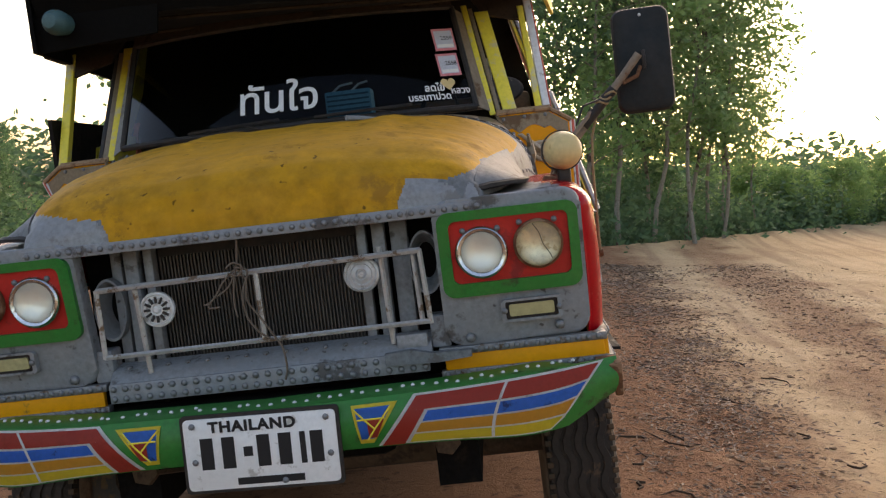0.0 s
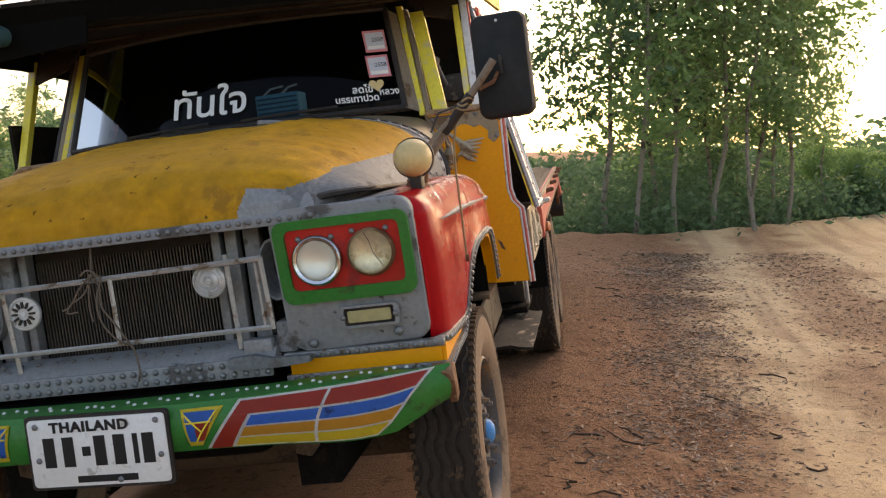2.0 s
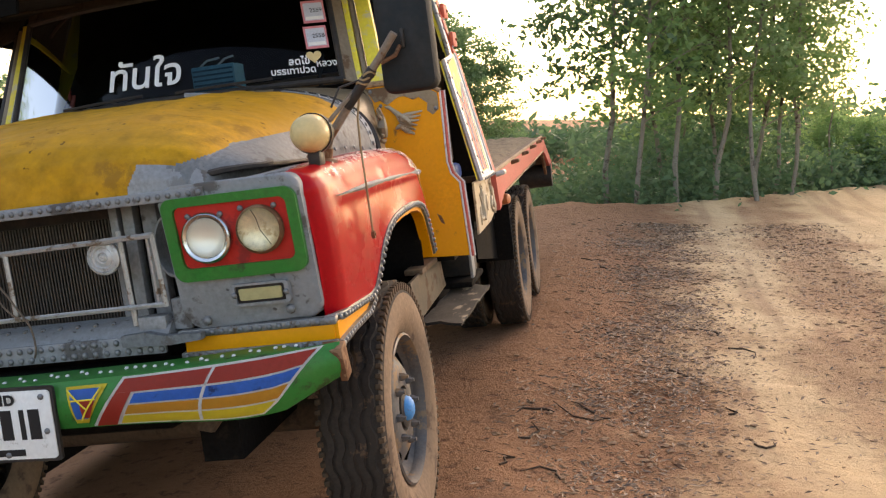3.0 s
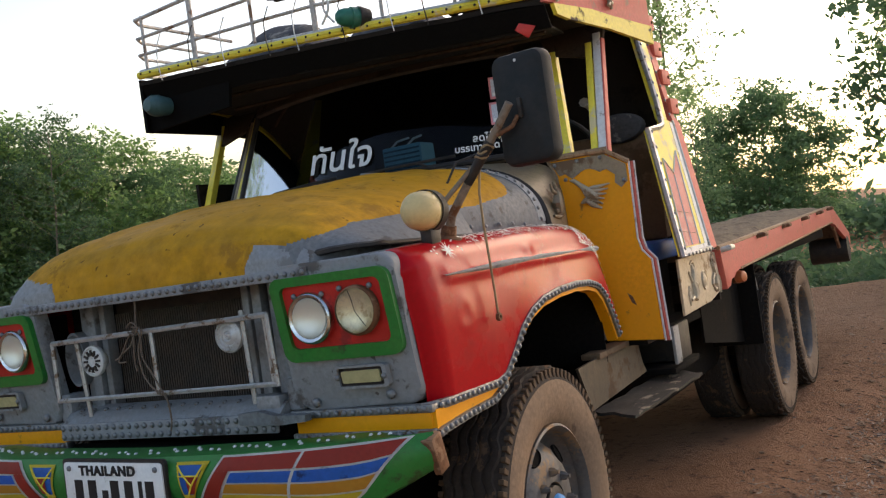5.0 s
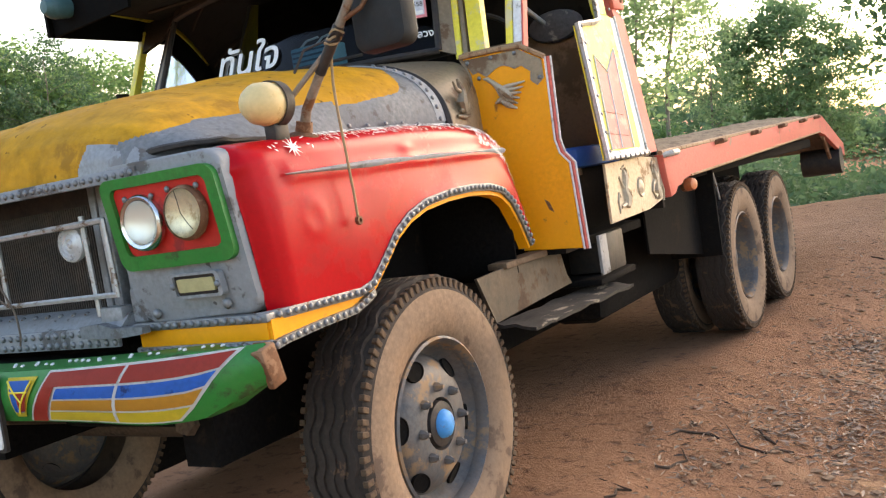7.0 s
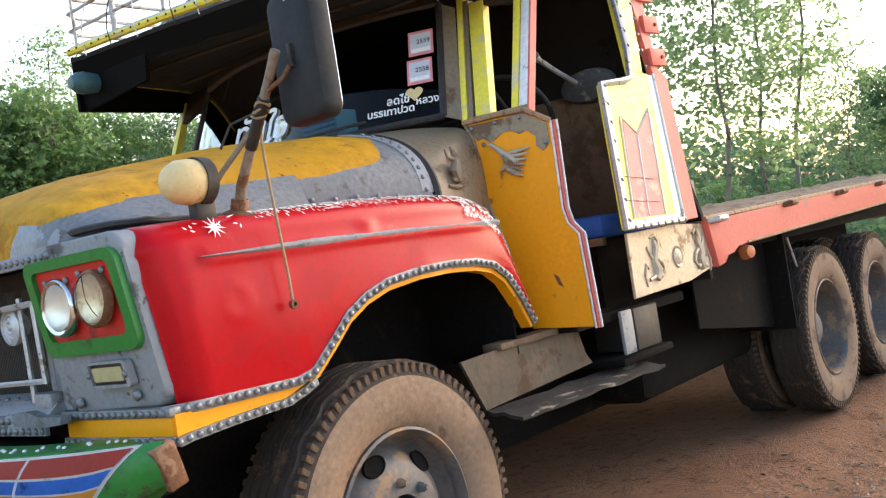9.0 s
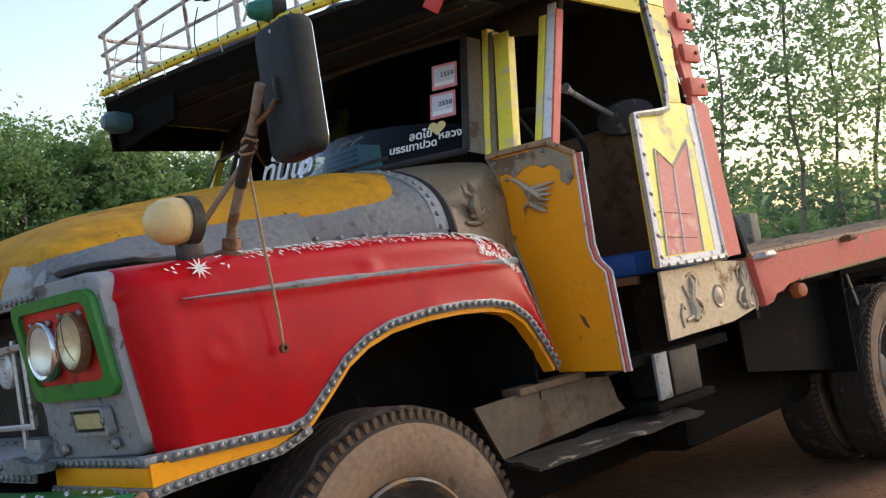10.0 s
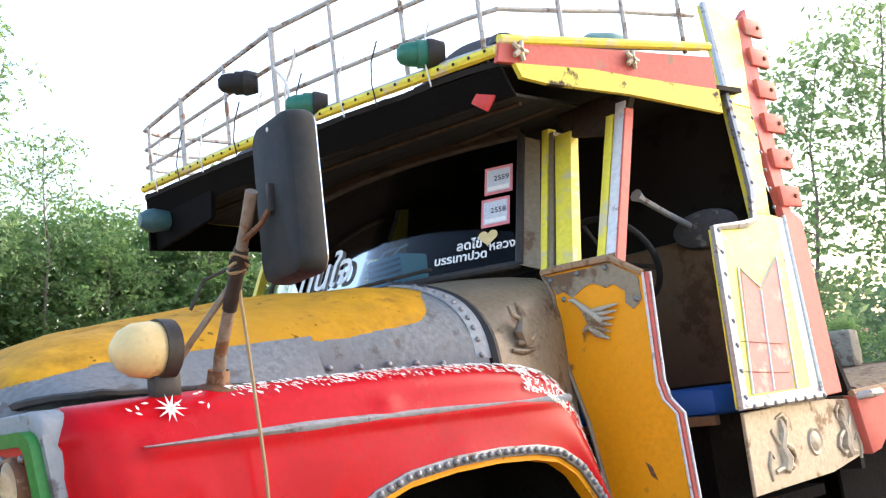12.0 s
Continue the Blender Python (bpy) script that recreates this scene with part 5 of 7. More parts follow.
# side openings and the boards behind them, leaning inward
def side_board(s, y, z, out=0.0):
    x = 1.255 - 0.25 * (z - 1.3) + out
    return Vector((lean_x(s, x, z), y, z))


for s in (-1, 1):
    face = [(2.25, 1.285), (2.78, 1.29), (3.07, 1.985), (2.965, 1.99), (3.20, 2.52), (3.45, 2.98), (3.20, 3.03), (3.03, 2.50), (2.90, 2.09), (2.83, 1.955), (2.74, 1.935), (2.52, 1.91)]
    sb = board(s, side_board, face[:4] + face[8:], LEMON, truck, "side_panel", 0, 0.02, "lemon side panel with a faded red dart and white edges")
    board(s, side_board, [(2.86, 1.99), (2.975, 1.99), (3.24, 2.50), (3.03, 2.50)], LEMON, sb, "side_post", 0.003, 0.03)
    board(s, side_board, [(3.03, 2.502), (3.24, 2.502), (3.51, 3.0), (3.20, 3.03)], LEMON, sb, "side_post", 0.003, 0.03)
    board(s, side_board, [(2.79, 1.285), (2.93, 1.29), (3.22, 1.985), (3.15, 2.02), (3.395, 2.60), (3.61, 3.1), (3.47, 3.0), (3.20, 2.48), (3.08, 1.985)], FADED_RED, truck, "rear_board", 0.004, 0.03, "faded red board with pegs")
    for k in range(6):
        z = 2.075 + 0.178 * k
        y = 3.15 + 0.425 * (z - 2.02)
        p0, p1 = side_board(s, y - 0.085, z, 0.016), side_board(s, y + 0.075, z + 0.008, 0.016)
        peg = part("peg", boxed(-0.012, 0.012, 0, (p1 - p0).length, -0.042, 0.042, 0.004, Matrix.Translation(p0) @ (p1 - p0).to_track_quat("Y", "Z").to_matrix().to_4x4()), FADED_RED, truck)
        part("peg_bolt", lathed([(0, 0.010), (0.008, 0.009), (0.010, 0)], 10, Matrix.Translation(p0.lerp(p1, 0.7) + Vector((s * 0.012, 0, 0))) @ Vector((s, 0, 0)).to_track_quat("Z", "Y").to_matrix().to_4x4()), RUST, peg)
    for pts in ([(2.355, 1.325), (2.615, 1.325), (2.865, 1.80), (2.665, 1.68), (2.585, 1.75)],):
        board(s, side_board, pts, FADED_PINK, sb, "painted_dart", 0.0025, 0.003, "", 0)
    for pts in ([(2.725, 1.32), (2.78, 1.32), (3.065, 1.98), (3.01, 1.98)], [(2.265, 1.29), (2.31, 1.32), (2.565, 1.90), (2.525, 1.905)], [(2.27, 1.288), (2.775, 1.292), (2.785, 1.322), (2.285, 1.318)]):
        board(s, side_board, pts, CHIPPED_WHITE, sb, "white_border", 0.002, 0.003, "", 0)
    part("dart_line", tubed([side_board(s, y, z, 0.004) for y, z in ((2.48, 1.33), (2.662, 1.68))], 0.004, 5), WHITE, sb)
    part("dart_edge", tubed([side_board(s, y, z, 0.004) for y, z in ((2.345, 1.325), (2.575, 1.765), (2.665, 1.69), (2.875, 1.815), (2.63, 1.325))], 0.004, 5), WHITE, sb)
    for y, z, w in ((2.40, 1.50, 0.25), (2.34, 1.40, 0.28)):
        part("board_joint", tubed([side_board(s, y, z, 0.005), side_board(s, y + w, z - 0.02, 0.005)], 0.0014, 4), RUST, sb)
    part("metal_edging", tubed([side_board(s, y, z, 0.004) for y, z in ((2.78, 1.29), (2.25, 1.287), (2.52, 1.912), (2.74, 1.937), (2.82, 1.955), (2.90, 2.09), (3.03, 2.50), (3.20, 3.03))], 0.016, 6), STEEL, sb)
    part("metal_edging", tubed([side_board(s, y, z, 0.004) for y, z in ((2.78, 1.29), (3.075, 1.99))], 0.008, 6), CHIPPED_WHITE, sb)
    rivets([side_board(s, y, z, 0.018) for y, z in [(2.27 + 0.25 * k / 7, 1.32 + 0.58 * k / 7) for k in range(8)] + [(2.30 + 0.066 * k, 1.288) for k in range(8)] + [(2.91 + 0.12 * k / 5, 2.12 + 0.38 * k / 5) for k in range(6)] + [(3.00 + 0.15 * k / 5, 2.02 + 0.42 * k / 5) for k in range(6)]], (s, 0, 0.2), sb)

    # embossed sheet below
    def low(s_, y, z, out=0.0):
        return Vector((s_ * (1.212 + out), y, z))

    em = board(s, low, [(2.335, 1.27), (2.33, 1.005), (2.86, 1.018), (3.08, 1.05), (3.15, 1.06), (3.19, 1.10), (3.20, 1.25), (2.80, 1.277)], BRASS, truck, "embossed_sheet", 0, 0.012, "tarnished embossed metal sheet under the side panel")
    g = bmesh.new()
    lathe(g, [(0, 0.05), (0.008, 0.045), (0.004, 0.035), (0.012, 0.02), (0.014, 0)], 20, Matrix.Translation((s * 1.212, 2.76, 1.135)) @ Vector((s, 0, 0)).to_track_quat("Z", "Y").to_matrix().to_4x4())
    for y0 in (2.53, 3.0):
        sg = 1 if y0 < 2.8 else -1
        for pts, r in (([(0, 1.06), (0.02, 1.10), (0.0, 1.14), (0.025, 1.19), (0.02, 1.23)], [0.02, 0.026, 0.018, 0.02, 0.008]), ([(-0.05, 1.20), (-0.02, 1.16), (0.0, 1.14)], [0.006, 0.009, 0.01]), ([(0.05, 1.07), (0.02, 1.08), (-0.06, 1.065)], [0.012, 0.014, 0.008]), ([(0.02, 1.15), (0.06, 1.13), (0.075, 1.10), (0.05, 1.075)], [0.010, 0.012, 0.010, 0.006]), ([(-0.085, 1.04), (-0.095, 1.09), (-0.075, 1.13), (-0.055, 1.11)], [0.005, 0.008, 0.007, 0.004]), ([(-0.01, 1.235), (0.03, 1.243), (0.055, 1.225), (0.05, 1.195)], [0.004, 0.009, 0.009, 0.005])):
            part("relief", tubed([(s * 1.213, y0 + sg * a, z) for a, z in pts], r, 8), BRASS, em)
    part("relief_boss", g, BRASS, em)

# cab shell behind and above; its near-black lining has the shade in its colour
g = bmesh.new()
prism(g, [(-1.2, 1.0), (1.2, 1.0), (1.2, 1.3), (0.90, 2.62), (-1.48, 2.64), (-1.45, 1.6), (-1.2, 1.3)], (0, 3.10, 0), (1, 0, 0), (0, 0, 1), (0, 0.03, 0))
part("cab_back", g, CAB_WOOD, truck, "wooden back wall of the cab, coloured dark as shade")
# board added to shut sky light out on the far side
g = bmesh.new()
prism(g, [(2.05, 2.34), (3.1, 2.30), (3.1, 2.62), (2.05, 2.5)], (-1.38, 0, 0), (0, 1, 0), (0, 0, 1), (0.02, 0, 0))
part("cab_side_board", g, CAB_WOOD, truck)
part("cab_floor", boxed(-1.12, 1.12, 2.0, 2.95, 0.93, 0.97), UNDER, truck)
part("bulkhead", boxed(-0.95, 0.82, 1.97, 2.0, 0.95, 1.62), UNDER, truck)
# dark board added to cover bright sky seen through the windscreen
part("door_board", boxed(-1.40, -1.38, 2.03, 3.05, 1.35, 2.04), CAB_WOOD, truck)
seat = part("bench_seat", boxed(-1.0, 1.06, 2.42, 3.0, 1.265, 1.365, 0.03), BLUE_SHEET, truck, "bench seat under a blue sheet")
part("seat_back", boxed(-1.0, 1.02, 2.92, 3.02, 1.365, 1.97, 0.03), BACK_WOOD, seat)
part("seat_edge", boxed(-1.0, 1.07, 2.39, 2.42, 1.235, 1.268, 0.004), BACK_WOOD, seat)
part("headrest", lathed([(0, 0.0), (0, 0.085), (0.03, 0.10), (0.06, 0.09), (0.075, 0.05), (0.078, 0)], 24, Matrix.Translation((0.84, 2.93, 1.985)) @ F.to_track_quat("Z", "Y").to_matrix().to_4x4() @ Matrix.Diagonal((1.5, 0.8, 1, 1))), GREY_CLOTH, seat, "low grey padded headrest")
part("seat_box", boxed(-1.0, 1.0, 2.45, 2.9, 0.97, 1.265), UNDER, seat)
m = pose(0.62, 2.55, 1.88, -58, 0, 0)
wheel_ = part("steering_wheel", tubed([m @ Vector((0.20 * math.cos(a), 0.20 * math.sin(a), 0)) for a in (2 * math.pi * k / 28 for k in range(29))], 0.013, 8), MIRROR_SHELL, truck, "dark steering wheel")
part("steering_column", tubed([m @ Vector((0, 0, 0)), m @ Vector((0, 0, -0.4))], 0.022, 8), BLACK, wheel_)
for a in (0.3, 2.4, 4.5):
    part("spoke", tubed([m @ Vector((0, 0, 0)), m @ Vector((0.2 * math.cos(a), 0.2 * math.sin(a), 0))], 0.009, 6), BLACK, wheel_)
part("gear_lever", tubed([(0.80, 2.90, 1.995), (0.80, 2.70, 2.05), (0.80, 2.56, 2.095), (0.80, 2.52, 2.11)], [0.012, 0.012, 0.013, 0.026], 8), STEEL, truck, "bent pale lever with a knob")

# ---- roof, visor and rack ----
VL, VR, VB = Vector((-1.13, 1.45, 2.555)), Vector((1.0, 1.635, 2.462)), Vector((0.98, 3.12, 2.60))
VLB = Vector((-1.50, 3.12, 2.63))


def visor(u, v):
    """u from its right to its left, v from the front rail to the back."""
    f = VL.lerp(VR, u)
    f.y -= 0.045 * math.sin(math.pi * u)
    b = VLB.lerp(VB, u)
    return f.lerp(b, v)


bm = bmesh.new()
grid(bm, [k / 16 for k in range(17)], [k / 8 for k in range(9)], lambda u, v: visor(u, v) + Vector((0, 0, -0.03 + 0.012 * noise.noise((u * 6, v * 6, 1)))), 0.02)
roof = part("roof", bm, CAB_WOOD, truck, "sagging brown roof and sun visor over the windscreen, darkened as shade")
# edge and lining wear colours that already hold the visor's shade
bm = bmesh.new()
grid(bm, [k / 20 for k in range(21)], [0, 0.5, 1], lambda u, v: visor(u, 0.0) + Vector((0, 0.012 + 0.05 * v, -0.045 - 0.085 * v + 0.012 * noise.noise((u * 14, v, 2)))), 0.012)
part("visor_edge", bm, VISOR_SHADE, roof, "black ragged visor edge")
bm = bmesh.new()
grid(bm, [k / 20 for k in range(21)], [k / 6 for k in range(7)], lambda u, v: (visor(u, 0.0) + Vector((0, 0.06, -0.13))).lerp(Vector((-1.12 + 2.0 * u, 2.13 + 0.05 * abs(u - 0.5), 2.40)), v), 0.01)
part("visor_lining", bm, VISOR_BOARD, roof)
for v in (0.22, 0.74):
    part("visor_batten", tubed([(visor(u, 0.0) + Vector((0, 0.06, -0.145))).lerp(Vector((-0.98 + 1.86 * u, 2.13, 2.385)), v) for u in (0.02, 0.3, 0.6, 0.98)], 0.010, 5), BATTEN, roof)
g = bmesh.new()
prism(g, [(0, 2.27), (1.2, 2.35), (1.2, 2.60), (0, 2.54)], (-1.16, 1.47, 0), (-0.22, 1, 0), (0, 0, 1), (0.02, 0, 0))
part("visor_side", g, VISOR_SHADE, roof)
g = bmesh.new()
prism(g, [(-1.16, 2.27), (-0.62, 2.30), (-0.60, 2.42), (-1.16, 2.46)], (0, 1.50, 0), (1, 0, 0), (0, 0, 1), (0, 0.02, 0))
part("visor_flap", g, VISOR_SHADE, roof)
rail = part("visor_rail", tubed([visor(k / 16, 0) for k in range(17)], 0.019, 8), LEMON, roof, "lemon yellow rail with black spots")
rng = random.Random(2)
for k in range(34):
    p = visor((k + 0.5) / 34, 0) + Vector((0, -0.019, 0.004 * rng.uniform(-1, 1)))
    piece("spot", RIVET_SPOT if k else (RIVET_SPOT := rivet_mesh(0.006, PLATE_INK, "spot")), rail, Matrix.Translation(p) @ F.to_track_quat("Z", "Y").to_matrix().to_4x4())


def fascia(y, q):
    """The painted board along the roof's side."""
    t = (y - 1.64) / 0.95
    x = 1.01 + 0.15 * t
    return Vector((x, y, 2.37 - 0.040 * t + (0.12 + 0.125 * t) * q))


for s in (-1, 1):
    def fs(y, q, out=0.0):
        p = fascia(y, q)
        return Vector((s * (p.x + out) - (0.30 * (p.z - 1.35) * 0.5 if s < 0 else 0), p.y, p.z + (0.06 if s < 0 else 0)))

    def fboard(name, outline, mat, out, label=""):
        g = bmesh.new()
        a = [g.verts.new(fs(y, q, out)) for y, q in outline]
        c = [g.verts.new(fs(y, q, out - 0.018)) for y, q in outline]
        g.faces.new(a)
        for i in range(len(a)):
            g.faces.new((a[i], c[i], c[(i + 1) % len(a)], a[(i + 1) % len(a)]))
        return part(name, g, mat, roof, label)

    fboard("fascia_lower", [(1.70, 0.05), (1.80, 0.0), (2.15, 0.06), (2.60, 0.0), (2.60, 0.36), (2.2, 0.40), (2.0, 0.46), (1.78, 0.42), (1.68, 0.40)], SCORCHED, 0.012, "yellow scalloped roof board, scorched at its edge")
    fboard("fascia_upper", [(1.62, 0.42), (1.75, 0.44), (2.0, 0.46), (2.2, 0.42), (2.60, 0.38), (2.60, 0.88), (1.64, 0.98)], FADED_RED, 0.004, "faded red roof board with small flowers")
    for y in (1.70, 2.18):
        g = bmesh.new()
        for k in range(5):
            a = 2 * math.pi * k / 5
            tube(g, [fs(y, 0.72, 0.016) + Vector((0, 0.008 * math.cos(a), 0.008 * math.sin(a))), fs(y, 0.72, 0.016) + Vector((0, 0.034 * math.cos(a), 0.034 * math.sin(a)))], [0.011, 0.008], 6)
        part("flower_ornament", g, BRASS, roof)
    part("side_rail", tubed([fs(y, 1.05) for y in (1.64, 1.9, 2.2, 2.6)], 0.017, 8), LEMON, roof)
# hanging red flap at the visor's corner
part("hanging_flap", boxed(-0.034, 0.034, -0.004, 0.004, -0.045, 0.028, 0.003, pose(0.905, 1.66, 2.352, 0, 38, 20)), LAMP_RED, roof, "small red flap hanging from the visor")
part("flap_strap", tubed([(0.92, 1.66, 2.46), (0.91, 1.655, 2.41), (0.90, 1.655, 2.385)], 0.016, 6), BLACK, roof)

rack = new("roof_rack")
rack.parent = truck
tagged(rack, "pale welded pipe rack round the roof")


def rise(u):
    return 1 + 0.5 * min(1.0, u / 0.5)


def rack_line(h):
    """One rail of the rack, h above the roof's edge, rounded at its right front corner."""
    pts = [Vector((-1.22, 2.3, 2.60 + h)), Vector((-1.21, 1.75, 2.59 + h)), Vector((-1.19, 1.56, 2.58 + h)), Vector((-1.13, 1.47, 2.575 + h))]
    pts += [visor(u, 0) + Vector((0, 0.02, 0.02 + h * rise(u))) for u in (0.06, 0.2, 0.35, 0.5, 0.65, 0.8, 0.94)]
    h *= rise(1)
    pts += [VR + Vector((-0.02, 0.05, 0.03 + h)), VR + Vector((0.02, 0.2, 0.04 + h)), Vector((1.08, 2.2, 2.55 + h)), Vector((1.12, 2.6, 2.6 + h))]
    return pts


for h, r, mat in ((0.0, 0.015, STEEL), (0.085, 0.0085, RACK), (0.17, 0.0085, RACK), (0.265, 0.010, RACK)):
    part("rack_rail", tubed(rack_line(h), r, 7), mat, rack)
for u in (0.02, 0.17, 0.34, 0.50, 0.66, 0.82, 0.97):
    p = visor(u, 0) + Vector((0, 0.02, 0.0))
    part("rack_post", tubed([p, p + Vector((0, 0, 0.03 + 0.265 * rise(u)))], 0.009 if u not in (0.17, 0.5) else 0.014, 7), RACK, rack)
for y in (1.9, 2.2, 2.5):
    p = Vector((1.02 + 0.12 * (y - 1.64), y, 2.49 + 0.08 * (y - 1.64)))
    part("rack_post", tubed([p, p + Vector((0, 0, 0.42))], 0.009, 7), RACK, rack)
for u, w in ((0.52, 1), (0.55, -1)):
    p = visor(u, 0) + Vector((0, 0.01, 0.05))
    part("scroll", tubed([p + Vector((0.05 * w * math.sin(k * 0.55), 0, 0.03 * k)) for k in range(9)], 0.006, 6), CHIPPED_WHITE, rack)
rng = random.Random(9)
for k in range(9):
    p = visor(0.06 + 0.1 * k + 0.03 * rng.random(), 0)
    part("wire_tie", tubed([p + Vector((0.01, -0.02, -0.05)), p + Vector((0, -0.025, 0.03)), p + Vector((-0.02, 0.0, 0.12)), p + Vector((0.01, 0.01, 0.19))], 0.003, 5), BLACK if k % 2 else CHIPPED_WHITE, rack)
for u, mat, dz in ((0.60, LAMP_GREEN, 0.045), (0.865, LAMP_GREEN, 0.07), (0.41, MIRROR_SHELL, 0.25)):
    p = visor(u, 0) + Vector((0, -0.03, dz))
    m = Matrix.Translation(p) @ Vector((-0.55, -0.8, 0.05)).to_track_quat("Z", "Y").to_matrix().to_4x4()
    lamp = part("marker_lamp", lathed([(-0.075, 0), (-0.075, 0.03), (-0.05, 0.045), (0, 0.048), (0, 0.042), (0.03, 0.040), (0.055, 0.032), (0.066, 0.018), (0.068, 0)], 20, m), mat, rack, "cone-shaped green marker lamp" if mat is LAMP_GREEN else "dark lamp housing")
    part("lamp_base", lathed([(-0.09, 0), (-0.09, 0.040), (-0.05, 0.051), (-0.034, 0.051)], 20, m), BLACK, lamp)
m = Matrix.Translation((-1.02, 1.43, 2.38)) @ Vector((-0.1, -1, 0)).to_track_quat("Z", "Y").to_matrix().to_4x4()
part("marker_lamp", lathed([(-0.07, 0), (-0.07, 0.045), (0, 0.055), (0.03, 0.05), (0.06, 0.03), (0.065, 0)], 20, m), material("teal lamp", (0.05, 0.12, 0.13), 0.4, vary=0.15), roof, "teal marker lamp under the visor")

for x0, x1, y0, y1, h, sd in ((-0.75, -0.2, 1.62, 2.1, 0.17, 1), (0.50, 0.98, 1.72, 2.15, 0.10, 2), (-0.1, 0.35, 1.8, 2.3, 0.12, 3), (0.72, 1.02, 2.16, 2.50, 0.17, 4)):
    g = bmesh.new()
    cx, cy = (x0 + x1) / 2, (y0 + y1) / 2
    grid(g, [k / 14 for k in range(15)], [k / 14 for k in range(15)], lambda u, v: Vector((x0 + (x1 - x0) * u, y0 + (y1 - y0) * v, 2.525 + h * (max(0, math.sin(math.pi * u) * math.sin(math.pi * v))) ** 0.4 + 0.035 * noise.noise((u * 4, v * 4, sd)))), 0.01)
    tagged(mesh_object("tarpaulin", g, LAMP_GREEN if sd == 4 else GREY_CLOTH), "crumpled green cloth bundle on the roof rack" if sd == 4 else "crumpled grey tarpaulin bundle on the roof rack", "tarpaulin", "bundles on the roof").matrix_basis = SLOPE

# ---- fender lamp, mirror pole, mirror, cord ----
m = Matrix.Translation((0.972, 0.455, 1.585)) @ Vector((0.05, -1, 0.02)).to_track_quat("Z", "Y").to_matrix().to_4x4()
fl = part("fender_lamp", lathed([(-0.065, 0.0), (-0.062, 0.045), (-0.045, 0.058), (0.0, 0.061), (0.035, 0.057), (0.06, 0.044), (0.076, 0.024), (0.081, 0)], 32, m), CREAM, truck, "cream bullet-shaped lamp on the fender")
part("lamp_band", lathed([(-0.05, 0.0625), (-0.05, 0.066), (-0.015, 0.066), (-0.015, 0.0625)], 32, m), BLACK, fl)
part("lamp_foot", boxed(0.950, 0.992, 0.455, 0.52, 1.478, 1.535, 0.010), BLACK, fl)

POLE = [Vector((0.958, 0.622, 1.50)), Vector((0.985, 0.617, 1.565)), Vector((1.09, 0.60, 1.685)), Vector((1.20, 0.578, 1.80)), Vector((1.258, 0.566, 1.868))]
pole = part("mirror_pole", tubed(POLE, [0.017, 0.0145, 0.0135, 0.013, 0.0135], 10), BAMBOO, truck, "weathered pole tied up as a mirror arm")
part("tape", tubed([POLE[2].lerp(POLE[3], q) for q in (-0.25, 0.3, 0.72)], 0.0165, 10), BLACK, pole)
part("pole_foot", lathed([(0, 0.05), (0.012, 0.045), (0.02, 0.026), (0.05, 0.024)], 16, pose(0.955, 0.62, 1.485, 0, 15, 0)), RUST, pole)
part("pole_stay", tubed([(0.94, 0.50, 1.51), (0.99, 0.55, 1.60), (1.09, 0.595, 1.70)], 0.008, 6), BAMBOO, pole)
for k in range(5):
    a = POLE[2].lerp(POLE[3], 0.35 + 0.06 * k)
    part("binding", tubed([a + Vector((0.019 * math.cos(q), 0.019 * math.sin(q), 0.005 * math.sin(2 * q + k))) for q in (2 * math.pi * i / 12 for i in range(13))], 0.004, 5), BLACK if k % 2 else ROPE, pole)
part("wire_end", tubed([(1.13, 0.59, 1.74), (1.06, 0.55, 1.72), (1.03, 0.53, 1.66)], 0.004, 5), BLACK, pole)
part("mirror_clamp", tubed([(1.20, 0.575, 1.78), (1.25, 0.585, 1.80), (1.265, 0.60, 1.83)], 0.007, 6), RUST, pole)
g = bmesh.new()
mm = pose(1.282, 0.635, 1.852, 0, 0, -6)
outline = rounded(-0.094, 0.094, -0.172, 0.172, 0.035, 6)
rowsv = []
for y, k in ((0.030, 0.97), (0.020, 1.0), (-0.01, 0.99), (-0.026, 0.93), (-0.033, 0.80)):
    rowsv.append([g.verts.new(mm @ Vector((x * k, y, z * (1 - (1 - k) * 0.5)))) for x, z in outline])
for a, c in zip(rowsv, rowsv[1:]):
    for i in range(len(a)):
        g.faces.new((a[i], a[(i + 1) % len(a)], c[(i + 1) % len(a)], c[i]))
g.faces.new(rowsv[-1])
g.faces.new(rowsv[0])
mir = part("wing_mirror", g, MIRROR_SHELL, truck, "tall black wing mirror seen from its shell")
g = bmesh.new()
prism(g, [(x * 0.94, z * 0.97) for x, z in outline], mm @ Vector((0, 0.031, 0)), mm.col[0].xyz, mm.col[2].xyz, mm.col[1].xyz * 0.003)
part("mirror_glass", g, material("mirror glass", (0.8, 0.82, 0.82), 0.03, 1.0, vary=0.02, bump=0), mir)
part("mirror_screw", boxed(-0.006, 0.006, -0.045, -0.026, -0.03, 0.03, 0.002, mm), BLACK, mir)
rivets([mm @ Vector((0.0, -0.030, 0.145))], F, mir, WHITE_RIVET_ME)
cord = [Vector((1.125, 0.60, 1.735)), Vector((1.105, 0.61, 1.68)), Vector((1.088, 0.625, 1.62)), Vector((1.082, 0.635, 1.53)), Vector((1.081, 0.645, 1.40)), Vector((1.080, 0.652, 1.30)), Vector((1.080, 0.653, 1.235))]
cd = part("cord", tubed(cord, 0.0042, 6), ROPE, truck, "thin tan cord hanging from the pole with a metal nut")
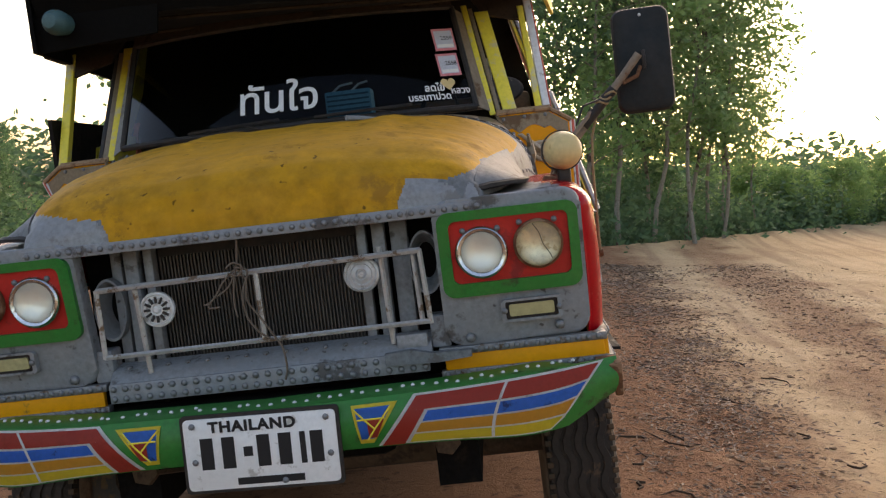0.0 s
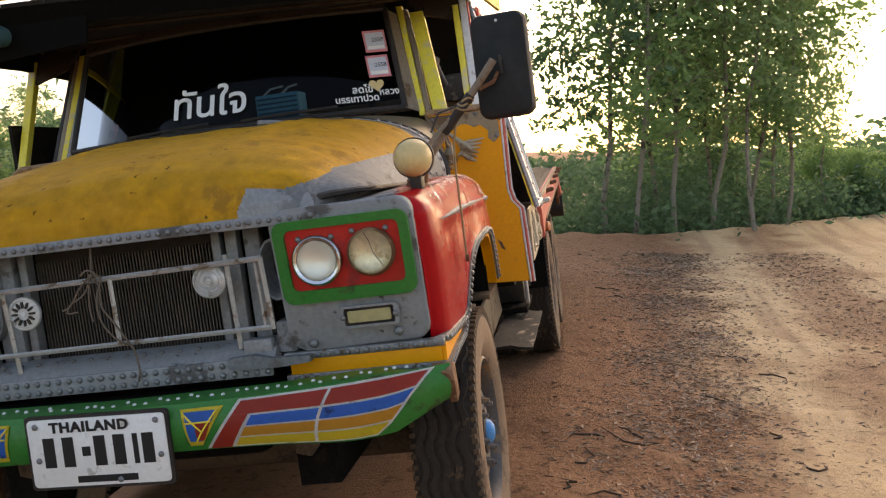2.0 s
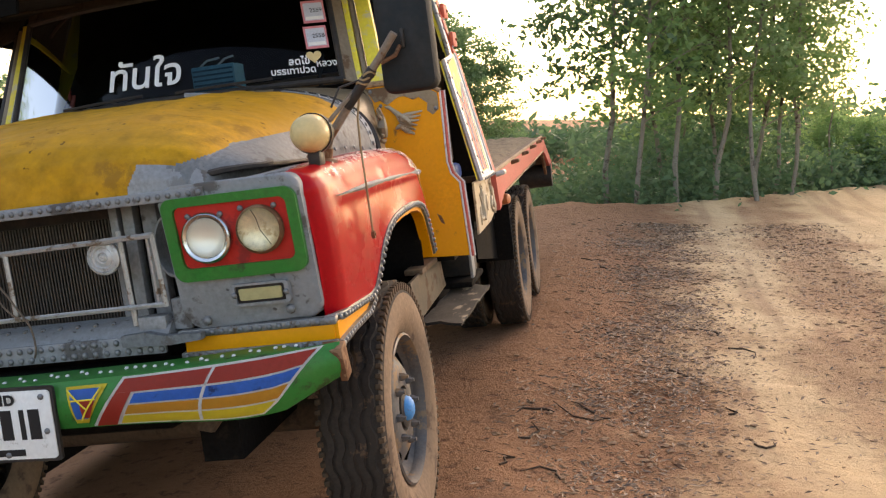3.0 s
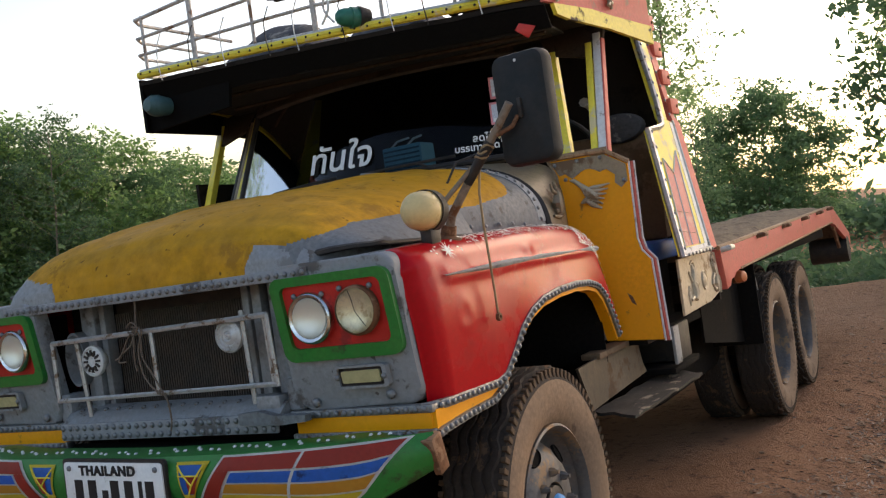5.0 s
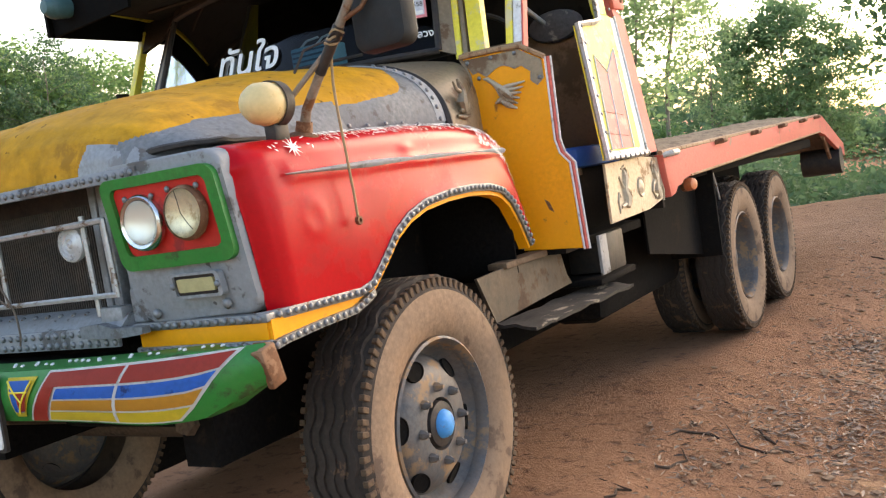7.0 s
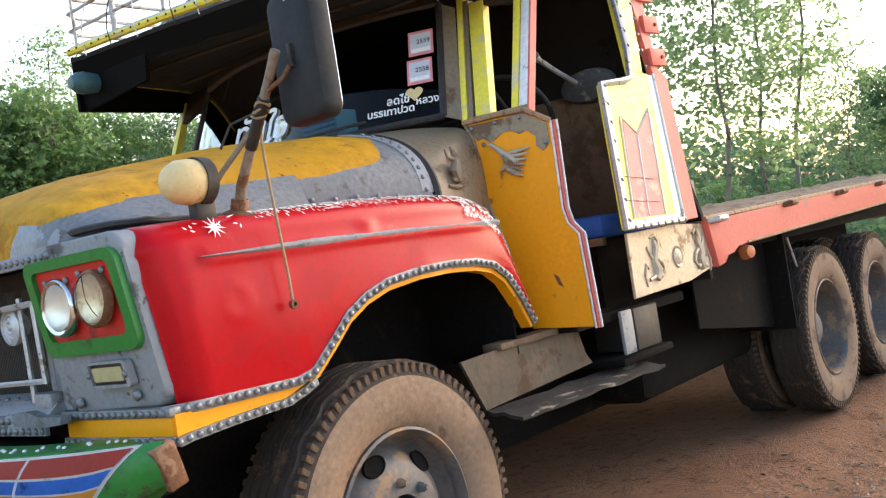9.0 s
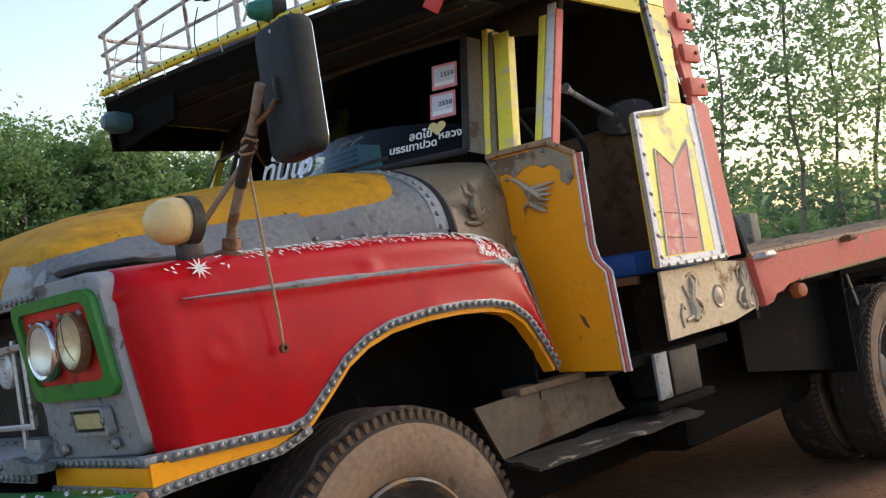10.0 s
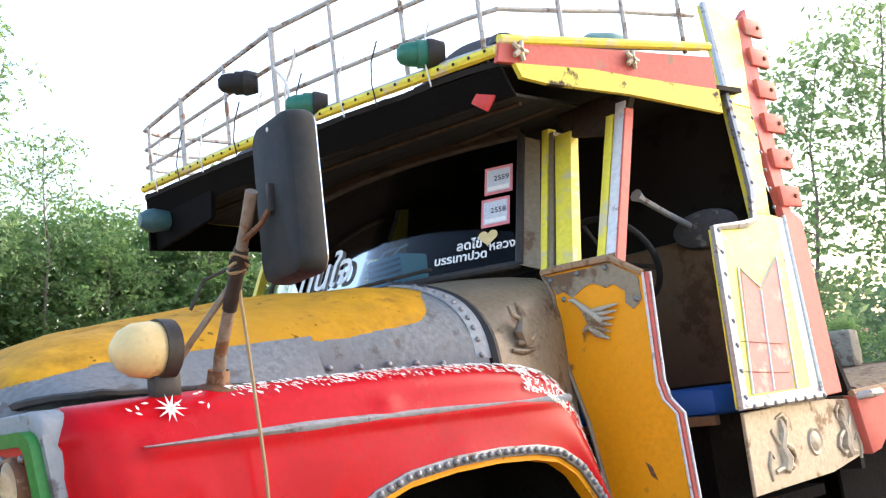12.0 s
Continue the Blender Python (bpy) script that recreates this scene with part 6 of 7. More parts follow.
part("nut", lathed([(-0.006, 0.006), (-0.006, 0.013), (0.006, 0.013), (0.006, 0.006)], 8, pose(1.082, 0.653, 1.225, 0, 90, 0)), RUST, cd)


# ---- wheels ----
def tyre_profile(r, w):
    """Half-width h along the axle against the radius."""
    h = w / 2
    return [(-h * 0.62, 0.285), (-h * 0.80, 0.30), (-h * 0.98, 0.36), (-h, 0.405), (-h * 0.95, r - 0.045), (-h * 0.86, r - 0.012), (-h * 0.55, r - 0.002), (0, r), (h * 0.55, r - 0.002), (h * 0.86, r - 0.012), (h * 0.95, r - 0.045), (h, 0.405), (h * 0.98, 0.36), (h * 0.80, 0.30), (h * 0.62, 0.285)]


def lug_mesh(r, w, side):
    g = bmesh.new()
    h = w / 2 * side
    box(g, *sorted((h * 0.78, h * 0.945)), -0.0095, 0.0095, r - 0.036, r - 0.004, 0.003)
    me = bpy.data.meshes.new("lug")
    g.to_mesh(me)
    g.free()
    me.materials.append(LUG)
    return me


def rib_profile(r, x):
    return [(x - 0.014, r - 0.012), (x - 0.0115, r + 0.007), (x + 0.0115, r + 0.007), (x + 0.014, r - 0.012)]


def build_wheel(centre, s, name, front, dual=False):
    r, w = 0.492, 0.25
    axle = Matrix.Translation(centre) @ Matrix.Rotation(radians(90 * s), 4, "Y")     # local z points outward
    wh = part(name, lathed(tyre_profile(r, w), 72, axle), [RUBBER, TREAD], truck, "dusty road wheel with a worn ribbed tyre")
    for f in wh.data.polygons:
        c = axle.inverted() @ f.center
        f.material_index = 1 if math.hypot(c.x, c.y) > r - 0.03 else 0
    for x in (-0.075, -0.038, 0.0, 0.038, 0.075):
        g = bmesh.new()
        n = 90
        rings = []
        for k in range(n):
            a = 2 * math.pi * k / n
            zz = 0.008 * (1 if (k // 2) % 2 else -1)
            rings.append([g.verts.new(axle @ Vector((q * math.cos(a), q * math.sin(a), zz + h))) for h, q in rib_profile(r, x)])
        for k in range(n):
            a, c = rings[k], rings[(k + 1) % n]
            for i in range(3):
                g.faces.new((a[i], c[i], c[i + 1], a[i + 1]))
        part("tread_rib", g, TREAD, wh)
    lug_a, lug_b = lug_mesh(r, w, 1), lug_mesh(r, w, -1)
    for k in range(84):
        for me in ((lug_a, lug_b) if front else (lug_a,)):
            # a lug is built for the +z of its own frame; x is the axle
            piece("lug", me, wh, axle @ Matrix.Rotation(2 * math.pi * k / 84, 4, "Z") @ Matrix(((0, 0, 1, 0), (0, 1, 0, 0), (1, 0, 0, 0), (0, 0, 0, 1))))
    part("bead_ring", lathed([(w / 2 * 0.55, 0.290), (w / 2 * 0.82, 0.292), (w / 2 * 0.86, 0.283), (w / 2 * 0.70, 0.272), (w / 2 * 0.5, 0.270)], 56, axle), RIM, wh)
    if front:
        o = w / 2
        g = lathed([(o * 0.5, 0.272), (o * 0.15, 0.255), (o * 0.05, 0.235), (o * 0.42, 0.205), (o * 0.62, 0.165), (o * 0.66, 0.10), (o * 0.66, 0.088), (o * 0.3, 0.085), (o * 0.3, 0)], 56, axle)
        rim = part("rim", g, RIM, wh, "grey disc rim with round holes")
        for k in range(6):
            a = 2 * math.pi * k / 6 + 0.35
            # hole drawn as a disc, its inner shade put into the near-black colour
            part("rim_hole", lathed([(0.003, 0), (0.003, 0.034), (0.007, 0.036), (0.007, 0.039), (-0.004, 0.040)], 18, axle @ pose(0.205 * math.cos(a), 0.205 * math.sin(a), o * 0.43) @ Matrix.Rotation(a, 4, "Z") @ Matrix.Rotation(radians(24), 4, "Y") @ Matrix.Diagonal((0.8, 1.15, 1, 1))), UNDER, rim)
        for k in range(8):
            a = 2 * math.pi * k / 8
            part("wheel_nut", lathed([(0, 0.016), (0.018, 0.015), (0.024, 0.009), (0.034, 0.008), (0.034, 0)], 6, axle @ pose(0.125 * math.cos(a), 0.125 * math.sin(a), o * 0.64)), RIM, rim)
        part("hub", lathed([(o * 0.3, 0.082), (o * 0.7, 0.075), (o * 0.74, 0.06), (o * 0.74, 0)], 28, axle), BLACK, wh)
        part("hub_cap", lathed([(o * 0.6, 0.050), (o * 0.72, 0.050), (o * 0.86, 0.043), (o * 0.95, 0.026), (o * 0.98, 0)], 24, axle), HUB_BLUE, wh, "blue painted hub cap")
    else:
        o = w / 2
        part("rim", lathed([(o * 0.5, 0.272), (-o * 0.2, 0.258), (-o * 0.8, 0.235), (-o * 0.9, 0.19), (-o * 0.85, 0.12), (-o * 0.8, 0)], 48, axle), RIM, wh)
        part("hub", lathed([(-o * 0.85, 0.105), (o * 0.1, 0.095), (o * 0.2, 0.07), (o * 0.2, 0)], 28, axle), RIM, wh)
        for k in range(8):
            a = 2 * math.pi * k / 8
            part("wheel_nut", lathed([(0, 0.018), (0.04, 0.017), (0.045, 0)], 6, axle @ pose(0.14 * math.cos(a), 0.14 * math.sin(a), -o * 0.85)), HUB_BLUE, wh)
    return wh


for s in (-1, 1):
    build_wheel((s * 0.935, 1.02, 0.505), s, "front_wheel", True)
    for y in (4.80, 5.93):
        build_wheel((s * 1.07, y, 0.515), s, "rear_wheel", False)
        build_wheel((s * 0.76, y, 0.515), s, "inner_rear_wheel", False)

# ---- chassis ----
for s in (-1, 1):
    part("chassis_rail", boxed(*sorted((s * 0.36, s * 0.44)), 0.35, 8.0, 0.82, 1.05, 0.01), UNDER, truck)
    part("leaf_spring", tubed([(s * 0.5, 0.4, 0.70), (s * 0.5, 0.75, 0.60), (s * 0.5, 1.02, 0.57), (s * 0.5, 1.35, 0.60), (s * 0.5, 1.7, 0.72)], 0.045, 6), DUSTY, truck)
for y in (1.02, 4.80, 5.93):
    part("axle", tubed([(-0.85, y, 0.51), (0.85, y, 0.51)], 0.06, 10), DUSTY, truck)
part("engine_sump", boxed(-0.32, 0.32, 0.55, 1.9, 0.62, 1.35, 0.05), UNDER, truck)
# hung low so that it blocks light from the far side
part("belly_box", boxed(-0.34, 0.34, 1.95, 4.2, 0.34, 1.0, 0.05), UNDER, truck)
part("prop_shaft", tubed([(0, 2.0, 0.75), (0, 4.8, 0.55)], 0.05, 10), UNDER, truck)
# unseen blocks added to keep daylight out from under the truck
part("fuel_tank", boxed(-1.1, -0.5, 2.5, 4.1, 0.34, 1.0, 0.06), UNDER, truck, "unseen dark block added under the bed to stop light")
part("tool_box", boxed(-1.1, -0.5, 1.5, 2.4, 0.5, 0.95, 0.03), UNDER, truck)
# dark box added where only shade shows behind the battery
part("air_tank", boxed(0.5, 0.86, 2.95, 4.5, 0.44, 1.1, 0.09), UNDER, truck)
# unseen sheet added along the far side to stop low light
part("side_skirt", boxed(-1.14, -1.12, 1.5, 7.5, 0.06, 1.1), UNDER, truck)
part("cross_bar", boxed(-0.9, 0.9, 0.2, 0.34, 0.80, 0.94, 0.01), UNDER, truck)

for s in (-1, 1):
    # running board: bent back plate, worn tread plate and a battery tray
    g = bmesh.new()
    prism(g, [(1.40, 0.93), (2.15, 0.955), (2.20, 0.82), (2.24, 0.775), (1.50, 0.745)], (s * 1.02, 0, 0), (0, 1, 0), (0, 0, 1), (-s * 0.012, 0, 0))
    st = part("step_plate", g, material("grey brown sheet", (0.07, 0.058, 0.045), 0.6, 0.3, other=(0.07, 0.042, 0.028), amount=0.4, scale=6, vary=0.2, dust=0.2) if s < 0 else bpy.data.materials["grey brown sheet"], truck, "bent sheet-metal step below the cab")
    g = bmesh.new()
    grid(g, [k / 16 for k in range(17)], [k / 6 for k in range(7)], lambda u, v: Vector((s * (1.02 + 0.19 * v), 1.50 + 1.05 * u - 0.06 * v, 0.745 - 0.012 * v + 0.012 * noise.noise((u * 7, v * 3, 2)) - 0.02 * u)), 0.012)
    part("tread_plate", g, PLATE_TREAD, st, "worn muddy tread plate")
    part("sill", boxed(*sorted((s * 0.95, s * 1.035)), 1.62, 2.1, 0.93, 0.955, 0.004), BACK_WOOD, truck)
    tray = part("battery_tray", boxed(*sorted((s * 0.90, s * 1.15)), 2.27, 2.72, 0.745, 0.775, 0.008), UNDER, truck, "dark tray with a boxed battery")
    part("battery", boxed(*sorted((s * 0.93, s * 1.13)), 2.44, 2.66, 0.78, 0.96, 0.01), BLACK, tray)
    part("tray_plate", boxed(*sorted((s * 1.145, s * 1.16)), 2.28, 2.37, 0.79, 0.965, 0.003), SILVER, tray)
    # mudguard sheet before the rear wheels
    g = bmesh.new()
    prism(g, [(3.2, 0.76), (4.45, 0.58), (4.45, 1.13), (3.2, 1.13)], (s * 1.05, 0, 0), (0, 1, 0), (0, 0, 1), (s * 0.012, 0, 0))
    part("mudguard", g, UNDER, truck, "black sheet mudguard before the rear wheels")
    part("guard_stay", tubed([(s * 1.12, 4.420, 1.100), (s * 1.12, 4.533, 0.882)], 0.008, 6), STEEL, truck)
    # sheet added to close off light before the rear wheels
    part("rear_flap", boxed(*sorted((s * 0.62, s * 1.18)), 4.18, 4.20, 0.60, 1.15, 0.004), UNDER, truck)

# ---- load bed ----
def bed_z(y):
    return 1.275 + 0.022 * (y - 3.1)


bed = new("load_bed")
bed.parent = truck
tagged(bed, "flat plank load bed with faded red side rails")
part("bed_frame", boxed(-1.15, 1.15, 3.05, 7.9, 1.10, 1.18, 0.01), UNDER, bed)
for s in (-1, 1):
    g = bmesh.new()
    prism(g, [(3.06, bed_z(3.06) - 0.005), (3.12, 1.05), (3.2, 1.06), (3.24, 1.10), (3.32, 1.095), (3.38, 1.13)] + [(y, bed_z(y) - 0.148) for y in (3.6, 4.6, 5.6, 6.6, 7.9)] + [(7.9, bed_z(7.9)), (6.0, bed_z(6.0)), (4.5, bed_z(4.5))], (s * 1.245, 0, 0), (0, 1, 0), (0, 0, 1), (-s * 0.045, 0, 0), 0.006)
    rail_ = part("bed_rail", g, FADED_RED, bed, "faded red side rail of the bed")
    part("rail_edge", tubed([(s * 1.247, y, bed_z(y) - 0.150) for y in (3.5, 4.6, 5.6, 6.6, 7.9)], 0.007, 6), RAW_WOOD, rail_)
    part("rail_cap", tubed([(s * 1.235, y, bed_z(y) + 0.004) for y in (3.05, 4.6, 5.6, 6.6, 7.9)], 0.014, 6), RAW_WOOD, rail_)
    for y in (3.13, 4.14, 5.1, 6.05, 6.95, 7.7):
        part("rope_hook", tubed([(s * 1.24, y - 0.05, bed_z(y) - 0.012), (s * 1.285, y - 0.04, bed_z(y) - 0.005), (s * 1.285, y + 0.05, bed_z(y) - 0.005), (s * 1.24, y + 0.06, bed_z(y) - 0.012)], 0.015, 8), STEEL if y < 4 else RUST, rail_)
    mk = part("side_marker", lathed([(0, 0.0), (0, 0.035), (0.03, 0.036), (0.055, 0.030), (0.062, 0)], 16, Matrix.Translation((s * 1.21, 3.50, 1.085)) @ Vector((s, -0.35, 0)).to_track_quat("Z", "Y").to_matrix().to_4x4()), ORANGE_LENS, bed, "orange side marker lamp")
    part("marker_ring", lathed([(-0.01, 0.038), (0.012, 0.040), (0.012, 0.034)], 16, Matrix.Translation((s * 1.21, 3.50, 1.085)) @ Vector((s, -0.35, 0)).to_track_quat("Z", "Y").to_matrix().to_4x4()), RUST, mk)
    # sloping tail with flaps
    g = bmesh.new()
    prism(g, [(7.9, bed_z(7.9)), (8.15, 1.385), (9.4, 1.06), (9.4, 0.93), (8.2, 1.20), (7.9, bed_z(7.9) - 0.15)], (s * 1.235, 0, 0), (0, 1, 0), (0, 0, 1), (-s * 0.04, 0, 0))
    part("tail_rail", g, FADED_RED, bed, "sloping faded red tail rail")
    part("tail_roller", tubed([(s * 0.85, 9.1, 0.90), (s * 1.24, 9.1, 0.90)], 0.14, 16), BLACK, bed, "black roller under the tail")
    part("tail_stay", tubed([(s * 1.20, 8.3, 1.18), (s * 1.20, 8.6, 0.95)], 0.02, 6), RUST, bed)
part("tail_deck", boxed(-1.2, 1.2, 0, 1.35, -0.04, 0.0, 0.005, pose(0, 8.12, 1.385, -14.5, 0, 0)), WOOD, bed)
rng = random.Random(12)
plank = bpy.data.meshes.new("plank")
g = boxed(-0.5, 0.5, -2.42, 2.42, -0.02, 0.02, 0.006)
g.to_mesh(plank)
g.free()
plank.materials.append(WOOD)
for k in range(12):
    piece("plank", plank, bed, pose(-1.1 + 0.2 * k, 5.49, bed_z(5.49) - 0.025 + rng.uniform(-0.004, 0.004), math.degrees(0.022), 0, rng.uniform(-0.1, 0.1)) @ Matrix.Diagonal((0.193, 1, 1, 1)))
# litter and matting on the planks
g = bmesh.new()
grid(g, [k / 60 for k in range(61)], [k / 16 for k in range(17)], lambda u, v: Vector((0.30 + 0.85 * v + 0.03 * noise.noise((u * 30, v * 3, 1)), 3.35 + 4.5 * u, bed_z(3.35 + 4.5 * u) - 0.004 + (0.045 + 0.03 * noise.noise((u * 40, v * 9, 2))) * (math.sin(math.pi * v) ** 0.4 if 0 < v < 1 else 0))), 0.012)
tagged(mesh_object("straw_mat", g, material("dry straw litter", (0.22, 0.155, 0.09), 0.95, other=(0.11, 0.075, 0.045), amount=0.45, scale=14, vary=0.35, bump=0.6)), "dry brown straw litter lying on the bed planks", "litter").matrix_basis = SLOPE
g = boxed(-0.16, 0.16, -0.15, 0.15, 0, 0.31, 0.02)
bmesh.ops.subdivide_edges(g, edges=g.edges, cuts=2, use_grid_fill=True)
for v in g.verts:
    v.co += Vector((1, 1, 0.5 * (v.co.z > 0.02))) * 0.012 * noise.noise(v.co * 9)
block = mesh_object("wooden_block", g, material("weathered grey wood", (0.30, 0.26, 0.20), 0.85, other=(0.15, 0.11, 0.08), amount=0.4, scale=9, vary=0.25, bump=0.5))
block.matrix_basis = SLOPE @ pose(-0.95, 7.55, bed_z(7.55) - 0.003, 0, 0, 12)
tagged(block, "weathered grey wooden block standing on the bed planks", "block")

# ---- trees and scrub ----
def leaf_quads(centres, size, rng, droop=0.3):
    """Diamond leaves at centres: vertices and faces as arrays."""
    n = len(centres)
    d = rng.normal(size=(n, 3))
    d[:, 2] = d[:, 2] * 0.6 - droop
    d /= np.linalg.norm(d, axis=1, keepdims=True)
    e = np.cross(d, rng.normal(size=(n, 3)))
    e /= np.linalg.norm(e, axis=1, keepdims=True) + 1e-9
    s = size * rng.uniform(0.6, 1.3, (n, 1))
    v = np.stack([centres - d * s * 0.5, centres + e * s * 0.24, centres + d * s * 0.5, centres - e * s * 0.24], 1).reshape(-1, 3)
    f = np.arange(4 * n).reshape(n, 4)
    return v, f


def leaf_mesh(name, v, f, mat):
    me = bpy.data.meshes.new(name)
    me.vertices.add(len(v))
    me.vertices.foreach_set("co", v.astype(np.float32).ravel())
    me.loops.add(f.size)
    me.loops.foreach_set("vertex_index", f.astype(np.int32).ravel())
    me.polygons.add(len(f))
    me.polygons.foreach_set("loop_start", np.arange(0, f.size, f.shape[1], dtype=np.int32))
    me.update(calc_edges=True)
    me.materials.append(mat)
    return me


def build_tree(seed, height, first, spread, leaves, size, mat, label, clump=0.34, droop=0.3):
    """A tapered trunk with limbs, twigs and clumps of leaves."""
    rng = np.random.default_rng(seed)
    tree = new("tree")
    tagged(tree, label, "tree", "trees round the clearing")
    bm = bmesh.new()
    n = 9
    bend = rng.normal(0, 0.13, (n, 2)).cumsum(0) * height * 0.1
    spine = [Vector((bend[i][0], bend[i][1], height * i / (n - 1) - 0.15)) for i in range(n)]
    rad = 0.0068 * height
    tube(bm, spine, [rad * (1 - 0.85 * i / (n - 1)) + 0.006 for i in range(n)], 7)
    tips = []
    limbs = int(14 + height)
    for k in range(limbs):
        q = first + (0.98 - first) * (k + rng.random()) / limbs
        i = min(n - 2, int(q * (n - 1)))
        o = spine[i].lerp(spine[i + 1], q * (n - 1) - i)
        a = k * 2.4 + rng.uniform(-0.5, 0.5)
        reach = spread * height * (0.35 + 0.65 * math.sin(math.pi * min(1, (q - first) / (1 - first) * 0.85 + 0.12))) * rng.uniform(0.6, 1.15)
        rise = rng.uniform(0.25, 0.9)
        pts = [o]
        for j in range(1, 5):
            w = j / 4
            pts.append(o + Vector((math.cos(a + 0.3 * w) * reach * w, math.sin(a + 0.3 * w) * reach * w, reach * rise * w - 0.12 * reach * w * w)))
        tube(bm, pts, [rad * 0.33 * (1 - q * 0.5) * (1 - 0.2 * j) + 0.003 for j in range(5)], 5)
        for j in (2, 3, 4):
            tips.append((pts[j], 0.6 + 0.2 * j))
            for _ in range(2):
                b2 = a + rng.uniform(-1.3, 1.3)
                end = pts[j] + Vector((math.cos(b2), math.sin(b2), rng.uniform(-0.1, 0.6))) * reach * rng.uniform(0.2, 0.45)
                tube(bm, [pts[j], (pts[j] + end) / 2 + Vector((0, 0, 0.03)), end], [0.008, 0.006, 0.003], 4)
                tips.append((end, 1.0))
    trunk = part("trunk", bm, BARK, tree)
    # every twig end carries a few tight sprays of leaves
    per = max(3, leaves // (4 * len(tips)))
    cs = []
    for p, k in tips:
        for _ in range(4):
            heart = np.array(p) + rng.normal(0, clump * k, 3) * [1, 1, 0.75]
            cs.append(heart + rng.normal(0, 0.42 * clump, (int(per * rng.uniform(0.4, 1.6)), 3)) * [1.2, 1.2, 0.6])
    cs = np.concatenate(cs)
    v, f = leaf_quads(cs, size, rng, droop)
    crown = new("crown", leaf_mesh("crown", v, f, mat))
    crown.parent = tree
    return tree


KINDS = [
    build_tree(11, 9.0, 0.38, 0.15, 4200, 0.18, LEAF, "slender pale-barked tree with an airy grey-green crown", 0.30, 0.5),
    build_tree(12, 8.0, 0.30, 0.17, 4200, 0.18, LEAF, "slender pale-barked tree with an airy grey-green crown", 0.30, 0.5),
    build_tree(13, 7.0, 0.25, 0.20, 4200, 0.17, LEAF_FRESH, "young leafy tree with fresh green foliage", 0.30, 0.2),
    build_tree(14, 6.0, 0.10, 0.30, 12000, 0.18, LEAF_MID, "dense low tree with a round green crown", 0.34, 0.2),
    build_tree(15, 5.0, 0.06, 0.32, 12000, 0.17, LEAF_FRESH, "bushy tree branching from the ground", 0.34, 0.2),
    build_tree(16, 10.0, 0.45, 0.12, 2600, 0.17, LEAF, "tall thin tree with sparse drooping foliage", 0.26, 0.8),
    build_tree(17, 9.0, 0.28, 0.24, 7000, 0.18, LEAF_DARK, "tall dark tree with wide drooping boughs", 0.32, 0.6),
]
used = [False] * len(KINDS)


def plant(kind, x, y, scale, turn):
    m = Matrix.LocRotScale((x, y, float(ground_z(x, y)) - 0.05), Euler((0, 0, turn)), (scale, scale, scale))
    if not used[kind]:
        used[kind] = True
        KINDS[kind].matrix_basis = m
    else:
        t = copy_thing(KINDS[kind], Matrix())
        t.matrix_basis = m


def from_eye(az, dist, ox=1.6, oy=-2.0):
    return ox + dist * math.sin(radians(az)), oy + dist * math.cos(radians(az))


rng = random.Random(21)
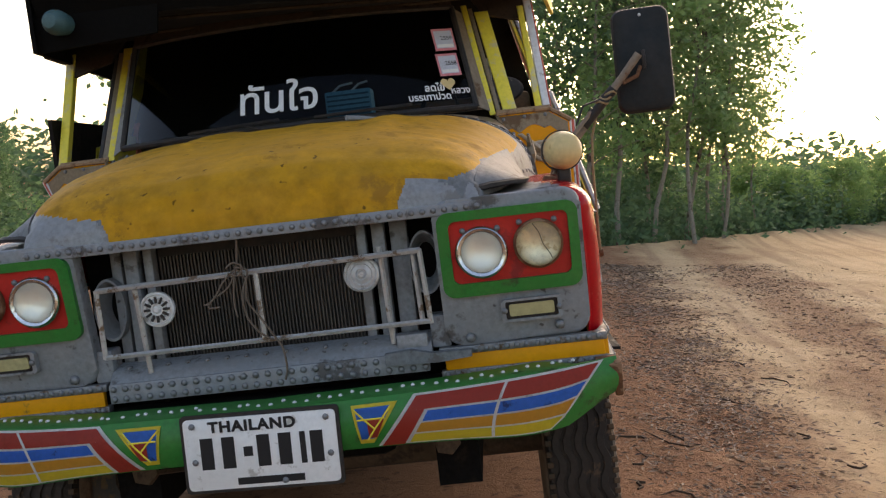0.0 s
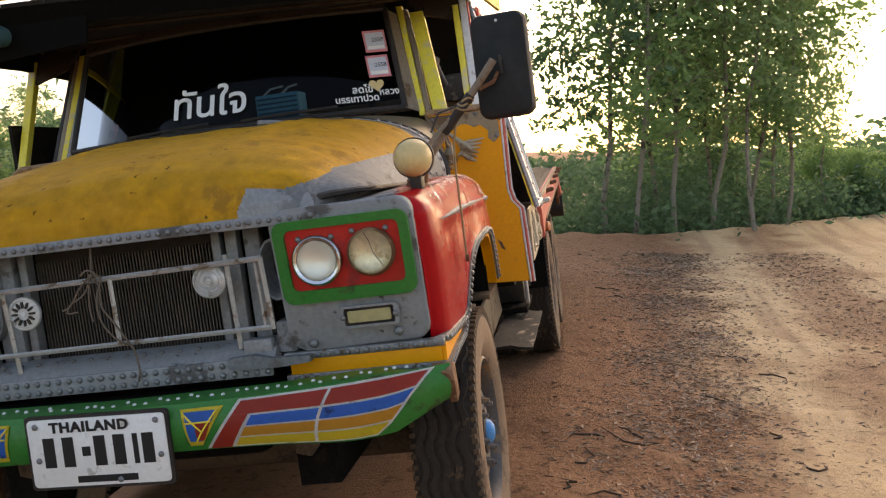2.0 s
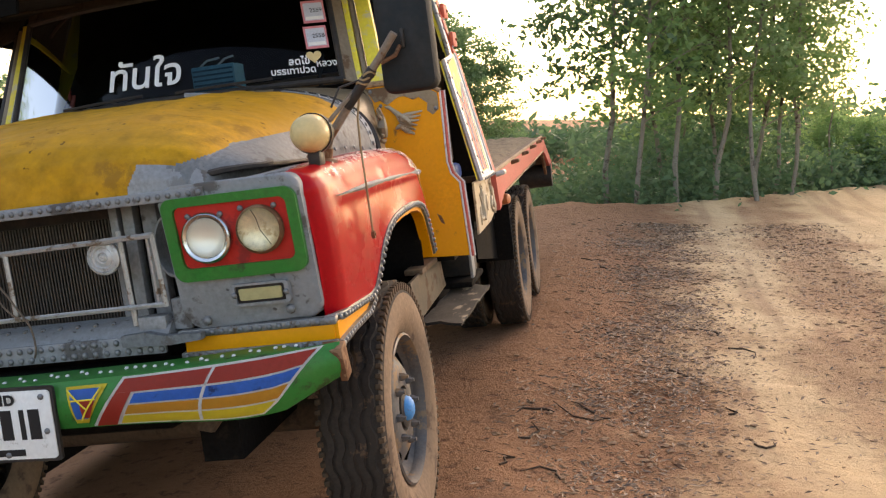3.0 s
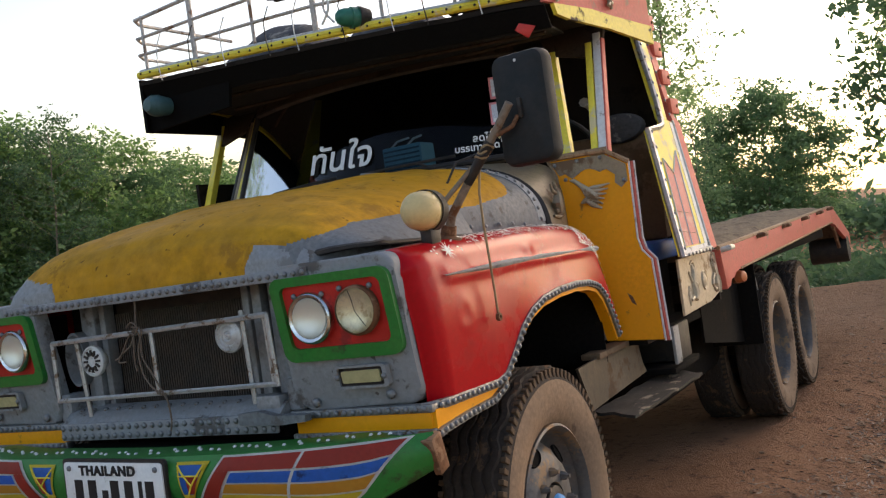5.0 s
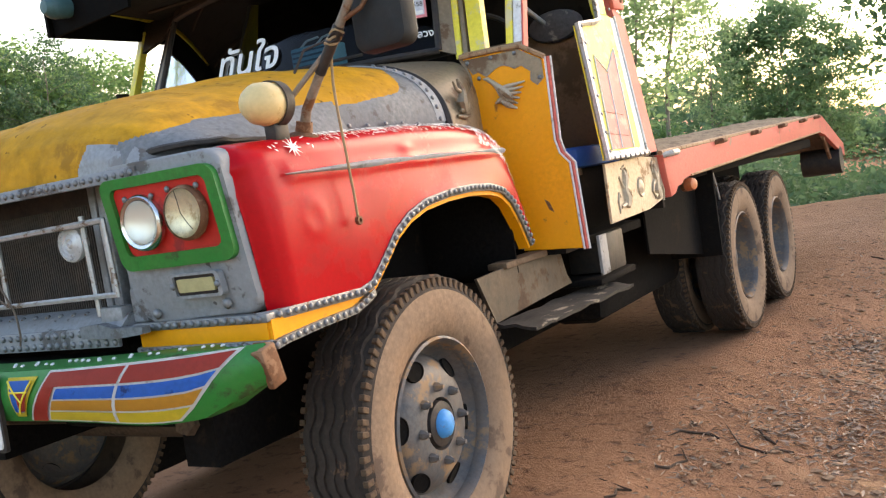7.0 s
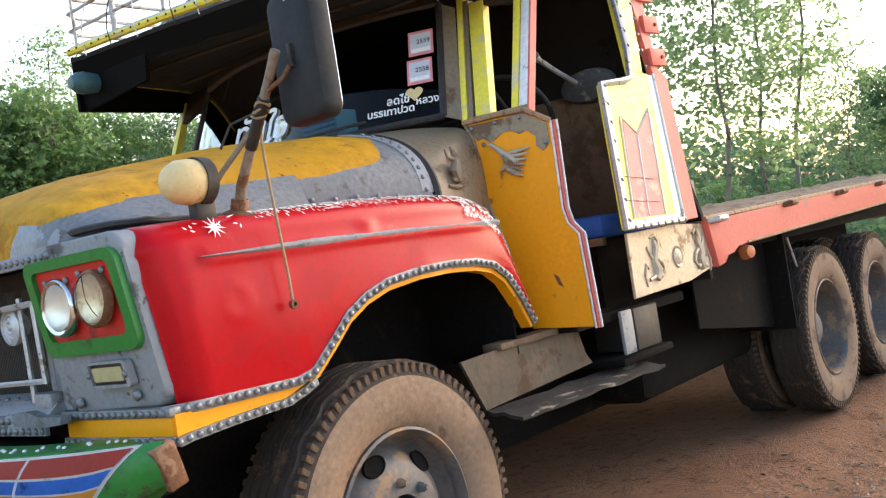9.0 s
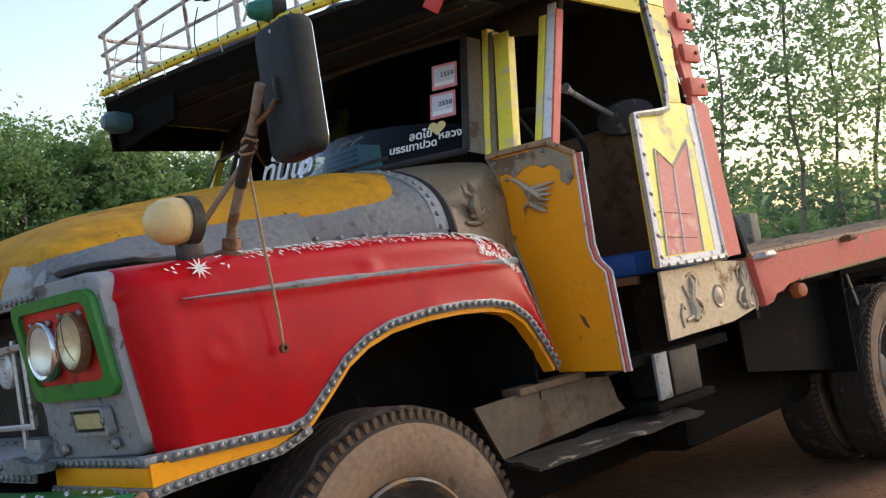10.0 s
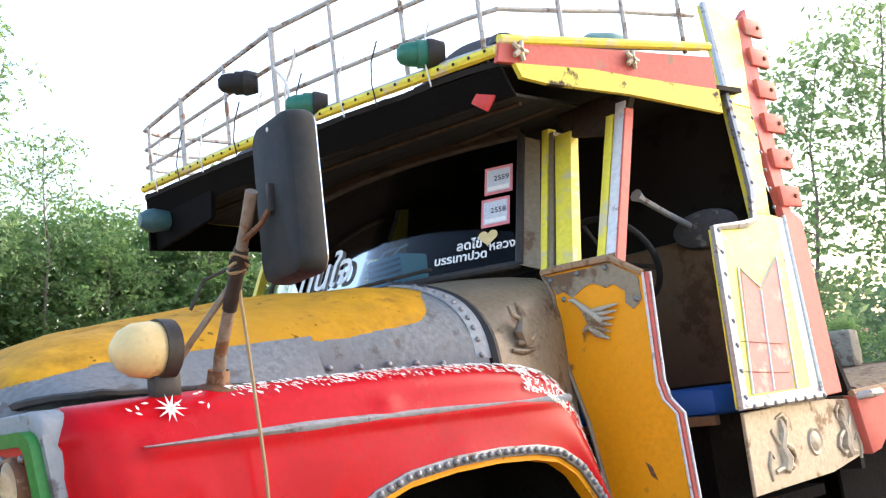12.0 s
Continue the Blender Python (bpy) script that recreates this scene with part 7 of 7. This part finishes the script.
# (azimuth, distance, kind, scale) as seen from before the truck
for az, d, k, sc in ((1.4, 19.0, 6, 0.95), (3.3, 18.0, 2, 1.05), (4.6, 20.5, 2, 1.10), (5.6, 18.5, 0, 0.95), (6.6, 21.0, 1, 0.95), (7.6, 18.8, 1, 0.95), (8.8, 20.5, 2, 0.95), (9.6, 18.6, 5, 0.70), (10.4, 21.5, 0, 0.80), (11.4, 20.0, 1, 0.78), (12.3, 22.5, 0, 0.70), (13.6, 23, 5, 0.42), (9.2, 25, 3, 0.55), (5.2, 25, 3, 0.75), (12.8, 26, 4, 0.42), (15, 25, 4, 0.36), (17, 27, 4, 0.34), (19, 26, 4, 0.33), (21, 28, 4, 0.38), (23.5, 28, 4, 0.4), (26, 30, 4, 0.4), (29, 34, 3, 0.5), (33, 36, 4, 0.6),
                     # behind the bed: a far round clump, then tall airy trees
                     (-6.6, 38, 3, 0.80), (-8.8, 37, 3, 1.06), (-11.0, 38, 3, 0.92), (-12.8, 34, 1, 0.85), (-14.4, 26, 5, 0.95), (-16.8, 25, 1, 1.0), (-19.2, 23, 5, 0.95), (-22.6, 22.5, 1, 1.05), (-19, 30, 4, 0.42), (-22.5, 30, 4, 0.48), (-16, 32, 4, 0.4), (-28, 30, 4, 0.30),
                     # on the far side of the truck
                     (-31, 30, 3, 0.6), (-35, 31, 4, 0.7), (-39, 29, 4, 0.72), (-43, 28, 4, 0.75), (-46, 26, 3, 0.66), (-49, 25, 4, 0.85), (-52, 24, 2, 0.70), (-53, 25, 4, 0.9), (-56, 24, 4, 0.95), (-58.5, 25, 3, 0.80), (-61, 24, 4, 0.98), (-64, 23, 2, 0.75), (-65.5, 24, 4, 0.95), (-68, 23, 4, 1.0), (-70.5, 23, 3, 0.80), (-73, 23, 4, 1.0), (-76, 23, 2, 0.8), (-77.5, 24, 4, 0.95), (-81, 24, 4, 0.95), (-33, 34, 1, 0.6), (-51, 23, 6, 0.55), (-57, 23, 5, 0.62), (-62, 22, 2, 0.66), (-66, 22, 5, 0.72), (-70, 19, 5, 0.80), (-73, 18, 5, 0.85)):
    x, y = from_eye(az + rng.uniform(-0.5, 0.5), d)
    plant(k, x, y, sc * rng.uniform(0.93, 1.07), rng.uniform(0, 6.3))


def scrub(first, last, mat, label, seed):
    """The low thicket along one stretch of the clearing's edge, in one mesh."""
    g = np.random.default_rng(seed)
    cs = []
    for az in np.arange(first, last, 0.32):
        for _ in range(4):
            d = g.uniform(0, 11)
            base = 17.5 if az > -8 else 22.0
            a = az + g.uniform(-0.3, 0.3)
            x, y = from_eye(a, base + d)
            if y < float(edge_y(x)) + 0.6 and az > -8:
                y = float(edge_y(x)) + 0.6 + g.exponential(3.0)
            h = g.uniform(0.5, 1.7) * (0.55 if az > 0 and d < 2 else 1.0) * (0.72 if az > 8 else 0.45 if -7 < az < -0.5 else 1.0)
            n = int(105 * h)
            c = g.normal(0, 1, (n, 3)) * [0.5, 0.5, 0.33 * h] + [x, y, float(ground_z(x, y)) + 0.5 * h]
            c[:, 2] = np.maximum(c[:, 2], float(ground_z(x, y)) + 0.03)
            cs.append(c)
    v, f = leaf_quads(np.concatenate(cs), 0.165, g, 0.1)
    tagged(new("scrub", leaf_mesh("scrub", v, f, mat)), label, "scrub", kind="stuff")


scrub(-84, -28, LEAF_MID, "green thicket beyond the far side of the truck", 31)
scrub(-28, 36, LEAF_DARK, "dark green thicket along the edge of the clearing", 32)


def far_wood():
    """A low far belt of trees that closes the view all round."""
    g = np.random.default_rng(41)
    cs = []
    for az in np.arange(0, 360, 1.1):
        for _ in range(3):
            x, y = from_eye(az + g.uniform(-0.6, 0.6), g.uniform(46, 62))
            h = g.uniform(3.0, 5.0) * (0.42 if az > 352 or az < 3 else 0.7 if az < 40 else 1.0)
            c = g.normal(0, 1, (110, 3)) * [1.3, 1.3, 0.30 * h] + [x, y, 0.42 * h - 0.5]
            cs.append(c)
    v, f = leaf_quads(np.concatenate(cs), 0.55, g, 0.1)
    tagged(new("far_wood", leaf_mesh("far_wood", v, f, LEAF_DARK)), "low dark belt of far trees", "woods", kind="stuff")


far_wood()
